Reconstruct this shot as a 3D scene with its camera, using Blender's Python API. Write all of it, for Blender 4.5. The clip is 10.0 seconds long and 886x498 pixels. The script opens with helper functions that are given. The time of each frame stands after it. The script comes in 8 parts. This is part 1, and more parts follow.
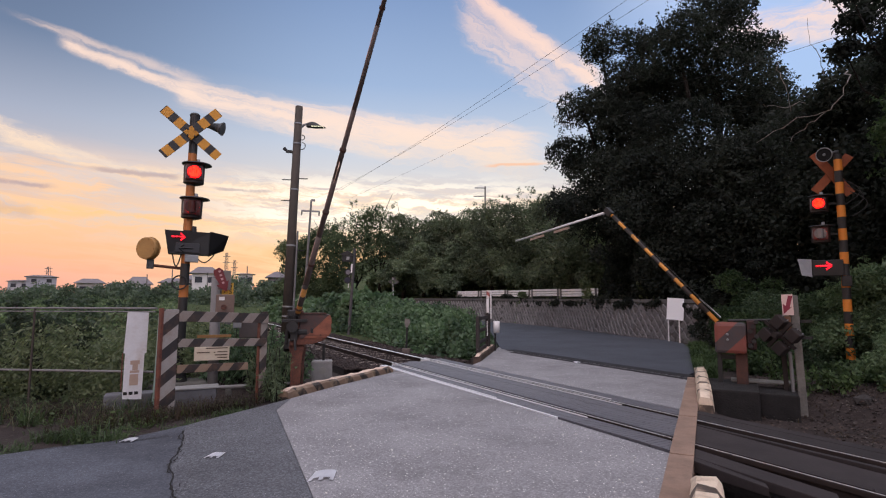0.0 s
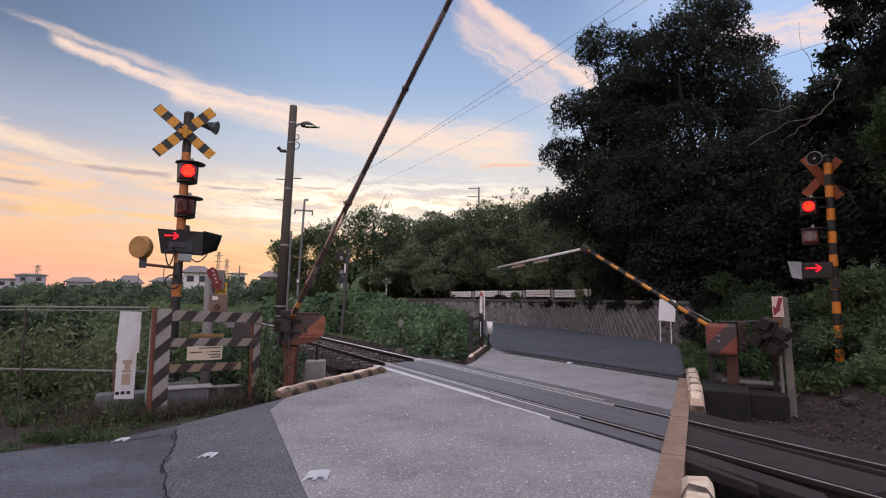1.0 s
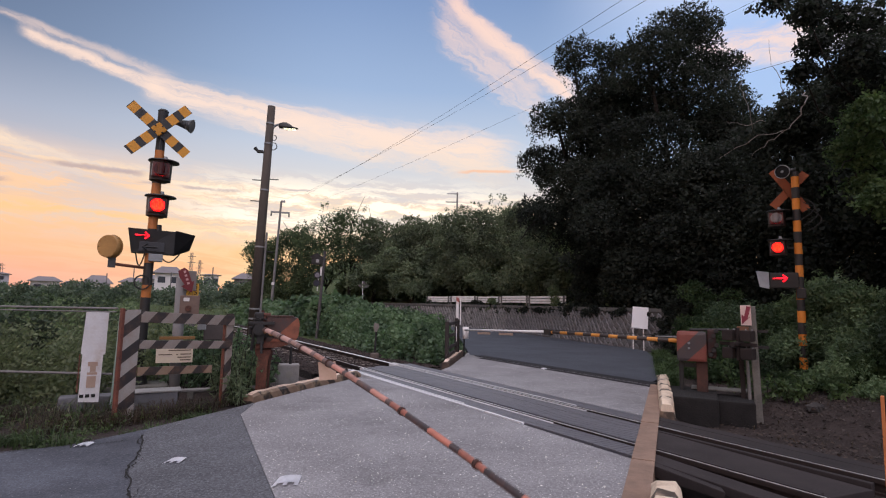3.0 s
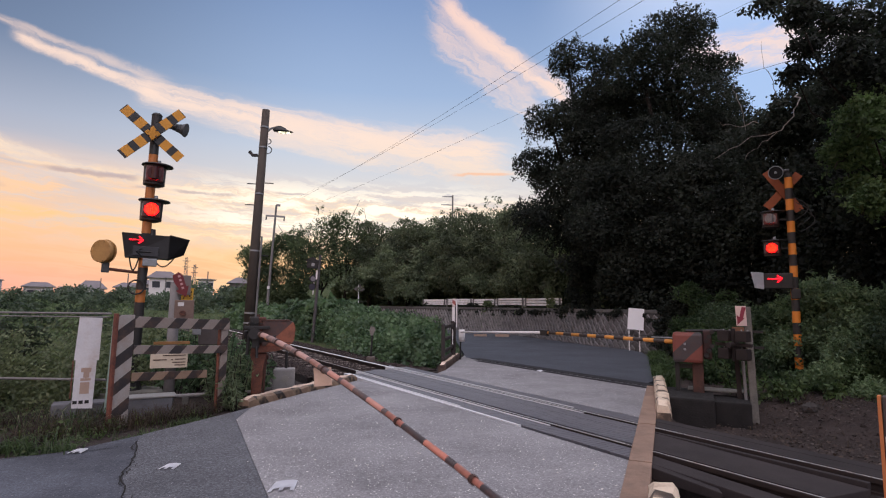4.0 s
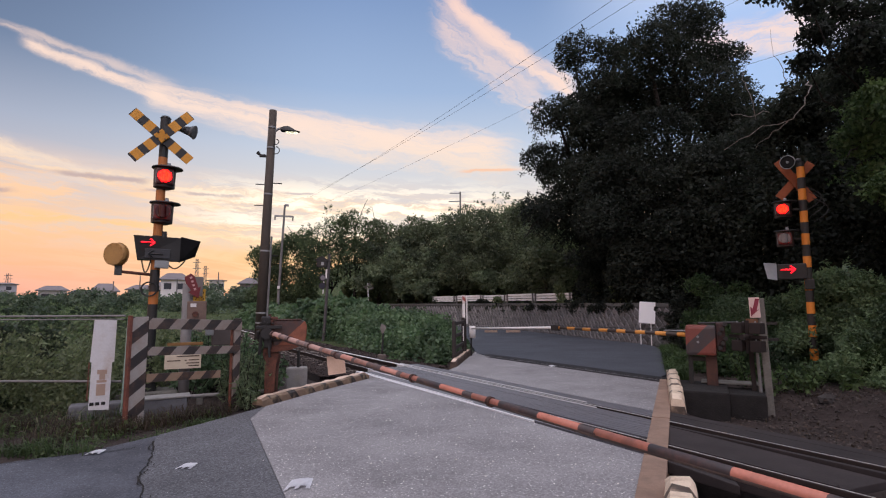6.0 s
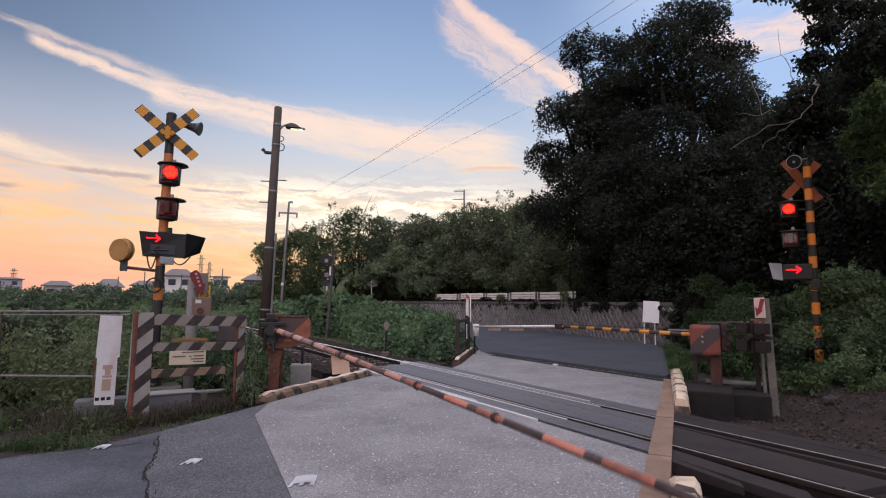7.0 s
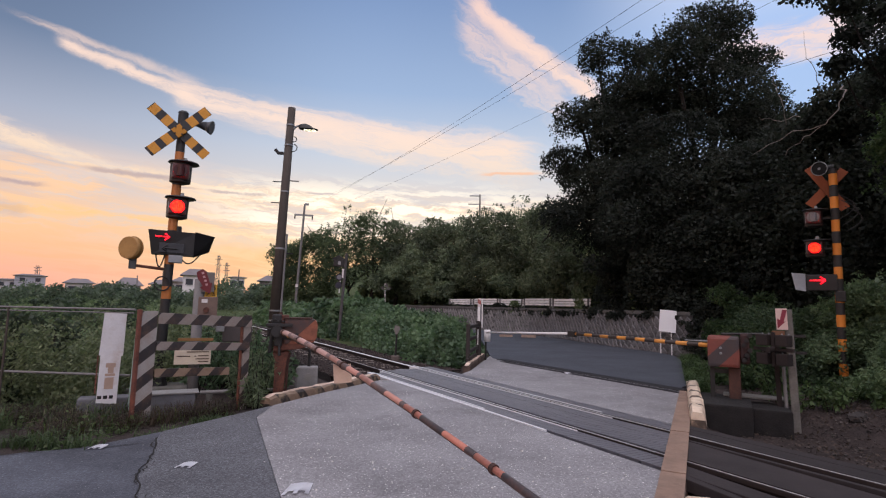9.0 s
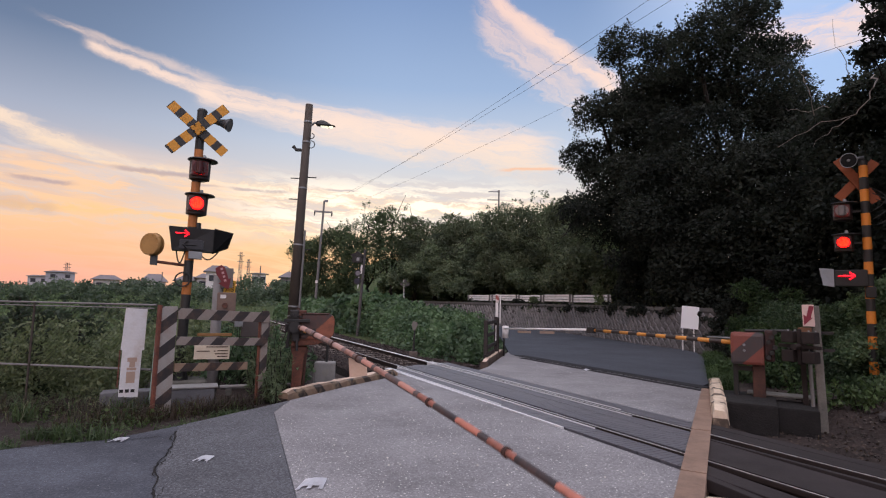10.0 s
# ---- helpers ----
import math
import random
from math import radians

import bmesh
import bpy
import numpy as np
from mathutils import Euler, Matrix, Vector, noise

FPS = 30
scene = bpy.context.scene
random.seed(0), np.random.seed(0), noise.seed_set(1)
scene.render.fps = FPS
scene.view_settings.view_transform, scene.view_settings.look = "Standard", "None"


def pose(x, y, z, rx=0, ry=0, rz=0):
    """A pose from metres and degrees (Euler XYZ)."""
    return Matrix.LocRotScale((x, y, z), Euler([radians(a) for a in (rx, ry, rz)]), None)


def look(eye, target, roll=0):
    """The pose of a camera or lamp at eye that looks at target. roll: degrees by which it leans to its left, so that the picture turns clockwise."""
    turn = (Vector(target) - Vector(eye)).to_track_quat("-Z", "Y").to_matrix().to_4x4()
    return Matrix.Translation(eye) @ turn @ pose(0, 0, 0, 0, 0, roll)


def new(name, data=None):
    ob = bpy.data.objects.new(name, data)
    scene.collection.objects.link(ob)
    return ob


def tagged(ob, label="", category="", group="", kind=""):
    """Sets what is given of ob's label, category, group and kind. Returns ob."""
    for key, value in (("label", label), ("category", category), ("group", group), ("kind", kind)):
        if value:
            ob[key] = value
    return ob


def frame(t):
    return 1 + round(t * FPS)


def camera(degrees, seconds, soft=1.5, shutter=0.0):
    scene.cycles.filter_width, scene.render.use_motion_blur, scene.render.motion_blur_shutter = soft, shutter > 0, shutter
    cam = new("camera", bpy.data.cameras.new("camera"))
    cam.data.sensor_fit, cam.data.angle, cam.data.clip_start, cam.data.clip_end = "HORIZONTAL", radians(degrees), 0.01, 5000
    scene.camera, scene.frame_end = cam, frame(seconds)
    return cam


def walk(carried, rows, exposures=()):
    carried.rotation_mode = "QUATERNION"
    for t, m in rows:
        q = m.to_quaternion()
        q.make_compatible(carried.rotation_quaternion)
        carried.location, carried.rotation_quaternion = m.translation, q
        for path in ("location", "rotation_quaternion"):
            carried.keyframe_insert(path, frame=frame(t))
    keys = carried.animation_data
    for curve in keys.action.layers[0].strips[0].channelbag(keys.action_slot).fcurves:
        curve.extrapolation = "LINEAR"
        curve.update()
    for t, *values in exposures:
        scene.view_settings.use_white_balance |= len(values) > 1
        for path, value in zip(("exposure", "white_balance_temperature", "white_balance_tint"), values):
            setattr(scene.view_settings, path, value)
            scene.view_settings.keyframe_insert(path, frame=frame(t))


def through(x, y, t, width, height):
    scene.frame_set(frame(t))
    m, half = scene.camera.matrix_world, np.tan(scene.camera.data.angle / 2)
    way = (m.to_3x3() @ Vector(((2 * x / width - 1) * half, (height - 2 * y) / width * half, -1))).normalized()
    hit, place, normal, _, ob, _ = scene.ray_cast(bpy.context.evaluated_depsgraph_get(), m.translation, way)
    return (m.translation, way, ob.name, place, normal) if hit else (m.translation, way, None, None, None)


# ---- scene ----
cam = camera(80.26, 10.0, 1.15, 0.5)
PATH = [
    (0, pose(0.000, 0.000, 1.650, 95.336, -0.186, 0.105)),
    (0.5, pose(-0.011, -0.010, 1.652, 95.271, -0.283, -0.275)),
    (1, pose(-0.016, -0.024, 1.655, 95.363, -0.434, -0.652)),
    (1.5, pose(-0.016, -0.027, 1.658, 95.382, -0.706, -1.282)),
    (2, pose(-0.014, -0.032, 1.656, 95.706, -1.034, -2.139)),
    (2.5, pose(-0.009, -0.031, 1.652, 95.806, -1.317, -2.916)),
    (4, pose(-0.004, -0.015, 1.648, 96.252, -0.763, -3.598)),
    (4.5, pose(-0.002, -0.011, 1.646, 96.262, -0.350, -3.637)),
    (5, pose(-0.006, -0.007, 1.647, 96.184, -0.063, -3.562)),
    (5.5, pose(-0.015, -0.004, 1.649, 96.118, 0.123, -3.187)),
    (6, pose(-0.025, -0.004, 1.647, 95.905, 0.205, -2.581)),
    (7.5, pose(-0.045, 0.006, 1.653, 95.637, -0.297, -2.211)),
    (8, pose(-0.045, 0.043, 1.649, 95.881, -0.610, -2.463)),
    (8.5, pose(0.020, 0.139, 1.651, 96.311, -1.041, -1.748)),
    (9, pose(0.066, 0.196, 1.644, 96.156, -1.346, -0.664)),
    (9.5, pose(0.084, 0.212, 1.648, 95.939, -1.458, 0.593)),
    (10, pose(0.118, 0.248, 1.640, 95.682, -1.392, 1.437)),
]
walk(cam, PATH)

# ---- world, sun and exposure ----
def lin(r, g, b):
    """Display values 0-255 as linear colour."""
    f = lambda c: (c / 255 / 12.92) if c <= 10 else ((c / 255 + 0.055) / 1.055) ** 2.4
    return (f(r), f(g), f(b), 1.0)


class Nodes:
    """A short hand for node trees."""

    def __init__(self, tree):
        self.t = tree

    def add(self, kind, **ins):
        n = self.t.nodes.new(kind)
        for k, v in ins.items():
            self.put(n, int(k[1:]) if k[0] == "i" and k[1:].isdigit() else k, v)
        return n

    def put(self, n, key, v):
        s = n.inputs[key]
        if isinstance(v, bpy.types.NodeSocket):
            self.t.links.new(v, s)
        else:
            s.default_value = v

    def m(self, op, a, b=0.0, c=0.0, clamp=False):
        n = self.t.nodes.new("ShaderNodeMath")
        n.operation, n.use_clamp = op, clamp
        for i, v in enumerate((a, b, c)):
            self.put(n, i, v)
        return n.outputs[0]

    def v(self, op, a, b=(0, 0, 0)):
        n = self.t.nodes.new("ShaderNodeVectorMath")
        n.operation = op
        self.put(n, 0, a)
        self.put(n, 1, b)
        return n.outputs["Value"] if op in ("DOT_PRODUCT", "LENGTH") else n.outputs[0]

    def xyz(self, x, y, z):
        n = self.add("ShaderNodeCombineXYZ")
        for i, s in enumerate((x, y, z)):
            self.put(n, i, s)
        return n.outputs[0]

    def mix(self, f, a, b, blend="MIX"):
        n = self.t.nodes.new("ShaderNodeMix")
        n.data_type, n.blend_type, n.clamp_factor = "RGBA", blend, True
        self.put(n, 0, f)
        self.put(n, 6, a)
        self.put(n, 7, b)
        return n.outputs[2]

    def noise(self, vec, scale, detail=4.0, rough=0.55, distort=0.0):
        n = self.t.nodes.new("ShaderNodeTexNoise")
        for k, val in (("Vector", vec), ("Scale", scale), ("Detail", detail), ("Roughness", rough), ("Distortion", distort)):
            self.put(n, k, val)
        return n.outputs[0]

    def ramp(self, f, stops, interp="LINEAR"):
        n = self.t.nodes.new("ShaderNodeValToRGB")
        n.color_ramp.interpolation = interp
        e = n.color_ramp.elements
        while len(e) < len(stops):
            e.new(0.5)
        for i, (p, c) in enumerate(stops):
            e[i].position, e[i].color = p, c
        self.put(n, 0, f)
        return n.outputs[0]

    def step(self, f, a, b):
        n = self.t.nodes.new("ShaderNodeMapRange")
        n.interpolation_type = "SMOOTHSTEP"
        for i, v in enumerate((f, a, b, 0.0, 1.0)):
            self.put(n, i, v)
        return n.outputs[0]


def dusk_sky():
    w = bpy.data.worlds.new("dusk_sky")
    w.use_nodes = True
    t = w.node_tree
    t.nodes.clear()
    N = Nodes(t)
    d = N.add("ShaderNodeTexCoord").outputs["Generated"]
    s = N.add("ShaderNodeSeparateXYZ", i0=d)
    az = N.m("MULTIPLY", N.m("ARCTAN2", s.outputs[0], s.outputs[1]), 57.2958)
    el = N.m("MULTIPLY", N.m("ARCSINE", s.outputs[2]), 57.2958)
    up = N.m("DIVIDE", N.m("MAXIMUM", el, 0.0), 90.0)
    left = N.ramp(up, [(0.0, lin(244, 166, 154)), (0.025, lin(250, 180, 156)), (0.055, lin(253, 194, 154)), (0.09, lin(240, 198, 168)), (0.115, lin(216, 196, 190)), (0.135, lin(190, 188, 198)),
                       (0.18, lin(164, 172, 192)), (0.25, lin(110, 127, 156)), (0.36, lin(80, 98, 130)), (0.55, lin(205, 214, 230)), (1.0, lin(232, 236, 244))])
    mid = N.ramp(up, [(0.0, lin(254, 214, 160)), (0.05, lin(255, 222, 170)), (0.09, lin(250, 222, 194)), (0.125, lin(226, 218, 212)),
                      (0.18, lin(198, 208, 224)), (0.25, lin(158, 181, 215)), (0.36, lin(124, 150, 193)), (0.55, lin(205, 214, 230)), (1.0, lin(232, 236, 244))])
    far = N.ramp(up, [(0.0, lin(206, 200, 206)), (0.10, lin(214, 214, 222)), (0.2, lin(172, 198, 236)), (0.28, lin(166, 194, 238)), (0.35, lin(198, 210, 238)), (0.55, lin(205, 214, 230)), (1.0, lin(232, 236, 244))])
    base = N.mix(N.step(az, -46.0, -6.0), left, mid)
    base = N.mix(N.step(N.m("ABSOLUTE", N.m("ADD", az, 8.0)), 20.0, 38.0), base, N.mix(N.step(az, -30.0, 20.0), base, far))
    # drifting wisps in angle space
    uv = N.xyz(N.m("MULTIPLY", az, 0.045), N.m("ADD", N.m("MULTIPLY", el, 0.30), N.m("MULTIPLY", az, 0.035)), 0.0)
    warp = N.m("SUBTRACT", N.noise(uv, 1.3, 3.0), 0.5)
    curl = N.m("SUBTRACT", N.noise(N.xyz(N.m("MULTIPLY", az, 0.3), N.m("MULTIPLY", el, 0.5), 4.0), 1.0, 4.0, 0.6), 0.5)
    broad = N.noise(uv, 2.1, 5.0, 0.6)

    def streak(c0, c1, wide0, wide1, a0, a1, soft0, soft1, sharp=2.0, gain=1.0, thin=0.30, along=0.10, seed=0.0, wander=2.0, ruffle=0.8, fray=1.5):
        """A cloud along el = c0 + c1 az between two azimuths, crisp above and trailing below, in filaments along its way."""
        mid_el = N.m("ADD", N.m("MULTIPLY_ADD", az, c1, c0), N.m("MULTIPLY", warp, wander))
        k = N.m("DIVIDE", N.m("SUBTRACT", az, a0), a1 - a0, clamp=True)
        half = N.m("MULTIPLY_ADD", k, wide1 - wide0, wide0)
        dist = N.m("ADD", N.m("SUBTRACT", el, mid_el), N.m("MULTIPLY", curl, ruffle))
        off = N.m("DIVIDE", dist, half)
        off = N.m("ADD", N.m("MULTIPLY", N.m("MAXIMUM", off, 0.0), sharp), N.m("MINIMUM", off, 0.0))
        body = N.m("SUBTRACT", 1.0, N.m("MULTIPLY", off, off), clamp=True)
        ends = N.m("MULTIPLY", N.step(az, a0 - soft0, a0 + soft0), N.m("SUBTRACT", 1.0, N.step(az, a1 - soft1, a1 + soft1)))
        n = math.hypot(1.0, c1)
        run = N.m("MULTIPLY", N.m("MULTIPLY_ADD", el, c1, az), along / n)
        fil = N.noise(N.xyz(run, N.m("ADD", N.m("MULTIPLY", dist, 0.75 / n), N.m("MULTIPLY", curl, fray)), seed), 1.7, 10.0, 0.66)
        thick = N.m("ADD", N.m("MULTIPLY", N.m("MULTIPLY", body, ends), 0.62), N.m("MULTIPLY", N.m("SUBTRACT", fil, 0.5), 2.0))
        return N.m("MULTIPLY", N.m("MULTIPLY", N.step(thick, thin - 0.42, thin + 0.42), N.step(N.m("MULTIPLY", body, ends), 0.0, 1.25)), gain, clamp=True)

    def over(under, mask, colour, most=1.0):
        return N.mix(N.m("MULTIPLY", mask, most), under, colour)

    cream = N.ramp(up, [(0.0, lin(252, 178, 138)), (0.05, lin(255, 206, 150)), (0.09, lin(255, 224, 178)), (0.14, lin(255, 226, 196)), (0.2, lin(254, 226, 208)), (0.36, lin(252, 214, 200)), (1.0, lin(225, 215, 225))])
    peach = N.ramp(up, [(0.0, lin(246, 172, 154)), (0.04, lin(252, 190, 148)), (0.08, lin(252, 206, 162)), (0.13, lin(250, 208, 174)), (0.2, lin(250, 214, 192)), (1.0, lin(225, 215, 225))])
    sky = base
    # layered low clouds: peach to the left, cream over the trees
    lowfil = N.noise(N.xyz(N.m("MULTIPLY", az, 0.07), N.m("ADD", N.m("MULTIPLY", el, 0.62), N.m("ADD", N.m("MULTIPLY", az, 0.05), N.m("MULTIPLY", warp, 2.0))), 3.7), 1.5, 7.0, 0.6)
    low = N.m("MULTIPLY", N.m("SUBTRACT", 1.0, N.step(N.m("ADD", el, N.m("MULTIPLY", az, 0.04)), 8.5, 13.5)), N.step(lowfil, 0.40, 0.60))
    sky = over(sky, low, N.mix(N.step(az, -34.0, -12.0), peach, cream))
    sky = over(sky, streak(2.6, -0.28, 1.5, 1.2, -60.0, -30.0, 3.0, 5.0, 1.2, 0.95, 0.40, 0.10, 2.0, 2.5, 1.6, 0.9), cream)
    sky = over(sky, streak(10.2, -0.05, 0.7, 1.6, -34.0, 14.0, 5.0, 4.0, 1.2, 0.95, 0.30, 0.12, 5.0), cream)
    sky = over(sky, streak(8.6, 0.03, 1.3, 1.8, -22.0, 12.0, 5.0, 4.0, 1.0, 1.0, 0.26, 0.12, 8.0), (1.0, 0.90, 0.74, 1.0))
    sky = over(sky, streak(7.6, 0.0, 0.6, 0.8, -46.0, -14.0, 4.0, 4.0, 1.5, 0.8, 0.34, 0.08, 6.0), lin(255, 206, 146))
    # paler blue-grey gaps between the low layers
    gapfil = N.noise(N.xyz(N.m("MULTIPLY", az, 0.085), N.m("ADD", N.m("MULTIPLY", el, 0.85), N.m("ADD", N.m("MULTIPLY", az, 0.03), N.m("MULTIPLY", curl, 1.6))), 12.3), 1.6, 9.0, 0.66)
    gap = N.m("MULTIPLY", N.m("MULTIPLY", N.step(el, 3.5, 9.0), N.m("SUBTRACT", 1.0, N.step(el, 11.5, 14.0))), N.step(gapfil, 0.46, 0.62))
    sky = over(sky, gap, lin(218, 208, 208), 0.6)
    glare = N.m("MULTIPLY", N.m("MULTIPLY", N.step(el, 5.0, 8.5), N.m("SUBTRACT", 1.0, N.step(el, 10.5, 14.0))), N.m("MULTIPLY", N.m("SUBTRACT", 1.0, N.step(N.m("ABSOLUTE", N.m("ADD", az, 6.0)), 6.0, 24.0)), N.m("SUBTRACT", 1.0, N.step(gapfil, 0.42, 0.56))))
    sky = over(sky, glare, (1.15, 1.04, 0.88, 1.0), 1.0)
    # grey bars floating before the glow
    for c0, c1, hw, a0, a1, g in ((11.9, 0.01, 0.36, -34.5, -27.0, 0.75), (9.6, 0.0, 0.30, -42.0, -37.0, 0.7), (10.9, 0.0, 0.22, -24.0, -18.0, 0.65), (11.5, 0.0, 0.18, -14.6, -11.0, 0.7), (10.9, 0.0, 0.2, -27.6, -25.0, 0.5), (3.4, -0.1, 0.9, -60.0, -38.0, 0.35)):
        sky = over(sky, streak(c0, c1, hw, hw, a0, a1, 1.3, 1.3, 1.0, 1.0, 0.22, 0.2, c0, 0.6), lin(168, 152, 164), g)
    # the long streaks
    sky = over(sky, streak(17.3, -0.095, 2.1, 2.5, -28.3, 11.0, 1.6, 4.0, 1.0, 1.0, 0.30, 0.07, 1.0, 2.0, 1.1, 0.7), cream)
    sky = over(sky, streak(15.6, -0.11, 1.6, 2.4, -22.0, 12.0, 6.0, 4.0, 1.0, 0.7, 0.44, 0.08, 1.6, 2.5, 1.5, 0.7), cream)
    sky = over(sky, streak(18.0, -0.125, 0.55, 0.9, -40.5, -25.0, 3.0, 3.0, 1.2, 0.6, 0.34, 0.08, 3.0, 0.8), cream)
    sky = over(sky, streak(14.8, -0.19, 0.65, 1.1, -37.4, -26.0, 0.9, 3.0, 1.1, 1.0, 0.24, 0.08, 4.0, 0.8, 1.2), cream)
    sky = over(sky, streak(30.6, -0.66, 3.6, 4.6, 1.5, 14.5, 2.0, 2.5, 0.9, 0.9, 0.40, 0.11, 7.7, 4.0, 2.6, 0.9), cream, 0.75)
    sky = over(sky, streak(33.6, -0.68, 1.5, 2.2, 2.5, 18.0, 2.0, 2.0, 1.0, 1.0, 0.28, 0.08, 7.0, 2.0, 1.2, 0.8), cream)
    sky = over(sky, streak(14.3, 0.0, 0.28, 0.35, 4.5, 11.0, 1.5, 1.5, 1.0, 0.8, 0.2, 0.2, 9.0), lin(250, 190, 150))
    sky = over(sky, N.m("MAXIMUM", streak(28.0, -0.10, 1.8, 2.4, 27.0, 46.0, 4.0, 4.0, 1.0, 1.0, 0.46, 0.12, 13.0), streak(24.0, -0.02, 1.2, 2.0, 26.0, 46.0, 4.0, 4.0, 1.0, 1.0, 0.46, 0.12, 14.0)), cream, 0.9)
    rest = N.m("MULTIPLY", N.step(N.m("ABSOLUTE", az), 46.0, 60.0), N.step(broad, 0.5, 0.72))
    sky = over(sky, rest, cream, 0.6)
    bg = N.add("ShaderNodeBackground", Color=sky, Strength=SKY)
    out = N.add("ShaderNodeOutputWorld")
    t.links.new(bg.outputs[0], out.inputs[0])
    scene.world = w


SKY = 1.06
dusk_sky()
sun = new("sun", bpy.data.lights.new("sun", "SUN"))
sun.data.energy, sun.data.angle, sun.data.color = 2.0, radians(75), (0.98, 0.83, 0.90)
sun.matrix_world = look((0, 0, 60), (0.10 * 60, 0.72 * 60, 0))
scene.view_settings.exposure = 0.0

# ---- materials ----
MATS = {}


def material(name, col, col2=None, rough=0.8, metal=0.0, scale=4.0, fine=45.0, vary=0.5, bump=0.25, dist=0.01, spec=0.4, per_piece=0.0, emit=None, speckle=None, island=0.0, grime=None, grains=None):
    """A surface with colour that drifts at two scales, with fine relief."""
    if name in MATS:
        return MATS[name]
    m = bpy.data.materials.new(name)
    m.use_nodes = True
    t = m.node_tree
    N = Nodes(t)
    b = t.nodes["Principled BSDF"]
    p = N.add("ShaderNodeTexCoord").outputs["Object"]
    col2 = col2 or tuple(c * 0.6 for c in col[:3]) + (1.0,)
    big, small = N.noise(p, scale, 5.0, 0.6), N.noise(p, fine, 3.0, 0.6)
    f = N.m("MULTIPLY_ADD", N.m("ADD", N.m("SUBTRACT", big, 0.5), N.m("MULTIPLY", N.m("SUBTRACT", small, 0.5), 0.6)), 2.2 * vary, 0.35 if vary else 0.0, clamp=True)
    c = N.mix(f, col, col2)
    if grime:
        c = N.mix(N.m("MULTIPLY", N.step(N.noise(p, scale * 0.37, 6.0, 0.7), 0.48, 0.66), grime[1]), c, grime[0])
    if speckle:
        c = N.mix(N.step(N.noise(p, speckle[1], 1.0, 0.5), speckle[2], speckle[2] + 0.03), c, speckle[0])
    if grains:
        vor = t.nodes.new("ShaderNodeTexVoronoi")
        N.put(vor, "Vector", p)
        N.put(vor, "Scale", grains[0])
        sep = N.add("ShaderNodeSeparateColor", i0=vor.outputs["Color"])
        k = N.m("MULTIPLY_ADD", N.m("POWER", sep.outputs[0], 1.6), 2 * grains[1], 1 - grains[1] * 0.8)
        c = N.mix(1.0, c, N.xyz(k, k, k), "MULTIPLY")
    if per_piece or island:
        rnd = N.add("ShaderNodeObjectInfo").outputs["Random"] if per_piece else N.add("ShaderNodeNewGeometry").outputs["Random Per Island"]
        k = per_piece or island
        g = N.m("MULTIPLY_ADD", rnd, 2 * k, 1 - k)
        c = N.mix(1.0, c, N.xyz(g, g, g), "MULTIPLY")
    N.put(b, "Base Color", c)
    N.put(b, "Roughness", N.m("MULTIPLY_ADD", N.m("SUBTRACT", big, 0.5), 0.3, rough, clamp=True))
    N.put(b, "Metallic", metal)
    N.put(b, "Specular IOR Level", spec)
    if bump:
        bn = N.add("ShaderNodeBump", Strength=bump, Distance=dist, Height=N.m("ADD", small, N.m("MULTIPLY", big, 0.6)))
        N.put(b, "Normal", bn.outputs[0])
    if emit:
        N.put(b, "Emission Color", emit[0])
        N.put(b, "Emission Strength", emit[1])
    MATS[name] = m
    return m


def striped(name, a, b_, way, period, share=0.5, phase=0.0, rough=0.55, wear=0.35, rust=None):
    """Painted stripes, colour a over the share of each period along way, worn at the edges."""
    if name in MATS:
        return MATS[name]
    m = bpy.data.materials.new(name)
    m.use_nodes = True
    t = m.node_tree
    N = Nodes(t)
    b = t.nodes["Principled BSDF"]
    p = N.add("ShaderNodeTexCoord").outputs["Object"]
    k = N.m("FRACT", N.m("ADD", N.m("DIVIDE", N.v("DOT_PRODUCT", p, way), period), phase + 50))
    big, small = N.noise(p, 7.0, 5.0, 0.65), N.noise(p, 60.0, 3.0)
    c = N.mix(N.m("LESS_THAN", N.m("ADD", k, N.m("MULTIPLY", N.m("SUBTRACT", small, 0.5), 0.02)), share), b_, a)
    c = N.mix(N.m("MULTIPLY", N.step(big, 0.42, 0.75), wear), c, rust or lin(70, 58, 52))
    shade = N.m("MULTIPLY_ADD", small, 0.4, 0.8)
    N.put(b, "Base Color", N.mix(1.0, c, N.xyz(shade, shade, shade), "MULTIPLY"))
    N.put(b, "Roughness", N.m("MULTIPLY_ADD", big, 0.3, rough - 0.15))
    bn = N.add("ShaderNodeBump", Strength=0.2, Distance=0.004, Height=small)
    N.put(b, "Normal", bn.outputs[0])
    MATS[name] = m
    return m


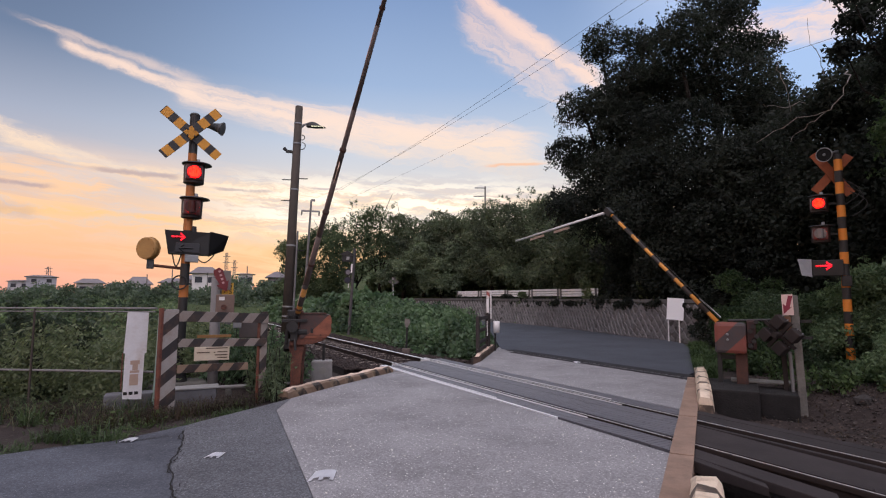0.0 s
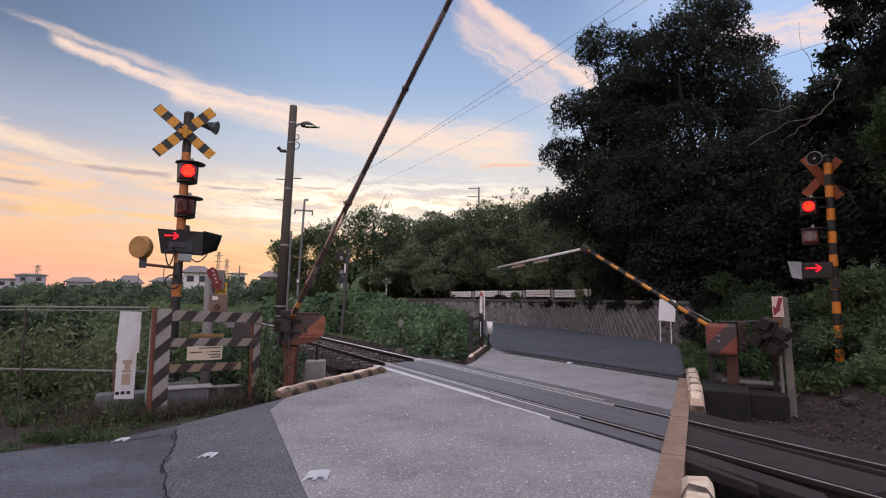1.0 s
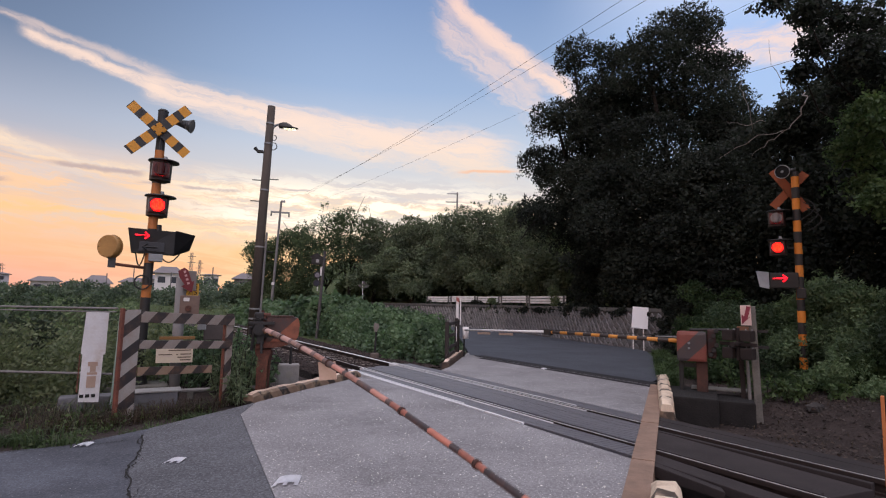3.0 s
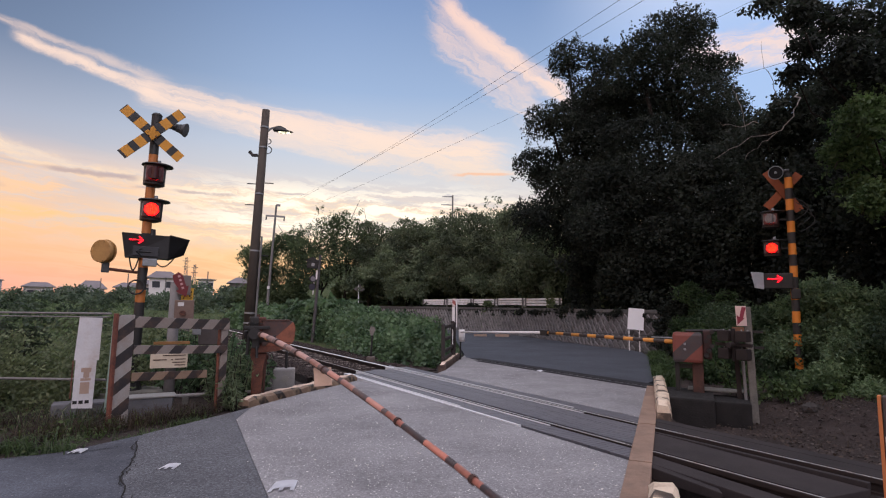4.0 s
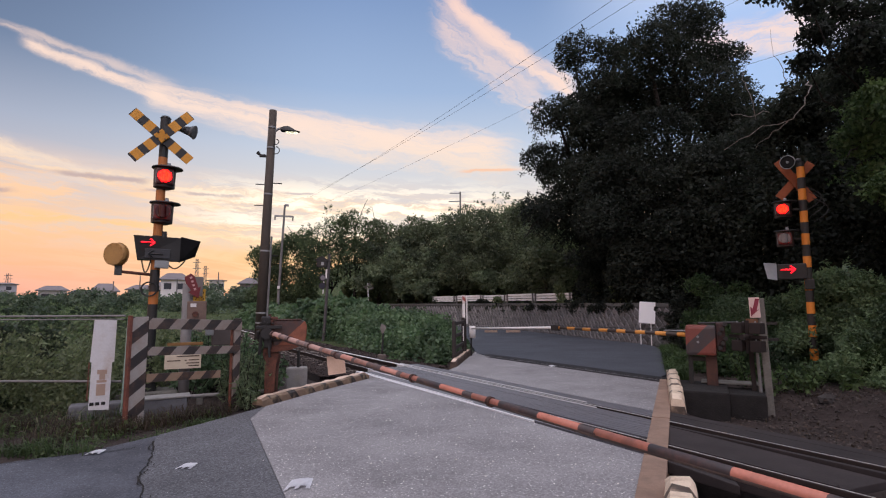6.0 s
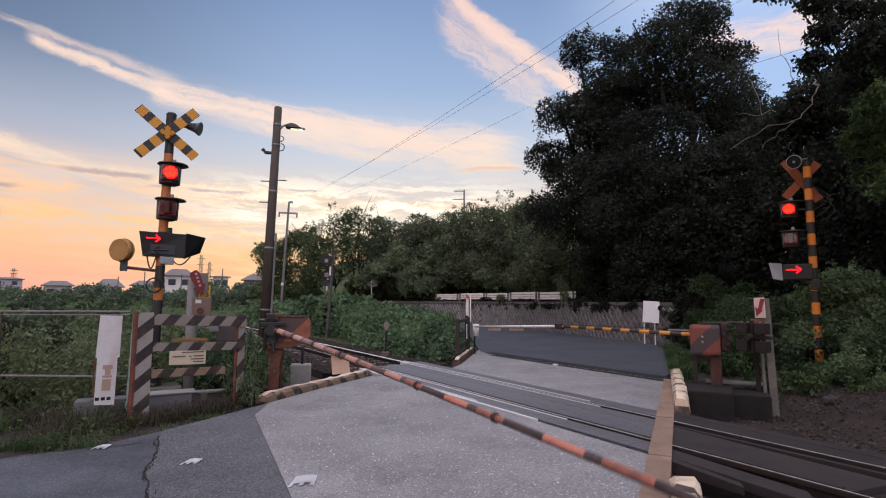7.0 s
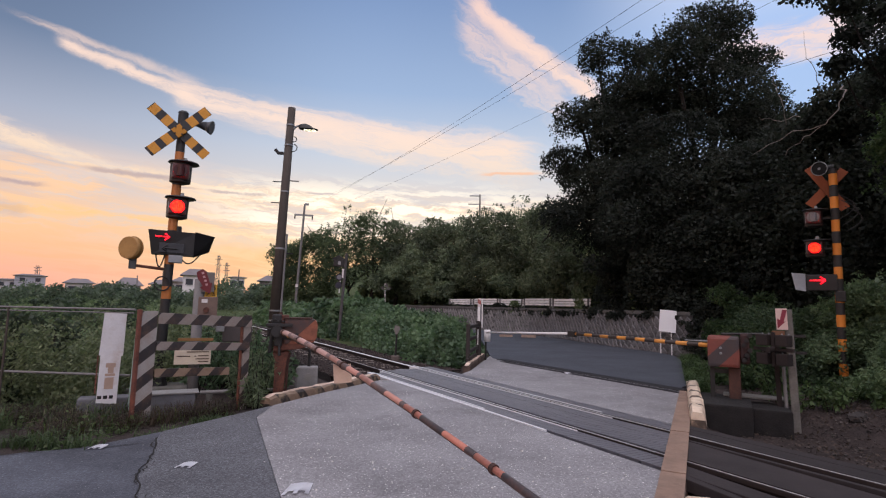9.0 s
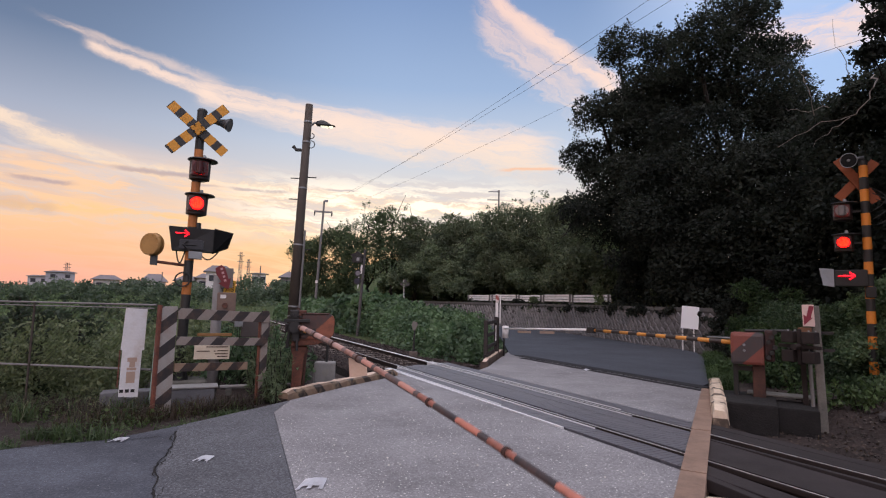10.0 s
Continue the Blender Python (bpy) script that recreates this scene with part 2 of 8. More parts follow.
def glow(name, col, strength, rim=None):
    if name in MATS:
        return MATS[name]
    m = bpy.data.materials.new(name)
    m.use_nodes = True
    t = m.node_tree
    N = Nodes(t)
    b = t.nodes["Principled BSDF"]
    p = N.add("ShaderNodeTexCoord").outputs["Object"]
    vor = t.nodes.new("ShaderNodeTexVoronoi")
    N.put(vor, "Vector", p)
    N.put(vor, "Scale", 38.0)
    N.put(b, "Base Color", tuple(c * 0.3 for c in col[:3]) + (1,))
    if rim:
        sp = N.add("ShaderNodeSeparateXYZ", i0=p)
        away = N.m("SQRT", N.m("ADD", N.m("POWER", sp.outputs[0], 2.0), N.m("POWER", sp.outputs[2], 2.0)))
        col = N.mix(N.step(away, 0.085, 0.12), col, rim)
    N.put(b, "Emission Color", col)
    N.put(b, "Emission Strength", N.m("MULTIPLY", N.m("SUBTRACT", 1.5, N.m("MULTIPLY", vor.outputs["Distance"], 1.9), clamp=True), strength))
    MATS[name] = m
    return m


def leaf(name, dark, light, gloss=0.35, through=0.42, spec=0.3):
    """Leaves: their colour varies leaf by leaf and in drifts, and some light comes through."""
    if name in MATS:
        return MATS[name]
    m = bpy.data.materials.new(name)
    m.use_nodes = True
    t = m.node_tree
    N = Nodes(t)
    b = t.nodes["Principled BSDF"]
    rnd = N.add("ShaderNodeNewGeometry").outputs["Random Per Island"]
    p = N.add("ShaderNodeTexCoord").outputs["Object"]
    f = N.m("ADD", N.m("MULTIPLY", rnd, 0.45), N.m("MULTIPLY", N.step(N.noise(p, 0.55, 4.0), 0.35, 0.65), 0.55), clamp=True)
    c = N.mix(f, dark, light)
    N.put(b, "Base Color", c)
    N.put(b, "Roughness", gloss + 0.2)
    N.put(b, "Specular IOR Level", spec)
    tr = N.add("ShaderNodeBsdfTranslucent", Color=N.mix(1.0, c, (0.95, 1.08, 0.82, 1), "MULTIPLY"))
    mx = N.add("ShaderNodeMixShader", i0=through)
    t.links.new(b.outputs[0], mx.inputs[1])
    t.links.new(tr.outputs[0], mx.inputs[2])
    t.links.new(mx.outputs[0], t.nodes["Material Output"].inputs[0])
    MATS[name] = m
    return m


YELLOW, BLACK = lin(205, 140, 40), lin(38, 36, 36)
concrete = material("concrete_slab", lin(144, 141, 143), lin(106, 103, 106), rough=0.78, scale=0.9, fine=60, vary=0.75, bump=0.4, dist=0.005, speckle=(lin(226, 222, 218), 40.0, 0.68), grime=(lin(92, 88, 90), 0.45), grains=(70.0, 0.28))
asphalt_old = material("old_asphalt", lin(86, 88, 97), lin(56, 57, 64), rough=0.85, scale=1.1, fine=34, vary=1.0, bump=0.6, dist=0.008, grains=(85.0, 0.3), grime=(lin(52, 52, 58), 0.6), speckle=(lin(140, 138, 138), 60.0, 0.74))
asphalt = material("asphalt", lin(99, 99, 104), lin(68, 68, 72), rough=0.85, scale=0.7, fine=30, vary=0.75, bump=1.0, dist=0.012, speckle=(lin(165, 163, 163), 60.0, 0.72), grains=(70.0, 0.46), grime=(lin(64, 64, 70), 0.5))
asphalt_new = material("fresh_asphalt", lin(72, 75, 84), lin(52, 54, 60), rough=0.85, scale=0.5, fine=40, vary=0.6, bump=0.5, dist=0.006, grains=(60.0, 0.2))
rusty_concrete = material("stained_concrete", lin(152, 125, 108), lin(116, 94, 82), rough=0.85, scale=2.0, fine=70, vary=0.7, bump=0.3, grime=(lin(92, 76, 69), 0.5))
old_concrete = material("old_concrete", lin(120, 116, 110), lin(72, 70, 66), rough=0.9, scale=3.0, fine=30, vary=0.7, bump=0.5, dist=0.02)
dark_concrete = material("mossy_concrete", lin(38, 35, 34), lin(20, 18, 18), rough=0.95, scale=3.0, fine=30, vary=0.7, bump=0.5, dist=0.02)
steel = material("rail_steel", lin(248, 246, 246), lin(228, 224, 224), rough=0.48, metal=0.85, scale=3, fine=60, vary=0.4, bump=0.0)
# near-white and only partly metallic: the sky's reflection is put into the colour
edge_steel = material("worn_sheen_steel", lin(250, 248, 250), lin(216, 212, 214), rough=0.42, metal=0.4, scale=3, fine=60, vary=0.3, bump=0.0)
rail_side = material("rusted_rail", lin(54, 43, 40), lin(32, 27, 26), rough=0.8, metal=0.3, vary=0.6)


def soil_material():
    """Dark soil that turns to rough grass out in the fields."""
    m = bpy.data.materials.new("soil_and_grass")
    m.use_nodes = True
    N = Nodes(m.node_tree)
    b = m.node_tree.nodes["Principled BSDF"]
    p = N.add("ShaderNodeTexCoord").outputs["Object"]
    big, mid, fine = N.noise(p, 0.25, 5.0, 0.6), N.noise(p, 1.6, 5.0, 0.65), N.noise(p, 18.0, 4.0, 0.6)
    earth = N.mix(mid, lin(33, 29, 29), lin(78, 68, 65))
    grass = N.mix(N.m("ADD", N.m("MULTIPLY", mid, 0.6), N.m("MULTIPLY", fine, 0.4)), lin(40, 52, 34), lin(84, 94, 58))
    far = N.step(N.m("ADD", N.v("LENGTH", p), N.m("MULTIPLY", N.m("SUBTRACT", big, 0.5), 18.0)), 16.0, 26.0)
    N.put(b, "Base Color", N.mix(far, earth, grass))
    N.put(b, "Roughness", 0.95)
    N.put(b, "Specular IOR Level", 0.2)
    N.put(b, "Normal", N.add("ShaderNodeBump", Strength=0.8, Distance=0.05, Height=N.m("ADD", mid, fine)).outputs[0])
    return m


soil = soil_material()
ballast_m = material("ballast_stone", lin(66, 55, 52), lin(30, 26, 26), rough=0.9, vary=0.6, island=0.4)
sleeper_m = material("sleeper_concrete", lin(128, 116, 108), lin(66, 58, 54), rough=0.9, vary=0.6, per_piece=0.15)
deck_m = material("rubber_deck_panel", lin(108, 106, 111), lin(82, 80, 86), spec=0.6, rough=0.42, scale=1.2, vary=0.5, per_piece=0.04, bump=0.2)
plank_m = material("weathered_crossing_plank", lin(52, 44, 44), lin(30, 26, 27), rough=0.85, scale=1.5, vary=0.6, per_piece=0.18)
rust = material("rusted_orange_paint", lin(116, 70, 54), lin(52, 40, 38), rough=0.75, scale=5.0, fine=40, vary=0.9, bump=0.4)
dark_metal = material("dark_painted_steel", lin(44, 42, 42), lin(24, 23, 24), rough=0.5, vary=0.5)
grey_metal = material("grey_galvanised_steel", lin(150, 152, 154), lin(112, 112, 114), rough=0.5, metal=0.4, vary=0.5)
white_paint = material("white_paint", lin(226, 224, 224), lin(196, 190, 188), rough=0.6, vary=0.4, grime=(lin(150, 138, 124), 0.35))
pole_m = material("grey_brown_pole", lin(76, 67, 60), lin(50, 44, 40), rough=0.8, scale=2.0, vary=0.6)
grey_pipe = material("grey_pipe_post", lin(122, 119, 118), lin(88, 85, 84), rough=0.7, vary=0.5)
kerb_m = striped("kerb_stripes", lin(126, 104, 88), lin(46, 40, 39), (0.62, 0.0, 0.55), 0.30, 0.55, wear=0.8, rust=lin(156, 134, 110))
brown_stripe = striped("brown_fence_stripes", lin(132, 110, 92), lin(46, 38, 36), (0.75, 0.0, -0.66), 0.285, 0.5, 0.3, wear=0.5, rust=lin(110, 78, 60))
pale_kerb = striped("chipped_kerb", lin(214, 194, 172), lin(74, 62, 54), (0.62, 0.0, 0.55), 0.46, 0.80, wear=0.95, rust=lin(176, 150, 128))
fence_stripe = striped("fence_stripes", lin(134, 124, 118), lin(44, 40, 41), (0.75, 0.0, -0.66), 0.285, 0.5, wear=0.3, rust=lin(120, 86, 66))
bright_leaf = leaf("kudzu_leaf", lin(48, 66, 54), lin(116, 138, 104))
# near-black green: the deep shade inside the crowns is put into the leaf colour
dark_leaf = leaf("shaded_tree_leaf", lin(30, 34, 33), lin(66, 71, 64), 0.45, 0.36, 0.14)
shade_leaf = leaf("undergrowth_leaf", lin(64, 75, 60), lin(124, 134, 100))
mid_leaf = leaf("shrub_leaf", lin(46, 64, 44), lin(108, 128, 82))
weed_leaf = leaf("weed_leaf", lin(54, 65, 50), lin(140, 148, 112))
bark = material("bark", lin(44, 38, 34), lin(26, 22, 20), rough=0.95, scale=6, vary=0.7, bump=0.8, dist=0.03)
dull_lens = material("unlit_lens", lin(118, 112, 114), lin(84, 78, 80), rough=0.25, spec=0.6)
red_glass = material("red_glass", lin(70, 14, 14), lin(40, 8, 10), rough=0.25, vary=0.3)
lit_red = glow("lit_red_lamp", (1.0, 0.016, 0.0028, 1), 7.0, (0.6, 0.002, 0.004, 1))
lit_arrow = glow("lit_arrow", (1.0, 0.008, 0.022, 1), 3.6)

# ---- shapes ----
U, V = Vector((-0.4848, 0.8746, 0)), Vector((0.8746, 0.4848, 0))


def tr(u, v, z=0.0):
    """A place by metres along the track and across it."""
    p = u * U + v * V
    return Vector((p.x, p.y, z))


def heading(a, b):
    return math.degrees(math.atan2(b[1] - a[1], b[0] - a[0]))


def box(bm, lo, hi, m=None, bevel=0.0):
    r = bmesh.ops.create_cube(bm, size=1.0)
    vs = r["verts"]
    lo, hi = Vector(lo), Vector(hi)
    for v in vs:
        v.co = Vector((lo[i] + (v.co[i] + 0.5) * (hi[i] - lo[i]) for i in range(3)))
    if bevel:
        es = {e for v in vs for e in v.link_edges}
        out = bmesh.ops.bevel(bm, geom=list(es), offset=bevel, segments=2, affect="EDGES", profile=0.6)
        vs = list({v for f in out["faces"] for v in f.verts} | {v for v in vs if v.is_valid})
    if m is not None:
        bmesh.ops.transform(bm, matrix=m, verts=vs)
    return vs


def tube(bm, a, b, r0, r1=None, seg=12, bevel=0.0):
    a, b = Vector(a), Vector(b)
    r1 = r0 if r1 is None else r1
    q = (b - a).to_track_quat("Z", "Y").to_matrix().to_4x4()
    m = Matrix.Translation((a + b) / 2) @ q
    return bmesh.ops.create_cone(bm, cap_ends=True, cap_tris=False, segments=seg, radius1=r0, radius2=r1, depth=(b - a).length, matrix=m)["verts"]


def rope(bm, pts, r, seg=6):
    for a, b in zip(pts, pts[1:]):
        tube(bm, a, b, r, r, seg)


def prism(bm, pts, z0, z1):
    """A flat outline, counter-clockwise from above, with thickness."""
    lo, hi = [bm.verts.new((*p[:2], z0)) for p in pts], [bm.verts.new((*p[:2], z1)) for p in pts]
    bm.faces.new(hi)
    bm.faces.new(lo[::-1])
    for i in range(len(pts)):
        j = (i + 1) % len(pts)
        bm.faces.new((lo[i], lo[j], hi[j], hi[i]))
    return lo + hi


def plate(bm, pts, thick):
    """An outline in the x-z plane, thick in y."""
    a, b = [bm.verts.new((p[0], -thick / 2, p[1])) for p in pts], [bm.verts.new((p[0], thick / 2, p[1])) for p in pts]
    bm.faces.new(a)
    bm.faces.new(b[::-1])
    for i in range(len(pts)):
        j = (i + 1) % len(pts)
        bm.faces.new((b[i], b[j], a[j], a[i]))
    return a + b


def mesh(name, bm, mat, smooth=False):
    bmesh.ops.recalc_face_normals(bm, faces=bm.faces[:])
    me = bpy.data.meshes.new(name)
    bm.to_mesh(me)
    bm.free()
    for x in mat if isinstance(mat, (list, tuple)) else [mat]:
        me.materials.append(x)
    if smooth:
        for p in me.polygons:
            p.use_smooth = len(p.vertices) <= 4
    return me


def part(name, bm, mat, parent=None, label="", smooth=False, at=None):
    ob = new(name, mesh(name, bm, mat, smooth) if isinstance(bm, bmesh.types.BMesh) else bm)
    ob.parent = parent
    if at is not None:
        ob.matrix_basis = at
    if label:
        ob["label"] = label
    return ob


def thing(name, at, label, category, group=""):
    ob = new(name)
    ob.empty_display_size = 0.1
    ob.matrix_basis = at if isinstance(at, Matrix) else Matrix.Translation(at)
    return tagged(ob, label, category, group)


def B():
    return bmesh.new()


def boxed(lo, hi, m=None, bevel=0.0):
    bm = B()
    box(bm, lo, hi, m, bevel)
    return bm


def tubed(a, b, r0, r1=None, seg=12):
    bm = B()
    tube(bm, a, b, r0, r1, seg)
    return bm


def letters(text, size, mat, parent, at, name="lettering"):
    c = bpy.data.curves.new(name, "FONT")
    c.body, c.size, c.align_x, c.align_y, c.extrude = text, size, "CENTER", "CENTER", 0.002
    c.materials.append(mat)
    ob = new(name, c)
    ob.parent, ob.matrix_basis = parent, at
    return ob


rng = np.random.default_rng(7)


def leaf_mesh(name, pts, size, mat, flat=0.0, long=1.6, jitter=0.5, out=None):
    """One pointed, folded leaf at each point, turned at random, with its tip a little down."""
    n = len(pts)
    s = size * (1 + jitter * (rng.random(n) - 0.5) * 2)[:, None]
    a = rng.normal(size=(n, 3))
    a[:, 2] = a[:, 2] * (1 - flat) - 0.25
    a /= np.linalg.norm(a, axis=1)[:, None]
    c = rng.normal(size=(n, 3)) + np.array([0, 0, flat * 3])
    if out is not None:
        c = c * 0.8 + out * 1.3
    b = np.cross(c, a)
    b /= np.linalg.norm(b, axis=1)[:, None] + 1e-9
    k = np.cross(a, b)
    w = s / long * 0.5
    v = np.empty((n, 4, 3))
    v[:, 0] = pts
    v[:, 1] = pts + a * s * 0.5 + b * w + k * w * 0.4
    v[:, 2] = pts + a * s
    v[:, 3] = pts + a * s * 0.5 - b * w + k * w * 0.4
    me = bpy.data.meshes.new(name)
    me.vertices.add(4 * n)
    me.vertices.foreach_set("co", v.reshape(-1))
    me.loops.add(4 * n)
    me.loops.foreach_set("vertex_index", np.arange(4 * n, dtype=np.int32))
    me.polygons.add(n)
    me.polygons.foreach_set("loop_start", np.arange(0, 4 * n, 4, dtype=np.int32))
    me.update(calc_edges=True)
    me.validate()
    me.materials.append(mat)
    return me


def clumps(centres, radii, each, squash=0.75, shell=0.55):
    """Points in lumps: most near each lump's outside."""
    out = []
    for c, r in zip(centres, radii):
        d = rng.normal(size=(each, 3))
        d /= np.linalg.norm(d, axis=1)[:, None]
        q = d * (r * (shell + (1 - shell) * rng.random(each) ** 0.6))[:, None]
        q[:, 2] *= squash
        out.append(q + c)
    return np.concatenate(out)


def branch(bm, a, b, r0, r1, bends=4, wob=0.12):
    a, b = Vector(a), Vector(b)
    pts = [a.lerp(b, i / bends) + Vector(rng.normal(size=3)) * wob * (0 < i < bends) * (b - a).length / 4 for i in range(bends + 1)]
    for i in range(bends):
        k0, k1 = i / bends, (i + 1) / bends
        tube(bm, pts[i], pts[i + 1], r0 + (r1 - r0) * k0, r0 + (r1 - r0) * k1, 7)
    return pts

# ---- the large structure ----
STRIP0, STRIPD, STRIPN = Vector((1.79, 4.54, 0)), Vector((0.445, 0.895, 0)), Vector((0.895, -0.445, 0))
WALL = [(9.9, 19.6), (8.95, 21.1), (8.2, 23.0), (7.5, 26.3), (6.3, 31.0), (3.9, 36.5), (-0.5, 43.0), (-8.0, 51.0)]


def sm(x, a, b):
    k = np.clip((x - a) / (b - a), 0, 1)
    return k * k * (3 - 2 * k)


def wall_side(x, y):
    """Metres behind the retaining wall, negative on the road's side."""
    best, sign = np.full(np.shape(x), 1e9), np.zeros(np.shape(x))
    for a, b in zip(WALL, WALL[1:]):
        dx, dy = b[0] - a[0], b[1] - a[1]
        k = np.clip(((x - a[0]) * dx + (y - a[1]) * dy) / (dx * dx + dy * dy), 0, 1)
        px, py = x - a[0] - k * dx, y - a[1] - k * dy
        dist = np.hypot(px, py)
        s = np.sign(-(dx * py - dy * px))
        sign = np.where(dist < best, s, sign)
        best = np.minimum(dist, best)
    return best * sign


def ground_z(x, y):
    x, y = np.asarray(x, float), np.asarray(y, float)
    u, v = x * U.x + y * U.y, x * V.x + y * V.y
    r = (x - STRIP0.x) * STRIPN.x + (y - STRIP0.y) * STRIPN.y
    z = np.full(x.shape, -0.10)
    # the dip beside the crossing, then the bank with the shrubs
    dip = sm(r, 0.25, 0.6) * (1 - sm(v, 10.2, 11.5)) * sm(y, 3.0, 5.0)
    z = z - 0.36 * dip
    z = z + 0.95 * sm(r, 3.2, 7.0) * sm(v, 6.9, 8.6)
    z = z - 0.32 * sm(v, 3.9, 4.3) * (1 - sm(v, 7.7, 8.1))
    # the field behind the wire fence
    z = z - 0.7 * sm(-x, 5.0, 9.0) * sm(y, 8.0, 14.0)
    d, az = np.hypot(x, y), np.degrees(np.arctan2(x, y))
    far = sm(d, 32, 105) * (1 - sm(az, -10, 4)) * sm(az, -120, -70)
    z = z + far * (2.0 + 0.065 * np.clip(az + 40, -30, 40))
    b = wall_side(x, y)
    hill = sm(b, 0.9, 1.7) * 1.35 + np.clip(b - 1.0, 0, 40) * 0.12
    z = np.where((v > 9.5) & (b > 0) & (y > 15), z + hill * sm(az, -15, -7), z)
    return z


def build_ground():
    xs = np.unique(np.concatenate([np.linspace(-900, -60, 14), np.linspace(-60, -16, 16), np.linspace(-16, 18, 86), np.linspace(18, 60, 12), np.linspace(60, 900, 14)]))
    ys = np.unique(np.concatenate([np.linspace(-900, -30, 12), np.linspace(-30, 2, 8), np.linspace(2, 30, 72), np.linspace(30, 130, 40), np.linspace(130, 1400, 14)]))
    X, Y = np.meshgrid(xs, ys)
    Z = ground_z(X, Y)
    near = (np.abs(X) < 60) & (Y < 120)
    Z = Z + np.where(near, np.vectorize(lambda a, b: 0.05 * noise.noise(Vector((a * 0.6, b * 0.6, 0))))(X, Y), 0) * (Y > 8)
    nx, ny = len(xs), len(ys)
    verts = np.stack([X, Y, Z], -1).reshape(-1, 3).tolist()
    faces = [(j * nx + i, j * nx + i + 1, (j + 1) * nx + i + 1, (j + 1) * nx + i) for j in range(ny - 1) for i in range(nx - 1)]
    me = bpy.data.meshes.new("ground")
    me.from_pydata(verts, [], faces)
    for p in me.polygons:
        p.use_smooth = True
    me.materials.append(soil)
    tagged(new("ground", me), "dark bare soil with stones and roots under the weeds", "ground", kind="structure")


build_ground()


def sheet(name, pts, z0, z1, mat, label, category):
    bm = B()
    prism(bm, pts, z0, z1)
    return tagged(part(name, bm, mat), label, category, kind="structure")


def on_strip(s, off=0.0):
    p = STRIP0 + STRIPD * s + STRIPN * off
    return (p.x, p.y)


near_slab = [(-0.25, 2.5), (0.78, 2.5), on_strip(1.43), (-0.70, 11.62), (-1.12, 11.95), (-1.98, 10.15), (-2.51, 8.84), (-2.46, 7.92)]
sheet("crossing_slab", near_slab, -0.2, 0.0, concrete, "pale speckled concrete apron before the rails", "pavement")
seam = [(-3.58, 7.75), (-3.41, 7.23), (-3.23, 6.72), (-2.95, 6.1), (-2.83, 5.78), (-2.71, 5.4), (-2.43, 4.89), (-2.22, 4.5), (-1.9, 3.6), (-1.6, 2.4)]
sheet("asphalt_patch", [(-0.256, 2.4), (-0.258, 2.496), (-2.47, 7.92), (-2.52, 8.82), (-2.84, 8.08), (-3.32, 7.05), (-3.30, 6.92)] + seam[2:], -0.02, -0.001, asphalt, "coarse grey patch of asphalt beside the concrete", "road")
sheet("road_near", [(-14, -25), (9, -25), (9, 0.2), (2.6, 1.4), (0.78, 2.496), (-0.252, 2.496), (-2.466, 7.92), (-2.515, 8.84), (-2.84, 8.08), (-3.34, 7.01), (-3.81, 6.24), (-4.29, 6.0), (-4.75, 5.62), (-9, 3.2), (-14, 1.0)],
      -0.2, -0.006, asphalt_old, "cracked dark grey asphalt of the near road", "road")
far_slab = [(3.62, 7.96), on_strip(7.45), (5.3, 11.62), tr(14.3, 10.16).xy[:], (1.97, 18.5), (0.98, 14.0), (0.70, 13.25)]
sheet("far_crossing_slab", [tuple(p) for p in far_slab], -0.2, 0.0, concrete, "concrete apron beyond the rails", "pavement")
sheet("road_far", [(5.32, 11.66), (6.0, 12.5), (7.05, 14.8), (8.05, 17.2), (8.9, 19.9), (8.9, 21.2), (8.15, 23.1), (7.45, 26.3), (6.25, 31), (3.85, 36.5), (-0.5, 43), (-8, 51), (-11.5, 50), (-3, 41), (1.2, 33), (2.3, 26), (1.93, 18.6), tuple(tr(14.30, 10.08).xy)],
      -0.2, 0.004, asphalt_new, "dark smooth asphalt of the far road", "road")
bm = B()
for v0, v1, u0, u1 in ((9.68, 9.86, 7.2, 13.3), (9.96, 10.32, 7.4, 13.9)):
    prism(bm, [tuple(tr(u0, v0).xy), tuple(tr(u0, v1).xy), tuple(tr(u1, v1).xy), tuple(tr(u1, v0).xy)], -0.1, 0.012)
tagged(part("drain_joint", bm, material("black_drain_grating", lin(38, 36, 40), lin(22, 21, 24), rough=0.9, vary=0.6)), "dark drain joint where the asphalt meets the concrete", "joint", kind="structure")


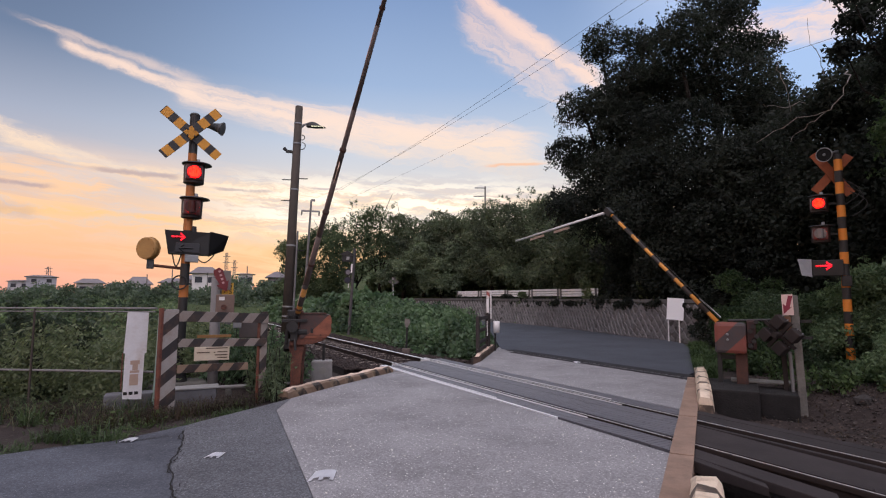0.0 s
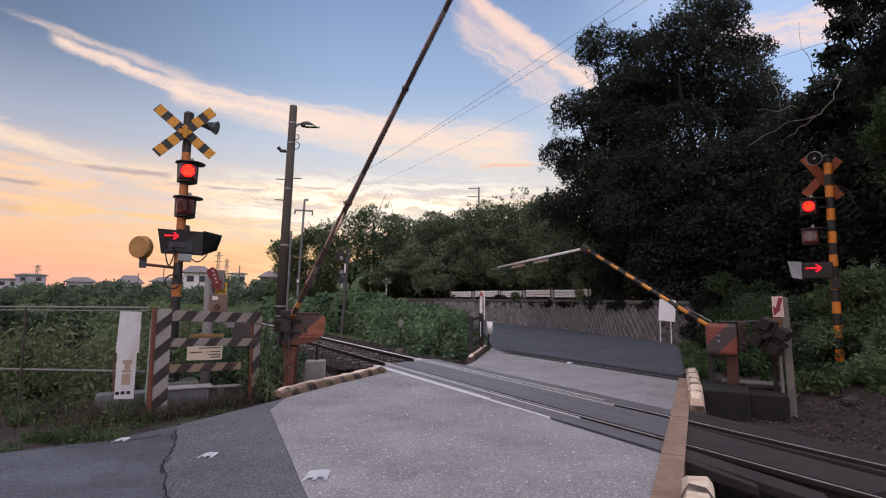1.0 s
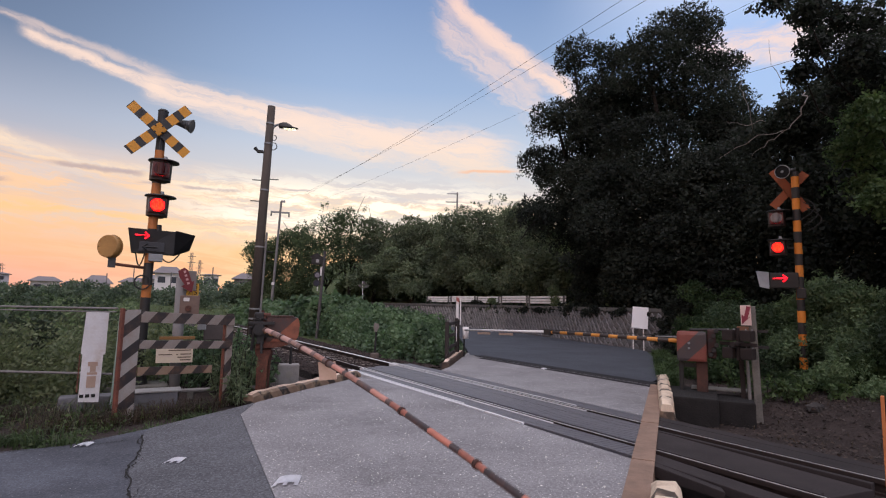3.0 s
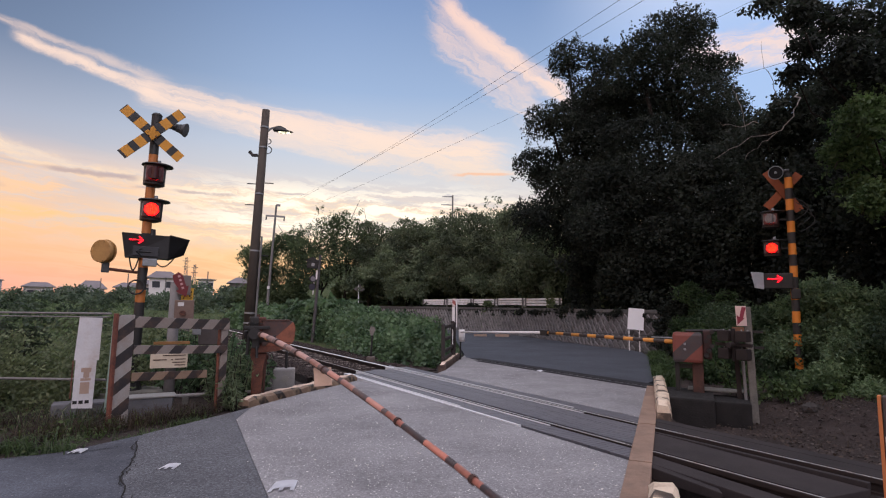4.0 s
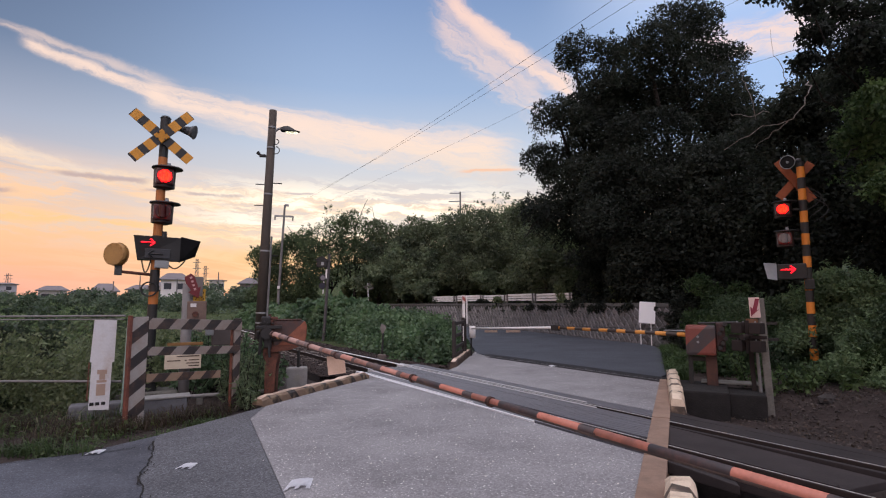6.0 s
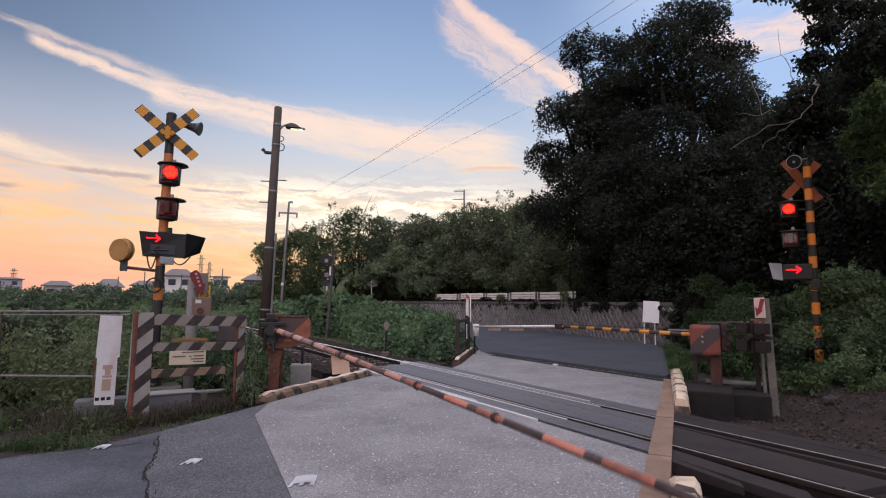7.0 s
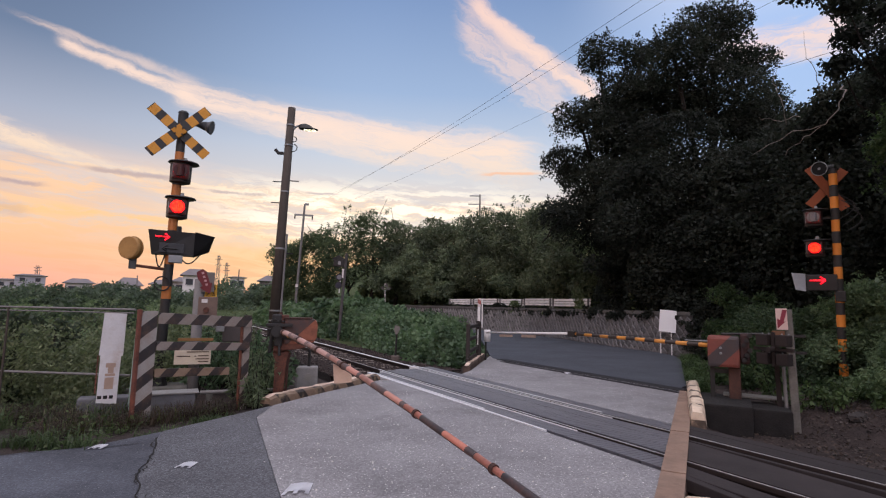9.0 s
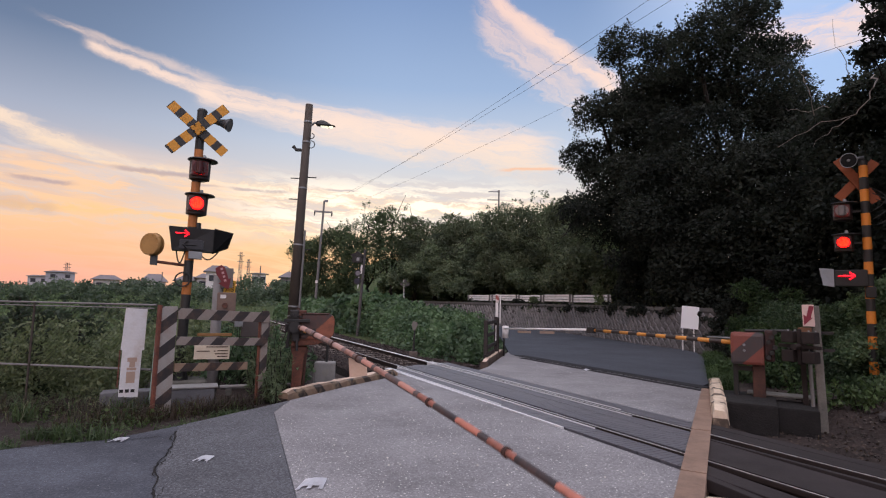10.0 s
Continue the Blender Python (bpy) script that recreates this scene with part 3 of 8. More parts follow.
# cracks and a patch seam in the near asphalt
bm = B()
edge = [(-5.2, 5.45), (-4.7, 5.72), (-4.26, 5.94), (-3.93, 6.12), (-3.54, 6.27), (-3.26, 6.5)]
for pts, spread, most in ((seam[2:9], 0.018, 0.013), (seam[2:9], 0.032, 0.008), (seam[2:9], 0.052, 0.005), (edge, 0.014, 0.008), (edge, 0.051, 0.004)):
    off, fine_pts = 0.0, []
    for a, b in zip(pts, pts[1:]):
        for k in range(7):
            off = 0.55 * off + random.uniform(-spread, spread)
            p = Vector((*a, 0)).lerp(Vector((*b, 0)), k / 7)
            fine_pts.append(p + Vector((b[1] - a[1], a[0] - b[0], 0)).normalized() * off)
    for i, (a, b) in enumerate(zip(fine_pts, fine_pts[1:])):
        if spread > 0.03 and noise.noise(Vector((i * 0.21, spread * 40, 0))) < 0:
            continue
        w0, w1 = (most * (0.35 + 0.65 * abs(noise.noise(Vector((j * 0.4, spread * 90, 3)))) * 2) for j in (i, i + 1))
        n = (b - a).normalized().cross(Vector((0, 0, 1)))
        bm.faces.new([bm.verts.new((*p.xy, 0.0012)) for p in (a - n * w0, b - n * w1, b + n * w1, a + n * w0)])
        if random.random() < 0.12:
            c = a + n * random.choice((-1, 1)) * random.uniform(0.04, 0.13) + (b - a) * random.uniform(0.5, 1.2)
            q = (c - a).normalized().cross(Vector((0, 0, 1))) * 0.003
            bm.faces.new([bm.verts.new((*p.xy, 0.0014)) for p in (a - q, c, a + q)])
tagged(part("asphalt_cracks", bm, dark_concrete), "dark ragged cracks in the asphalt", "crack", kind="structure")

# brown edge beam of the crossing
beam = tagged(new("edge_beam"), "brown stained concrete edge beam of the crossing", "kerb", kind="structure")
for s0, s1 in ((-2.2, 1.38), (1.40, 2.55), (2.57, 3.42), (3.44, 7.5)):
    bm = B()
    prism(bm, [on_strip(s0), on_strip(s0, 0.235), on_strip(s1, 0.235), on_strip(s1)], -0.35, 0.012 + (0.006 if s0 in (1.40, 3.44) else 0))
    part("beam_block", bm, rusty_concrete, beam)

# rails
def tapered(u0, u1, mid, far_half, near_half, z0, z1):
    """A bright band along the track; it narrows towards its near end as the sky's reflection fades there."""
    bm = B()
    box(bm, (u0, mid - far_half, z0), (u1, mid + far_half, z1))
    for q in bm.verts:
        if q.co.x < (u0 + u1) / 2:
            q.co.y = mid + (q.co.y - mid) * near_half / far_half
    return bm


def rail(v, name_label):
    ob = tagged(new("rail"), name_label, "rail", "rails of the track", kind="structure")
    m = Matrix.Translation(tr(0, v)) @ pose(0, 0, 0, 0, 0, heading((0, 0), U))
    u0, u1 = -14.0, 95.0
    part("rail_head", boxed((u0, -0.034, -0.045), (u1, 0.034, 0.006), None, 0.008), rail_side, ob, at=m)
    # band widths and the whiter far band imitate where the rails mirror the sky
    half = 0.037 if v > 6 else 0.006
    part("far_running_band", boxed((12.7, -half, -0.004 if v > 6 else 0.0), (u1, half, 0.010), None, 0.003), edge_steel if v > 6 else steel, ob, "worn steel of the open track with the sky's sheen in its colour", at=m)
    part("dull_running_band", boxed((u0, -0.004, 0.0), (4.4, 0.004, 0.009), None, 0.002), steel, ob, at=m)
    part("running_band", tapered(4.401, 12.7, 0.0, 0.020, 0.009, 0.0, 0.009), steel, ob, "polished steel running surface", at=m)
    bm = B()
    box(bm, (u0, -0.010, -0.12), (u1, 0.010, -0.045))
    box(bm, (u0, -0.06, -0.145), (u1, 0.06, -0.12))
    part("rail_web", bm, rail_side, ob, "rusty brown rail side", at=m)


rail(5.48, "worn steel rail with a bright top set in the crossing")
rail(6.58, "worn steel rail with a bright top beyond the first")
TM = pose(0, 0, 0, 0, 0, heading((0, 0), U))


def flat_bar(u0, u1, v0, v1, z0, z1, bevel=0.0):
    """A box in track metres, in the frame of TM (its y is minus v)."""
    return boxed((u0, -v1, z0), (u1, -v0, z1), None, bevel)


deck = tagged(new("crossing_deck"), "grey ribbed rubber deck between the rails", "crossing deck", kind="structure")
for v0, v1, u1, zz in ((5.60, 5.88, 12.6, 0.0), (5.885, 6.18, 12.7, -0.002), (6.185, 6.48, 12.8, 0.0), (5.07, 5.41, 12.3, -0.004), (6.68, 7.06, 12.9, -0.002)):
    u0 = 4.32 + (v0 - 5.48) * 0.673 - 0.05
    n = int((u1 - u0) / 0.30)
    bm = B()
    box(bm, (0.004, -v1 + 0.004, -0.12), (0.286, -v0 - 0.004, zz - 0.006))
    for k in range(4):
        box(bm, (k * 0.0745, -v1, zz - 0.018), (k * 0.0745 + 0.0665, -v0, zz), None, 0.003)
    me = mesh("deck_panel", bm, deck_m)
    for i in range(n):
        part("deck_panel", me, None, deck, at=TM @ pose(u0 + i * 0.30, 0, random.uniform(-0.001, 0.001)))
planks = tagged(new("crossing_planks"), "dark weathered planks beside the rails", "crossing deck", kind="structure")
for v0, v1, u0, skew in ((5.12, 5.40, 2.35, 0.2), (4.99, 5.10, 2.9, 0.1), (5.60, 5.68, 2.37, 0.0), (5.69, 6.38, 2.35, -0.12), (6.39, 6.46, 2.25, 0.0), (6.68, 7.02, -2.5, 0.0), (7.035, 7.24, -2.5, 0.0)):
    u1 = 4.32 + (v1 - 5.48) * 0.673 - 0.28
    bm = flat_bar(u0, u1, v0, v1, -0.14, random.uniform(-0.014, -0.008), 0.01)
    for q in bm.verts:
        if q.co.x < u0 + 0.1:
            q.co.x += skew * (-q.co.y - v0) / (v1 - v0)
            q.co.z -= 0.05 * (q.co.z > -0.1) * (skew != 0)
    part("plank", bm, plank_m, planks, at=TM)
# steel angle along the slab's edge and guard bars
for v, u0, u1, w in ((5.015, 5.8, 12.2, 0.040), (5.10, 7.4, 12.2, 0.018), (5.395, 5.6, 12.4, 0.016), (6.70, 6.4, 13.2, 0.016), (6.50, 6.0, 13.0, 0.014)):
    tagged(part("steel_edge", tapered(u0, u1, -v, w, 0.55 * w, -0.06, 0.010), edge_steel, at=TM), "worn steel edge bar along the rail with the sky's sheen in its colour", "edge bar", "edge bars", kind="structure")

# track bed
bed = B()
for u0, u1 in ((12.9, 95.0), (-14.0, 1.5)):
    prism(bed, [tuple(tr(u0, 4.3).xy), tuple(tr(u0, 7.8).xy), tuple(tr(u1, 7.8).xy), tuple(tr(u1, 4.3).xy)][::1], -0.35, -0.125)
tagged(part("track_bed", bed, material("track_bed_gravel", lin(50, 43, 41), lin(26, 23, 23), rough=0.95, scale=2, fine=25, vary=0.8, bump=1.0, dist=0.05)), "rust-brown gravel bed under the track", "track bed", kind="structure")
me = mesh("sleeper", flat_bar(-0.11, 0.11, 5.03, 7.03, -0.24, -0.105, 0.012), sleeper_m)
track = tagged(new("track_sleepers"), "weathered concrete sleepers in brown ballast", "sleepers", kind="structure")
for i in range(70):
    part("sleeper", me, None, track, at=TM @ pose(13.3 + i * 0.61, 0, 0))
for i in range(22):
    part("sleeper", me, None, track, at=TM @ pose(1.1 - i * 0.61, 0, 0))


def stones(n, place, size, name, mat, label):
    """Loose angular stones as one object."""
    base = np.array([(1, 1, 1), (1, -1, -1), (-1, 1, -1), (-1, -1, 1), (1.2, 0, 0), (0, -1.2, 0.2)], float)
    tri = np.array([(0, 4, 2), (0, 3, 4), (3, 5, 4), (4, 5, 1), (4, 1, 2), (0, 2, 3), (3, 2, 5), (5, 2, 1)])
    p = place(n)
    s = size * (0.5 + rng.random(n))[:, None, None]
    q = rng.normal(size=(n, 3, 3))
    q, _ = np.linalg.qr(q)
    vv = (np.einsum("nij,kj->nki", q, base) * s * np.array([1, 1, 0.7])) + p[:, None, :]
    ff = (tri[None] + 6 * np.arange(n)[:, None, None]).reshape(-1, 3)
    me = bpy.data.meshes.new(name)
    me.from_pydata(vv.reshape(-1, 3), [], ff)
    me.materials.append(mat)
    return tagged(new(name, me), label, "stones", kind="stuff")


def ballast_at(n):
    u = np.where(rng.random(n) < 0.8, 12.7 + 24 * rng.random(n) ** 1.6, 1.8 - 6 * rng.random(n))
    v = 4.3 + 3.6 * rng.random(n)
    p = u[:, None] * np.array(U) + v[:, None] * np.array(V)
    keep = np.minimum(np.abs(v - 5.48), np.abs(v - 6.58))
    p[:, 2] = -0.125 + 0.02 * rng.random(n) - np.where(keep < 0.08, 0.1, 0)
    return p


stones(16000, ballast_at, 0.024, "ballast", ballast_m, "rust-brown angular ballast stones round the sleepers")


def rubble_at(n):
    x, y = 4.0 + 6.0 * rng.random(n), 5.0 + 5.0 * rng.random(n)
    k = ((x * V.x + y * V.y) > 7.2) & ((x - STRIP0.x) * STRIPN.x + (y - STRIP0.y) * STRIPN.y > 1.5)
    x, y = x[k], y[k]
    p = np.stack([x, y, ground_z(x, y) + 0.01], 1)
    return np.resize(p, (n, 3))


stones(2600, rubble_at, 0.013, "rubble", material("rubble", lin(92, 84, 80), lin(40, 36, 34), vary=0.6, island=0.5), "grey broken stones and litter on the bank")

# retaining wall of slanting stones
wall = tagged(new("retaining_wall"), "mossy retaining wall of diamond-laid stones", "wall", kind="structure")
bm = B()
for a, b in zip(WALL, WALL[1:]):
    a3, b3 = Vector((*a, 0)), Vector((*b, 0))
    back = (b3 - a3).normalized().cross(Vector((0, 0, 1))) * 1.0
    for s in (1,):
        lo = [a3 + Vector((0, 0, -0.3)), b3 + Vector((0, 0, -0.3)), b3 + back + Vector((0, 0, -0.3)), a3 + back + Vector((0, 0, -0.3))]
        h = 1.52
        hi = [a3 + back * 0.22 + Vector((0, 0, h)), b3 + back * 0.22 + Vector((0, 0, h)), b3 + back + Vector((0, 0, h)), a3 + back + Vector((0, 0, h))]
        vs = [bm.verts.new(p) for p in lo + hi]
        for f in ((0, 1, 5, 4), (4, 5, 6, 7), (1, 2, 6, 5), (2, 3, 7, 6), (3, 0, 4, 7)):
            bm.faces.new([vs[i] for i in f])
part("wall_core", bm, material("wall_mortar", lin(88, 85, 84), lin(56, 53, 53), rough=0.95, vary=0.7), wall)
stone_m = material("wall_stone", lin(122, 119, 120), lin(82, 79, 80), rough=0.9, scale=5, fine=30, vary=0.7, bump=0.5, dist=0.02, per_piece=0.18)
bm = B()
outline = [(0, -0.205), (0.16, 0), (0, 0.205), (-0.16, 0)]
lo = [bm.verts.new((x, 0.03, z)) for x, z in outline]
hi = [bm.verts.new((x * 0.88, -0.025, z * 0.88)) for x, z in outline]
bm.faces.new(hi)
for i in range(4):
    bm.faces.new((lo[i], lo[(i + 1) % 4], hi[(i + 1) % 4], hi[i]))
stone_me = mesh("wall_stone", bm, stone_m)
n_st = 0
far_v, far_f = [], []
for a, b in zip(WALL, WALL[1:]):
    a3, b3 = Vector((*a, 0)), Vector((*b, 0))
    ln, hd = (b3 - a3).length, heading(a, b)
    back = (b3 - a3).normalized().cross(Vector((0, 0, 1)))
    i = 0
    while i * 0.32 < ln:
        for row in range(8):
            z = 0.02 + row * 0.205
            s = i * 0.32 + (0.16 if row % 2 else 0) + 0.1
            if s > ln or z > 1.42:
                continue
            p = a3 + (b3 - a3).normalized() * s + back * 0.22 * (z + 0.3) / 1.82
            m = pose(p.x, p.y, z, random.uniform(3, 17), random.uniform(-12, 12), hd + 180 + random.uniform(-7, 7))
            n_st += 1
            if n_st <= 300:
                part("wall_stone", stone_me, None, wall, at=m)
            else:
                k0 = len(far_v)
                far_v.extend(m @ v.co for v in stone_me.vertices)
                far_f.extend([k0 + j for j in f.vertices] for f in stone_me.polygons)
        i += 1
far_me = bpy.data.meshes.new("far_wall_stones")
far_me.from_pydata(far_v, [], far_f)
far_me.materials.append(material("far_wall_stone", lin(138, 135, 134), lin(90, 87, 87), rough=0.9, scale=1.5, fine=12, vary=0.7, island=0.18))
part("far_wall_stones", far_me, None, wall)["kind"] = "stuff"
bm = B()
for a, b in zip(WALL, WALL[1:]):
    a3, b3 = Vector((*a, 1.52)), Vector((*b, 1.52))
    back = (b3 - a3).normalized().cross(Vector((0, 0, 1)))
    m = Matrix.Translation(a3 + back * 0.18) @ pose(0, 0, 0, 0, 0, heading(a, b))
    box(bm, (0, -0.35, -0.03), ((b3 - a3).length, 0, 0.11), m)
part("coping", bm, material("mossy_coping", lin(104, 102, 100), lin(66, 65, 63), rough=0.95, vary=0.7), wall, "dark mossy coping")


# ---- plants ----
def stuff(name, me, label, category):
    return tagged(new(name, me), label, category, kind="stuff")


def foliage(lobes, lump, dense, size, bottom=-0.55, gaps=0.0, sprigs=1.0):
    """Leaf places and their outward ways: boughs on each lobe, each bough a dome of leaves over a dark hollow, with sprigs past the outline."""
    pts, way = [], []
    for x, y, z, r in lobes:
        mean = (lump[0] + lump[1]) / 2
        k = max(5, int(2.6 * (r / mean) ** 2 * (1 - gaps)))
        d = rng.normal(size=(k * 3, 3))
        d /= np.linalg.norm(d, axis=1)[:, None]
        d = d[d[:, 2] > bottom][:k]
        stretch = np.array([1.0, 1.0, 0.92])
        for e in d:
            rb = lump[0] + (lump[1] - lump[0]) * rng.random()
            c = np.array((x, y, z)) + e * stretch * max(r - rb * 0.6, 0.1 * r) * (0.82 + 0.2 * rng.random())
            n = int(dense * (rb / mean) ** 2)
            q = rng.normal(size=(n, 3)) + e * 0.55 + np.array([0, 0, 0.55])
            q /= np.linalg.norm(q, axis=1)[:, None]
            knob = 1 + 0.22 * np.sin(q[:, 0] * 7 + c[0] * 5) * np.sin(q[:, 1] * 7 + c[1] * 5) * np.sin(q[:, 2] * 7 + c[2] * 5)
            pts.append(c + q * np.array([1.12, 1.12, 0.82]) * (rb * knob * (0.62 + 0.38 * rng.random(n) ** 0.5))[:, None])
            way.append(q + np.array([0, 0, 0.35]))
        n = int(dense * 1.6 * (r / mean) ** 2 * (1 - gaps) ** 2)
        q = rng.normal(size=(n, 3))
        q /= np.linalg.norm(q, axis=1)[:, None]
        pts.append(np.array((x, y, z)) + q * r * (0.25 + 0.55 * rng.random(n))[:, None])
        way.append(rng.normal(size=(n, 3)))
        k = int(sprigs * 16 * r / mean * 0.6)
        e = rng.normal(size=(k * 3, 3))
        e /= np.linalg.norm(e, axis=1)[:, None]
        e = e[e[:, 2] > bottom][:k]
        for d1 in e:
            a0 = np.array((x, y, z)) + d1 * r * (0.92 + 0.1 * rng.random())
            tip = d1 * 0.7 + rng.normal(size=3) * 0.5 + np.array([0, 0, 0.3])
            tip = tip / np.linalg.norm(tip) * size * (2.0 + 3.2 * rng.random())
            n = int(rng.integers(10, 26))
            f = rng.random(n) ** 0.7
            pts.append(a0 + f[:, None] * tip + rng.normal(size=(n, 3)) * size * 0.45)
            way.append(rng.normal(size=(n, 3)) + np.array([0, 0, 0.8]))
    return np.concatenate(pts), np.concatenate(way)


def tree(base, lobes, size, mat, label, lump=(0.5, 0.9), dense=330, trunk_r=0.25, gaps=0.0, long=1.7, bottom=-0.55, category="tree"):
    """A tapered trunk with limbs and a crown of leafy boughs. Lobes: x, y, z and radius."""
    base = np.array([base[0], base[1], float(ground_z(base[0], base[1])) - 0.1])
    t = thing("tree", tuple(base), label, category, "trees round the crossing")
    bm = B()
    own = [(x - base[0], y - base[1], z - base[2], r) for x, y, z, r in lobes]
    mid = np.mean([l[:3] for l in own], axis=0)
    fork = np.array([mid[0] * 0.4, mid[1] * 0.4, mid[2] * 0.45])
    branch(bm, (0, 0, 0), fork, trunk_r, trunk_r * 0.65)
    for x, y, z, r in own:
        tp = np.array((x, y, z))
        branch(bm, fork, tp, trunk_r * 0.5, trunk_r * 0.22)
        for _ in range(6):
            branch(bm, tp, tp + rng.normal(size=3) * r * 0.5, trunk_r * 0.18, 0.015)
    part("trunk", bm, bark, t)
    pts, way = foliage(own, lump, dense, size, bottom, gaps)
    part("crown", leaf_mesh("crown", pts, size, mat, long=long, out=way), None, t)
    return t


def thicket(name, line, height, depth, n, each, size, mat, label, lump=(0.5, 1.0), low=0.0, category="bushes", foot=None):
    """A dense hedge of leaf lumps along a line."""
    line = np.array(line, float)
    seg = np.hypot(*(line[1:, :2] - line[:-1, :2]).T)
    cum = np.concatenate([[0], np.cumsum(seg)])
    s = rng.random(n) * cum[-1]
    x, y = np.interp(s, cum, line[:, 0]), np.interp(s, cum, line[:, 1])
    h = np.interp(s, cum, height) * (0.85 + 0.25 * np.sin(s * 1.7) * np.sin(s * 0.6 + 1))
    x, y = x + rng.normal(size=n) * depth * 0.5, y + rng.normal(size=n) * depth * 0.5
    z = (ground_z(x, y) if foot is None else foot) + low + (h - low) * rng.random(n) ** 0.8
    r = lump[0] + (lump[1] - lump[0]) * rng.random(n)
    return stuff(name, leaf_mesh(name, clumps(np.stack([x, y, z], 1), r, each), size, mat), label, category)


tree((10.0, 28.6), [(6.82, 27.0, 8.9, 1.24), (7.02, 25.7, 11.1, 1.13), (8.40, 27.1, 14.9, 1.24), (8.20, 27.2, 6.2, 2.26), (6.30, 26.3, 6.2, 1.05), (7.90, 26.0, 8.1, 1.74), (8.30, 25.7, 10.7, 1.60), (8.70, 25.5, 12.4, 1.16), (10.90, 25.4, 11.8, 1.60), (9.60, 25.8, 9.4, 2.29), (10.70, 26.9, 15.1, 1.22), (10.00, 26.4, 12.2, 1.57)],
     0.12, dark_leaf, "tall broad evergreen tree with dense shade-darkened leaves above the wall", (0.55, 0.95), 360, 0.3)
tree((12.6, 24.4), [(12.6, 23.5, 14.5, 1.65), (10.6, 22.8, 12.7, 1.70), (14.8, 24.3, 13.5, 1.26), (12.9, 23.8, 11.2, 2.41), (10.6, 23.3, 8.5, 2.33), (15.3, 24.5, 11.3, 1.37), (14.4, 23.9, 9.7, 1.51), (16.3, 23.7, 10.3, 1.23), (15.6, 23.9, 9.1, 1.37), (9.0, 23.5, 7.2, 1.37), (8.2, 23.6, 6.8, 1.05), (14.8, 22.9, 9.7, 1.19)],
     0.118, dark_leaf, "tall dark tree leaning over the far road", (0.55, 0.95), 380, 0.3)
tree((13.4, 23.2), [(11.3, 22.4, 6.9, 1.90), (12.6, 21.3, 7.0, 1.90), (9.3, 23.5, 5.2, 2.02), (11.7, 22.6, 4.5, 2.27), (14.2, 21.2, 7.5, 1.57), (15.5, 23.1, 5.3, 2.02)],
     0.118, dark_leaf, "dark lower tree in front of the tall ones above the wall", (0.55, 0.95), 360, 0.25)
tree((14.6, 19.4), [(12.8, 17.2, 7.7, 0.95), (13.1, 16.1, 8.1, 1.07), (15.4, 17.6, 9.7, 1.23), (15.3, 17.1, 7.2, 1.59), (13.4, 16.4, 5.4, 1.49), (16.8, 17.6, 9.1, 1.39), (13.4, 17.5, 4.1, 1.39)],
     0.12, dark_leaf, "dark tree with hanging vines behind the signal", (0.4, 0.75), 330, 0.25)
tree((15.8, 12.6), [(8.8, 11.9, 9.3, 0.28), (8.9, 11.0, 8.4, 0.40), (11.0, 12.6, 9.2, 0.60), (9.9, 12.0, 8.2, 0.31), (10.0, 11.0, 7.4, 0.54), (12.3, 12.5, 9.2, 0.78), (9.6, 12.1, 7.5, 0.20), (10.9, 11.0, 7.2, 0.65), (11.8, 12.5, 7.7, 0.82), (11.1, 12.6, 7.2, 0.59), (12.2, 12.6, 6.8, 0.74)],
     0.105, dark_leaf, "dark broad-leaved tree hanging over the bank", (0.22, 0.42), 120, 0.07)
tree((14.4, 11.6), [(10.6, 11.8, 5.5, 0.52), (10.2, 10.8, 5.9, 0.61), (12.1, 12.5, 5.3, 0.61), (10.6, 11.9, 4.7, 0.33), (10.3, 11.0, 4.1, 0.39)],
     0.105, mid_leaf, "green broad-leaved tree leaning in over the bank", (0.22, 0.40), 120, 0.07)
# added out of view on the right, only to darken the bank and the machine
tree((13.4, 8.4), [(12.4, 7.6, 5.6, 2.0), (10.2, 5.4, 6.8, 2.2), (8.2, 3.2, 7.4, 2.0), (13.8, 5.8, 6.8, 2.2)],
     0.15, dark_leaf, "added tree out of view whose crown shades the bank beside the track", (0.5, 0.9), 260, 0.22)
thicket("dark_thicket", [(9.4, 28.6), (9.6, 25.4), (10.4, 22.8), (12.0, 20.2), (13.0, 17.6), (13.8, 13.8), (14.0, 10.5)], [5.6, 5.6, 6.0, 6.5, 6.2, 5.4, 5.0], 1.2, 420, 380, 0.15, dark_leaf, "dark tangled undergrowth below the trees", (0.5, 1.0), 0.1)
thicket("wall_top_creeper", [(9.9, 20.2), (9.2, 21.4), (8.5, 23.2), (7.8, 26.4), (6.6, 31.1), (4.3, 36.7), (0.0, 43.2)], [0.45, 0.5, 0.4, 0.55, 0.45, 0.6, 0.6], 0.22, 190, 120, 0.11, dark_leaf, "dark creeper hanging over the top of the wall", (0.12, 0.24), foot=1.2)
thicket("bank_shrubs", [(9.4, 14.6), (10.4, 12.9), (10.8, 11.2), (10.9, 9.6), (11.2, 8.0)], [1.8, 1.85, 1.9, 1.9, 1.9], 0.9, 230, 480, 0.075, leaf("bank_shrub_leaf", lin(38, 52, 44), lin(88, 104, 78), 0.4, 0.42, 0.2), "green leafy shrubs on the bank beside the track", (0.28, 0.6))
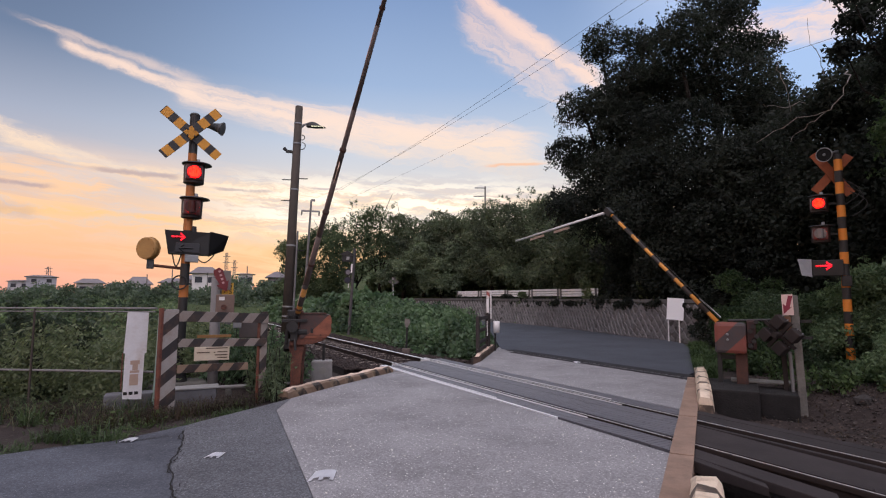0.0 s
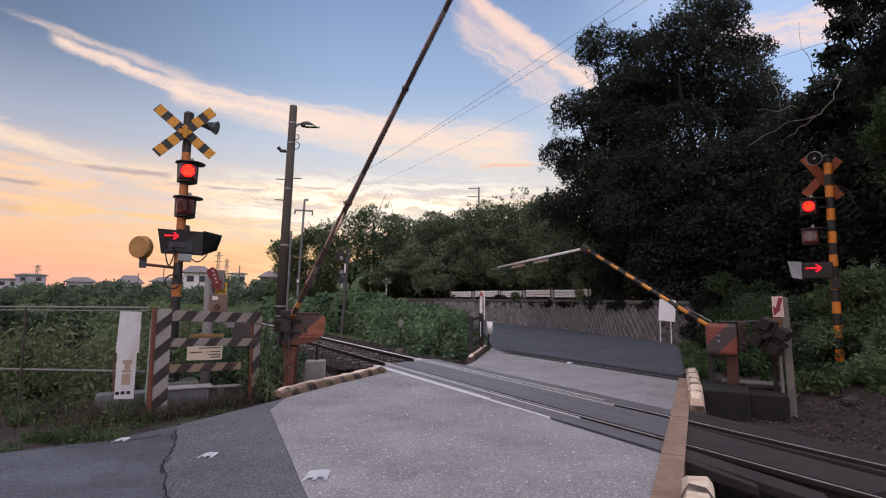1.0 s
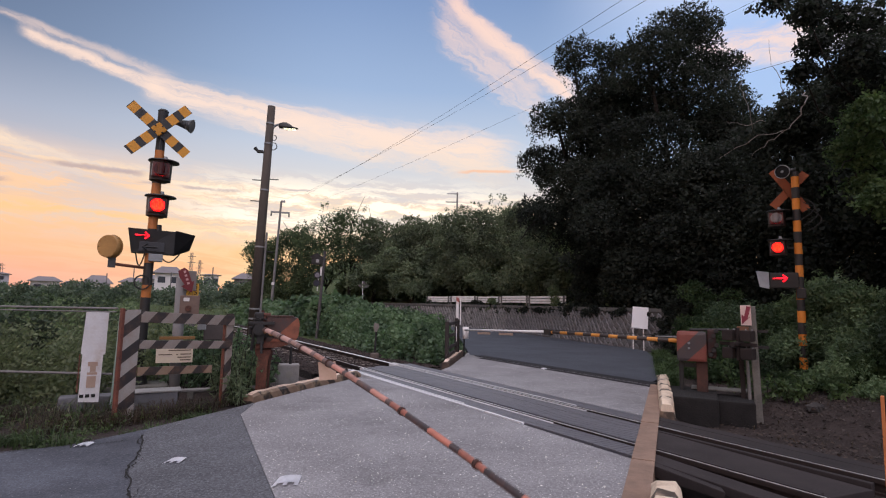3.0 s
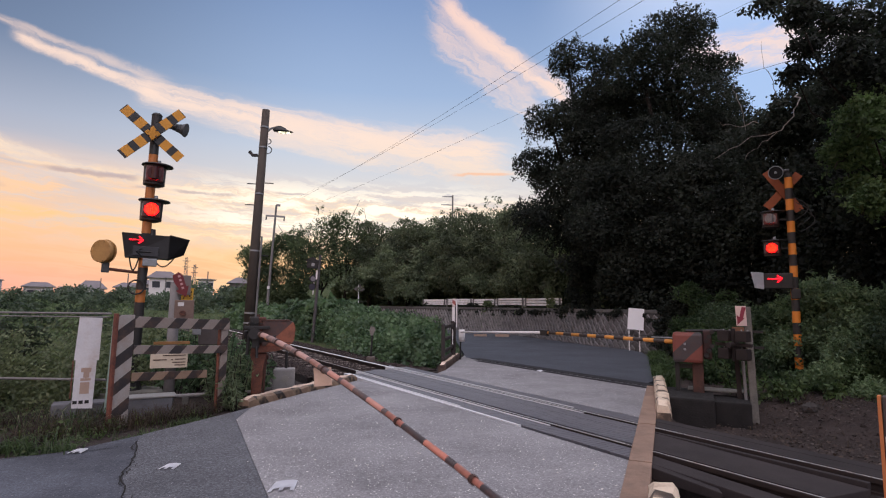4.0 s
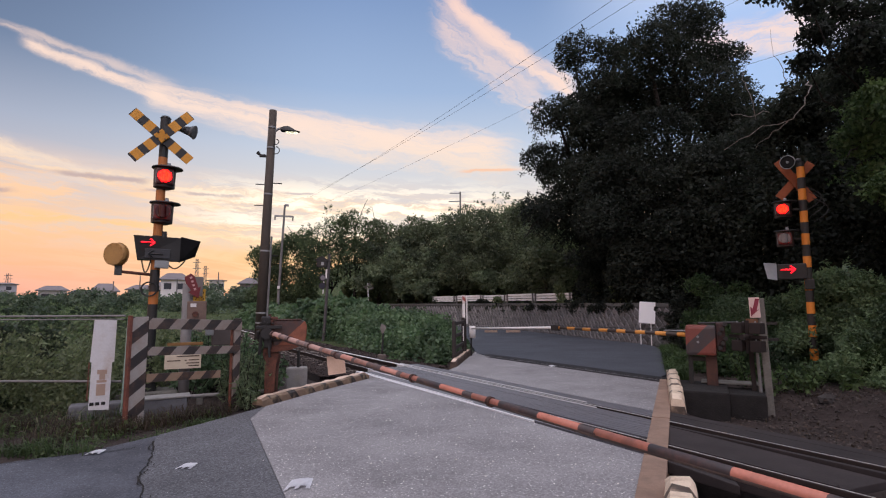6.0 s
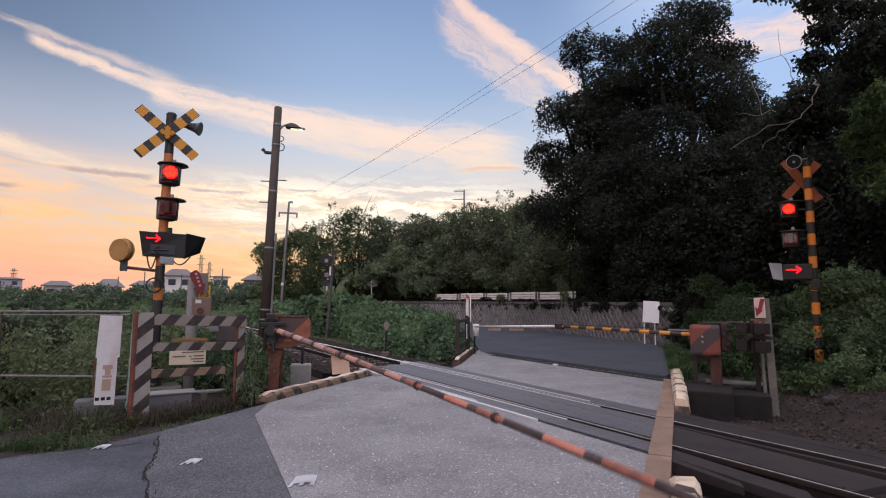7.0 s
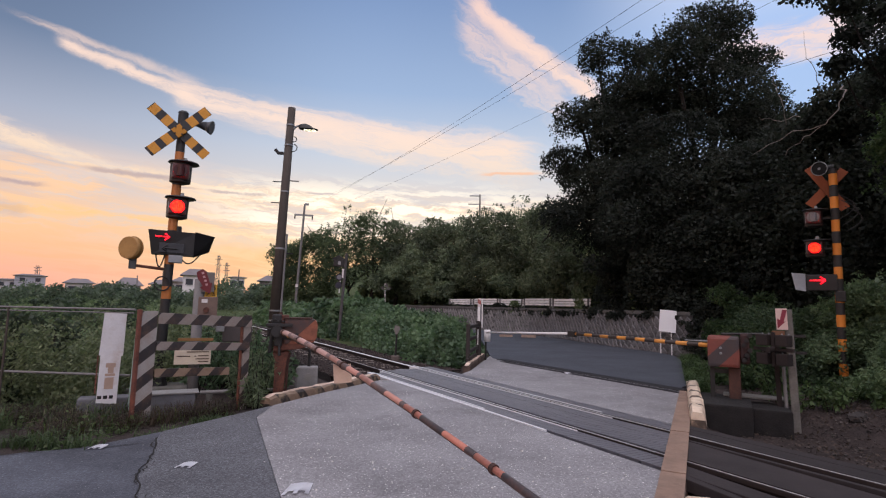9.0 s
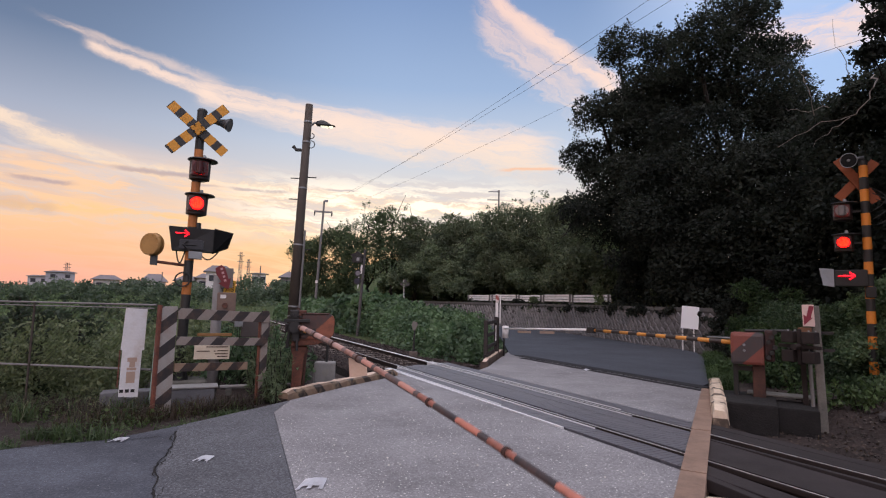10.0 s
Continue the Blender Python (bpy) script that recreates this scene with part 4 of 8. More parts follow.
pts, way = foliage([(9.6, 11.1, 0.7, 0.47), (10.1, 11.0, 0.9, 0.57), (10.1, 12.0, 1.2, 0.48), (9.1, 10.2, 0.0, 0.38), (8.7, 10.7, 0.3, 0.35), (9.7, 12.6, 1.0, 0.39), (10.1, 12.4, 2.0, 0.50), (9.1, 12.6, 0.7, 0.39), (10.6, 11.9, 1.8, 0.56), (9.8, 13.0, 1.7, 0.44), (9.0, 9.7, -0.0, 0.32)],
                   (0.16, 0.30), 150, 0.07, -0.8)
stuff("spray_shrubs", leaf_mesh("spray_shrubs", pts, 0.075, leaf("spray_leaf", lin(58, 74, 60), lin(124, 144, 106)), long=2.0, out=way), "green shrubs in rounded sprays on the bank", "bushes")
thicket("post_shrubs", [(8.6, 11.7), (9.3, 11.3), (10.2, 10.4), (10.8, 9.2)], [0.25, 0.3, 0.8, 1.1], 0.45, 70, 330, 0.07, leaf("dusky_shrub_leaf", lin(36, 50, 38), lin(84, 102, 68), 0.4, 0.42, 0.15), "dusky low shrubs round the foot of the signal", (0.22, 0.42))
thicket("roadside_weeds", [(7.2, 12.4), (8.4, 14.6), (9.6, 16.6), (10.4, 18.4)], [0.7, 1.2, 1.9, 2.6], 0.6, 130, 330, 0.085, leaf("dusky_shrub_leaf", lin(36, 50, 38), lin(84, 102, 68)), "mixed weeds and shrubs at the road's edge", (0.25, 0.5))
BELT = [(-14.4, 48.8, 5.7, 1.2), (-12.9, 48.6, 6.0, 1.4), (-10.7, 48.4, 6.9, 1.7), (-8.1, 48.1, 8.4, 1.8), (-5.8, 47.9, 8.8, 1.6), (-3.7, 47.9, 7.7, 1.5), (-1.9, 47.9, 7.4, 1.5),
        (-0.2, 46.7, 7.8, 1.6), (1.8, 46.6, 7.8, 1.8), (4.0, 43.4, 8.1, 1.9), (6.7, 43.2, 8.3, 2.1), (8.1, 38.1, 7.5, 1.8), (8.6, 33.3, 5.6, 2.0)]
for x, y, z, r in BELT:
    thin, west = -9 < x < -5, x < -9
    low = [(x + r * 0.5, y - 0.5, z - 1.7, r * 0.85), (x + r * 0.2, y - 0.9, z - 3.3, r * 0.8), (x + r * 0.3, y - 0.9, z - 4.6, r * 0.8)] if west else [(x - r * 0.6, y - 0.9, z - 1.7, r * 0.85), (x + r * 0.7, y - 0.6, z - 2.0, r * 0.9), (x + r * 0.1, y - 1.6, z - 3.1, r * 0.9), (x - r * 0.3, y - 1.2, z - 4.4, r * 0.8)]
    far = 1.06 if west else 1.0
    tree((x * far, (y + 1) * far), [(a * far, b * far, c * far - 0.1 * west, e) for a, b, c, e in [(x, y, z, r)] + low], 0.17,
         leaf("belt_leaf", lin(48, 60, 47), lin(106, 118, 86), 0.4, 0.42, 0.15) if x < -4 else leaf("belt_dark_leaf", lin(52, 60, 51), lin(124, 132, 106), 0.4, 0.42, 0.18),
         "airy broad-leaved tree with gaps of sky" if thin else "dusky broad-leaved tree behind the retaining wall", (0.7, 1.35), 190 if thin else 360, 0.2, 0.3 if thin else 0.0)
thicket("belt_undergrowth", [(-13.2, 49.8), (-10, 51.5), (-1, 50.5), (4.5, 46), (8.2, 40), (9.8, 34), (10.6, 28), (10.8, 24)], [2.4, 2.8, 2.8, 3, 3.4, 3.4, 3.5, 3.5], 1.0, 260, 260, 0.24, shade_leaf, "dark undergrowth climbing behind the wall", (0.6, 1.2), 0.2)
pts, way = foliage([(-4.7, 45.4, 3.4, 1.0), (-3.4, 45.2, 4.4, 1.1), (-1.8, 45.0, 5.2, 1.3), (-0.2, 44.1, 4.1, 1.2), (1.2, 44.3, 5.4, 1.2), (2.2, 42.9, 4.1, 1.1), (-1.5, 43.8, 3.1, 1.0), (0.4, 42.6, 2.9, 0.9), (3.9, 41.7, 4.5, 1.2), (5.2, 39.8, 3.4, 1.1)],
                   (0.4, 0.75), 190, 0.15, -0.7)
stuff("belt_shrubs", leaf_mesh("belt_shrubs", pts, 0.16, leaf("belt_shrub_leaf", lin(66, 76, 64), lin(138, 150, 120), 0.4, 0.42, 0.2), long=1.6, out=way * 1.4), "bluish green rounded shrubs before the dusky trees", "bushes")
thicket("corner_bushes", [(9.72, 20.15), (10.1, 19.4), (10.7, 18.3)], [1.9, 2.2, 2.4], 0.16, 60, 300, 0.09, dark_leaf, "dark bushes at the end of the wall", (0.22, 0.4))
for vine in ([(5.35, 34.45), (5.15, 34.9)], [(7.85, 27.7), (7.55, 28.7)]):
    high = [2.35 - float(ground_z(x, y)) for x, y in vine]
    thicket("panel_creeper", vine, high, 0.25, 16, 160, 0.12, shade_leaf, "dark creeper hanging over the pale guard panels", (0.2, 0.4))


def kudzu():
    """The creeper bank between the track and the far road."""
    poly = [(0.55, 15.2), (1.35, 17.2), (1.75, 19.0), (2.0, 26.0), (0.8, 33.0), (-3.4, 41.0), (-11.5, 49.5), (-15.8, 46.2), (-10.1, 35.7), (-6.6, 29.2), (-3.2, 22.9), (-0.9, 16.8)]
    px, py = np.array(poly).T
    n = 210000
    x, y = rng.uniform(-16, 2.2, n), 14.5 + 35 * rng.random(n) ** 1.7
    inside = np.zeros(n, bool)
    edge = np.full(n, 1e9)
    for i in range(len(poly)):
        j = (i + 1) % len(poly)
        c = (py[i] > y) != (py[j] > y)
        inside ^= c & (x < (px[j] - px[i]) * (y - py[i]) / (py[j] - py[i] + 1e-12) + px[i])
        dx, dy = px[j] - px[i], py[j] - py[i]
        k = np.clip(((x - px[i]) * dx + (y - py[i]) * dy) / (dx * dx + dy * dy), 0, 1)
        edge = np.minimum(edge, np.hypot(x - px[i] - k * dx, y - py[i] - k * dy))
    x, y, edge = x[inside], y[inside], edge[inside]

    def top(x, y, edge):
        lump = np.array([noise.noise(Vector((a * 1.5, b * 1.5, 0))) * 0.95 + noise.noise(Vector((a * 0.33, b * 0.33, 5))) * 0.5 for a, b in zip(x, y)])
        return np.minimum(edge * 1.5, 1.0) ** 0.6 * (0.55 + 1.2 * sm(y, 16.5, 31) + 0.7 * lump)

    h = top(x, y, edge) * (1 - 0.55 * sm(x * V.x + y * V.y, 10.5, 14.0))
    z = ground_z(x, y) + h * np.where(rng.random(len(h)) < 0.7, 1.0, rng.random(len(h)))
    pts = np.stack([x, y, z], 1) + rng.normal(size=(len(x), 3)) * 0.07
    big = y > 27
    dx, dy = (top(x + a, y + b, edge) - top(x, y, edge) for a, b in ((0.12, 0), (0, 0.12)))
    way = np.stack([-dx / 0.12, -dy / 0.12, np.full(len(x), 0.8)], 1)
    way /= np.linalg.norm(way, axis=1)[:, None]
    stuff("kudzu", leaf_mesh("kudzu", pts[~big], 0.13, bright_leaf, long=1.3, out=way[~big] * 1.3), "thick green creeper covering the bank beside the track", "creeper")
    stuff("kudzu_far", leaf_mesh("kudzu_far", pts[big], 0.30, bright_leaf, flat=0.35, long=1.25), "thick green creeper on the far bank", "creeper")


kudzu()


def field():
    """Weeds behind the wire fence and on the slope beyond."""
    n = 900
    x, y = -5.0 - 13 * rng.random(n), 8.6 + 12 * rng.random(n) ** 1.4
    k = (x * V.x + y * V.y) < 3.2
    x, y = x[k], y[k]
    h = 1.25 * (0.4 + 0.7 * rng.random(len(x)))
    z = ground_z(x, y) + h * rng.random(len(x)) ** 0.7
    stuff("field_weeds", leaf_mesh("field_weeds", clumps(np.stack([x, y, z], 1), 0.2 + 0.28 * rng.random(len(x)), 250, 1.3), 0.075, weed_leaf, long=2.2), "tall yellow-green weeds behind the wire fence", "weeds")
    n = 900
    az, d = np.radians(-48 + 40 * rng.random(n)), 22 + 80 * rng.random(n) ** 0.75
    x, y = d * np.sin(az), d * np.cos(az)
    k = ((x * V.x + y * V.y) < 3.5) & (d > 24)
    x, y, d = x[k], y[k], d[k]
    r = (0.3 + 0.45 * rng.random(len(x)) ** 2) * (0.5 + d / 70)
    z = ground_z(x, y) + r * 0.15
    k2 = rng.random(len(x)) < 0.22
    stuff("dark_slope_bushes", leaf_mesh("dark_slope_bushes", clumps(np.stack([x, y, z + 0.4 * r], 1)[k2], r[k2] * 1.1, 150, 0.8), 0.32, leaf("dim_slope_leaf", lin(48, 60, 50), lin(86, 98, 76))), "dark bushes scattered over the slope", "bushes")
    # pale grey-green: distance haze is mixed into the slope's leaf colour
    stuff("slope_bushes", leaf_mesh("slope_bushes", clumps(np.stack([x, y, z], 1), r, 170, 0.6), 0.24, leaf("slope_leaf", lin(72, 88, 68), lin(134, 148, 108))), "rough green slope of grass and bushes below the houses", "bushes")


field()
RIDGE = [(math.radians(a), d) for a, d in ((-52, 104), (-46, 100), (-40, 94), (-34, 88), (-29, 86), (-25, 80), (-21, 76), (-17, 68))]
# leaf colour lightened and greyed for the haze over the ridge
thicket("ridge_bushes", [(d * math.sin(a), d * math.cos(a)) for a, d in RIDGE], [1.2, 1.4, 1.5, 1.5, 1.6, 1.5, 1.9, 2.4], 6.0, 240, 240, 0.34, leaf("hazed_ridge_leaf", lin(70, 82, 72), lin(114, 126, 104)), "bushes and trees along the ridge below the houses, paled by haze in their colour", (0.8, 1.7), -0.4)
for az, d, h in ((-39.0, 12.4, 1.7), (-37.2, 11.6, 1.35), (-34.6, 12.2, 1.3), (-36.0, 12.8, 1.4), (-40.6, 13.0, 1.3)):
    x, y = d * math.sin(math.radians(az)), d * math.cos(math.radians(az))
    z = float(ground_z(x, y))
    cs = np.array([(x + rng.normal() * 0.1, y + rng.normal() * 0.1, z + h * k / 7) for k in range(8)])
    t = thing("creeper_column", (x, y, z), "dark creeper grown up an old stake in the field", "creeper", "creeper columns")
    part("stake", tubed((0, 0, -0.1), (0, 0, h), 0.03, 0.02, 8), bark, t)
    part("foliage", leaf_mesh("foliage", clumps(cs - np.array([x, y, z]), np.full(8, 0.15), 110), 0.09, leaf("column_leaf", lin(40, 50, 42), lin(86, 98, 78))), None, t)


# ---- things beside the track ----
def crossing_signal_left():
    yaw = 26.3
    t = thing("crossing_signal", pose(-5.07, 10.18, -0.35, 0, 0.9, yaw), "black and yellow striped crossing signal post with crossbuck and red lamps", "crossing signal", "crossing signals")
    g = 0.35
    part("post", tubed((0, 0, 0), (0, 0, 5.24 + g), 0.085, 0.08, 20), striped("post_bands", lin(178, 106, 48), BLACK, (0, 0, 1), 0.65, 0.36, 0.923, wear=0.3), t)
    part("black_sleeve", tubed((0, 0, 0.02), (0, 0, 1.35 + g), 0.090, 0.089, 20), dark_metal, t, "plain black lower sleeve")
    bm = B()
    tube(bm, (0, 0, 4.98 + g), (0, 0, 5.27 + g), 0.092, 0.092, 18)
    tube(bm, (0, 0, 5.27 + g), (0, 0, 5.31 + g), 0.1, 0.07, 18)
    part("cap", bm, dark_metal, t)
    band = striped("crossbuck_bands", YELLOW, BLACK, (1, 0, 0), 0.29, 0.56, 0.22, wear=0.12)
    for ang, half in ((-38.5, 0.66), (46.5, 0.69)):
        bm = B()
        box(bm, (-half, -0.012, -0.095), (half, 0.012, 0.095), None, 0.006)
        part("crossbuck_blade", bm, band, t, "yellow and black banded crossbuck blade", at=pose(-0.05, -0.11 - (0.03 if ang > 0 else 0), 4.87 + g, 0, -ang, 0))
    for a0 in range(4):
        part("hub_bolt", tubed((0, -0.165, 0), (0, -0.18, 0), 0.018, 0.015, 8), dark_metal, t, at=pose(-0.05 + 0.062 * (-1) ** a0, 0, 4.87 + g + 0.062 * (-1) ** (a0 // 2)))
    part("crossbuck_hub", boxed((-0.1, -0.165, -0.1), (0.1, -0.09, 0.1), None, 0.01), material("yellow_paint", YELLOW, lin(160, 104, 30), rough=0.6), t, at=pose(-0.05, 0, 4.87 + g, 0, 45, 0))
    # horn loudspeaker
    bm = B()
    a, b = Vector((0.12, 0.1, 5.16 + g)), Vector((0.52, -0.06, 5.06 + g))
    tube(bm, a, a.lerp(b, 0.35), 0.06, 0.06, 16)
    tube(bm, a.lerp(b, 0.35), a.lerp(b, 0.8), 0.055, 0.095, 18)
    tube(bm, a.lerp(b, 0.8), b, 0.095, 0.14, 18)
    box(bm, (0, -0.03, -0.03), (0.16, 0.03, 0.03), Matrix.Translation((0.0, 0.05, 5.16 + g)))
    part("horn", bm, material("grey_horn", lin(84, 84, 86), lin(50, 50, 52), rough=0.5), t, "grey horn loudspeaker", smooth=True)
    lamps = []
    for z in (4.08, 3.39):
        lamps.append(lamp_unit(t, 0.05, -0.02, z + g, red_glass))
    arrow_box(t, -0.39, 0.70, 2.48 + g, 2.92 + g)
    # round repeater lamp seen from its rim
    bm = B()
    c = Vector((-0.655, 0.0, 2.56 + g))
    tube(bm, c + Vector((-0.04, -0.05, 0)), c + Vector((0.04, 0.05, 0)), 0.205, 0.215, 28)
    tube(bm, c + Vector((0.03, 0.04, 0)), c + Vector((0.055, 0.07, 0)), 0.225, 0.21, 28)
    for k in range(10):
        a0 = k * math.pi / 5
        e1, e2 = Vector((0.78, -0.62, 0)), Vector((0, 0, 1))
        o = c + (e1 * math.cos(a0) + e2 * math.sin(a0)) * 0.18
        tube(bm, o + Vector((-0.04, -0.05, 0)), o + Vector((-0.048, -0.06, 0)), 0.012, 0.012, 8)
    part("repeater_disc", bm, material("ochre_disc", lin(176, 132, 76), lin(128, 96, 60), rough=0.6), t, "ochre round repeater lamp", smooth=True)
    part("repeater_neck", boxed((-0.06, -0.06, 2.18 + g), (0.06, 0.06, 2.42 + g), Matrix.Translation((-0.60, 0.05, 0)), 0.01), material("grey_horn", lin(84, 84, 86)), t)
    part("repeater_arm", tubed((-0.62, 0.05, 2.25 + g), (0, 0.02, 2.2 + g), 0.028), rust, t, "rusty bracket pipe")
    bm = B()
    for k in range(18):
        a0, a1 = k / 18 * 2 * math.pi, (k + 1) / 18 * 2 * math.pi
        tube(bm, (-0.08 + 0.13 * math.cos(a0), -0.11, 1.93 + g + 0.13 * math.sin(a0)), (-0.08 + 0.13 * math.cos(a1), -0.11, 1.93 + g + 0.13 * math.sin(a1)), 0.014, 0.014, 6)
    part("cable_coil", bm, dark_metal, t, "coil of black cable")
    for x0, x1, dz in ((-0.24, -0.08, 0.26), (0.14, 0.5, 0.24)):
        bm = B()
        pts = [Vector((x0 + (x1 - x0) * k / 8, -0.05, 2.5 + g - dz * math.sin(math.pi * k / 8) * (0.7 if x0 > 0 else 1))) for k in range(9)]
        rope(bm, pts, 0.012)
        part("cable", bm, dark_metal, t)
    part("junction_box", boxed((-0.02, -0.16, 2.33 + g), (0.22, 0.02, 2.47 + g), None, 0.01), grey_metal, t)
    part("footing", boxed((-0.5, -0.4, 0.0), (0.5, 0.4, 0.06 + g), None, 0.03), old_concrete, t, "weathered concrete footing")
    part("base_flange", tubed((0, 0, 0.05 + g), (0, 0, 0.24 + g), 0.17, 0.12, 14), dark_metal, t)
    return lamps


def lamp_unit(t, x, y, z, glass):
    """A hooded round lamp. The lens turns its lit or its dark face to the road."""
    body = B()
    tube(body, (x, y + 0.02, z - 0.19), (x, y + 0.02, z + 0.19), 0.185, 0.195, 28)
    tube(body, (x, y + 0.02, z - 0.22), (x, y + 0.02, z - 0.19), 0.10, 0.18, 20)
    lamp = part("lamp", body, material("maroon_black_enamel", lin(46, 34, 36), lin(28, 22, 24), rough=0.4, vary=0.5), t, "dark drum-shaped lamp housing")
    h = B()
    tube(h, (x + 0.04, y, z + 0.185), (x + 0.04, y, z + 0.205), 0.275, 0.265, 30)
    part("visor", h, dark_metal, lamp, "round black brim")
    part("window_rim", boxed((x - 0.15, y - 0.19, z - 0.15), (x + 0.15, y - 0.1, z + 0.15), None, 0.03), material("maroon_rim", lin(88, 46, 46), lin(60, 34, 35), rough=0.35), lamp)
    part("glint_strip", boxed((x - 0.16, y - 0.125, z - 0.12), (x - 0.145, y - 0.10, z + 0.12)), grey_metal, lamp)
    part("finial", tubed((x + 0.06, y, z + 0.19), (x + 0.06, y, z + 0.30), 0.05, 0.03, 10), grey_metal, lamp)
    lens = B()
    tube(lens, (0, 0.022, 0), (0, 0.004, 0), 0.128, 0.128, 28)
    tube(lens, (0, 0.03, -0.11), (0, 0.03, 0.11), 0.068, 0.068, 20)
    tube(lens, (0, 0.002, 0), (0, -0.022, 0), 0.128, 0.124, 28)
    for f in lens.faces:
        f.material_index = 1 if f.calc_center_median().y < 0.003 else 0
    return part("lens", lens, [glass, lit_red], lamp, "round red lens", at=pose(x, y - 0.215, z)), (x, y - 0.215, z)


def arrow_shape(bm, cx, cz, size, way, y):
    s = size
    for p, q in (((-s, 0), (s, 0)), ((s, 0), (s * 0.35, s * 0.55)), ((s, 0), (s * 0.35, -s * 0.55))):
        a, b = Vector((cx + way * p[0], y, cz + p[1])), Vector((cx + way * q[0], y, cz + q[1]))
        tube(bm, a, b, 0.016 * s / 0.13, 0.016 * s / 0.13, 8)


def arrow_box(t, x0, x1, z0, z1):
    """The train direction indicator with its flared hood."""
    bm = B()
    w = 0.12
    vs = [bm.verts.new(p) for p in ((x0 + 0.08, -0.14, z0), (x1 - 0.3, -0.14, z0), (x1 - 0.3, 0.2, z0), (x0 + 0.08, 0.2, z0), (x0, -0.2, z1), (x1 - 0.3, -0.14, z1), (x1 - 0.3, 0.2, z1), (x0, 0.2, z1))]
    for f in ((0, 1, 5, 4), (1, 2, 6, 5), (2, 3, 7, 6), (3, 0, 4, 7), (4, 5, 6, 7), (3, 2, 1, 0)):
        bm.faces.new([vs[i] for i in f])
    ind = part("direction_indicator", bm, dark_metal, t, "black arrow indicator box with a flared hood")
    bm = B()
    vs = [bm.verts.new(p) for p in ((x1 - 0.3, -0.16, z0 - 0.01), (x1 - 0.02, 0.1, z0 + 0.12), (x1 - 0.02, 0.26, z0 + 0.12), (x1 - 0.3, 0.22, z0 - 0.01), (x1 - 0.3, -0.17, z1 + 0.02), (x1 + 0.06, 0.05, z1 - 0.02), (x1 + 0.06, 0.28, z1 - 0.02), (x1 - 0.3, 0.24, z1 + 0.02))]
    for f in ((0, 1, 5, 4), (2, 3, 7, 6), (4, 5, 6, 7), (3, 2, 1, 0)):
        bm.faces.new([vs[i] for i in f])
    r = bmesh.ops.solidify(bm, geom=bm.faces[:], thickness=0.012)
    part("hood", bm, material("dull_black_sheet", lin(34, 32, 34), lin(20, 20, 20), rough=0.7), ind)
    bm = B()
    zc = (z0 + z1) / 2
    arrow_shape(bm, x0 + 0.24, zc + 0.10, 0.115, 1, -0.195)
    part("lit_arrow", bm, lit_arrow, ind, "lit red arrow")
    bm = B()
    arrow_shape(bm, x0 + 0.38, zc - 0.11, 0.12, -1, -0.175)
    part("dark_arrow", bm, material("unlit_arrow", lin(22, 22, 24), lin(16, 16, 18), rough=0.4), ind, "unlit arrow")
    part("arrow_panel", boxed((x0 + 0.2, -0.165, z0 + 0.03), (x0 + 0.62, -0.145, zc - 0.01), None, 0.006), material("panel_grey", lin(58, 58, 62), lin(44, 44, 48), rough=0.4), ind)
    part("top_knob", tubed(((x0 + x1) / 2 - 0.05, 0, z1), ((x0 + x1) / 2 - 0.05, 0, z1 + 0.12), 0.06, 0.05, 12), dark_metal, ind)


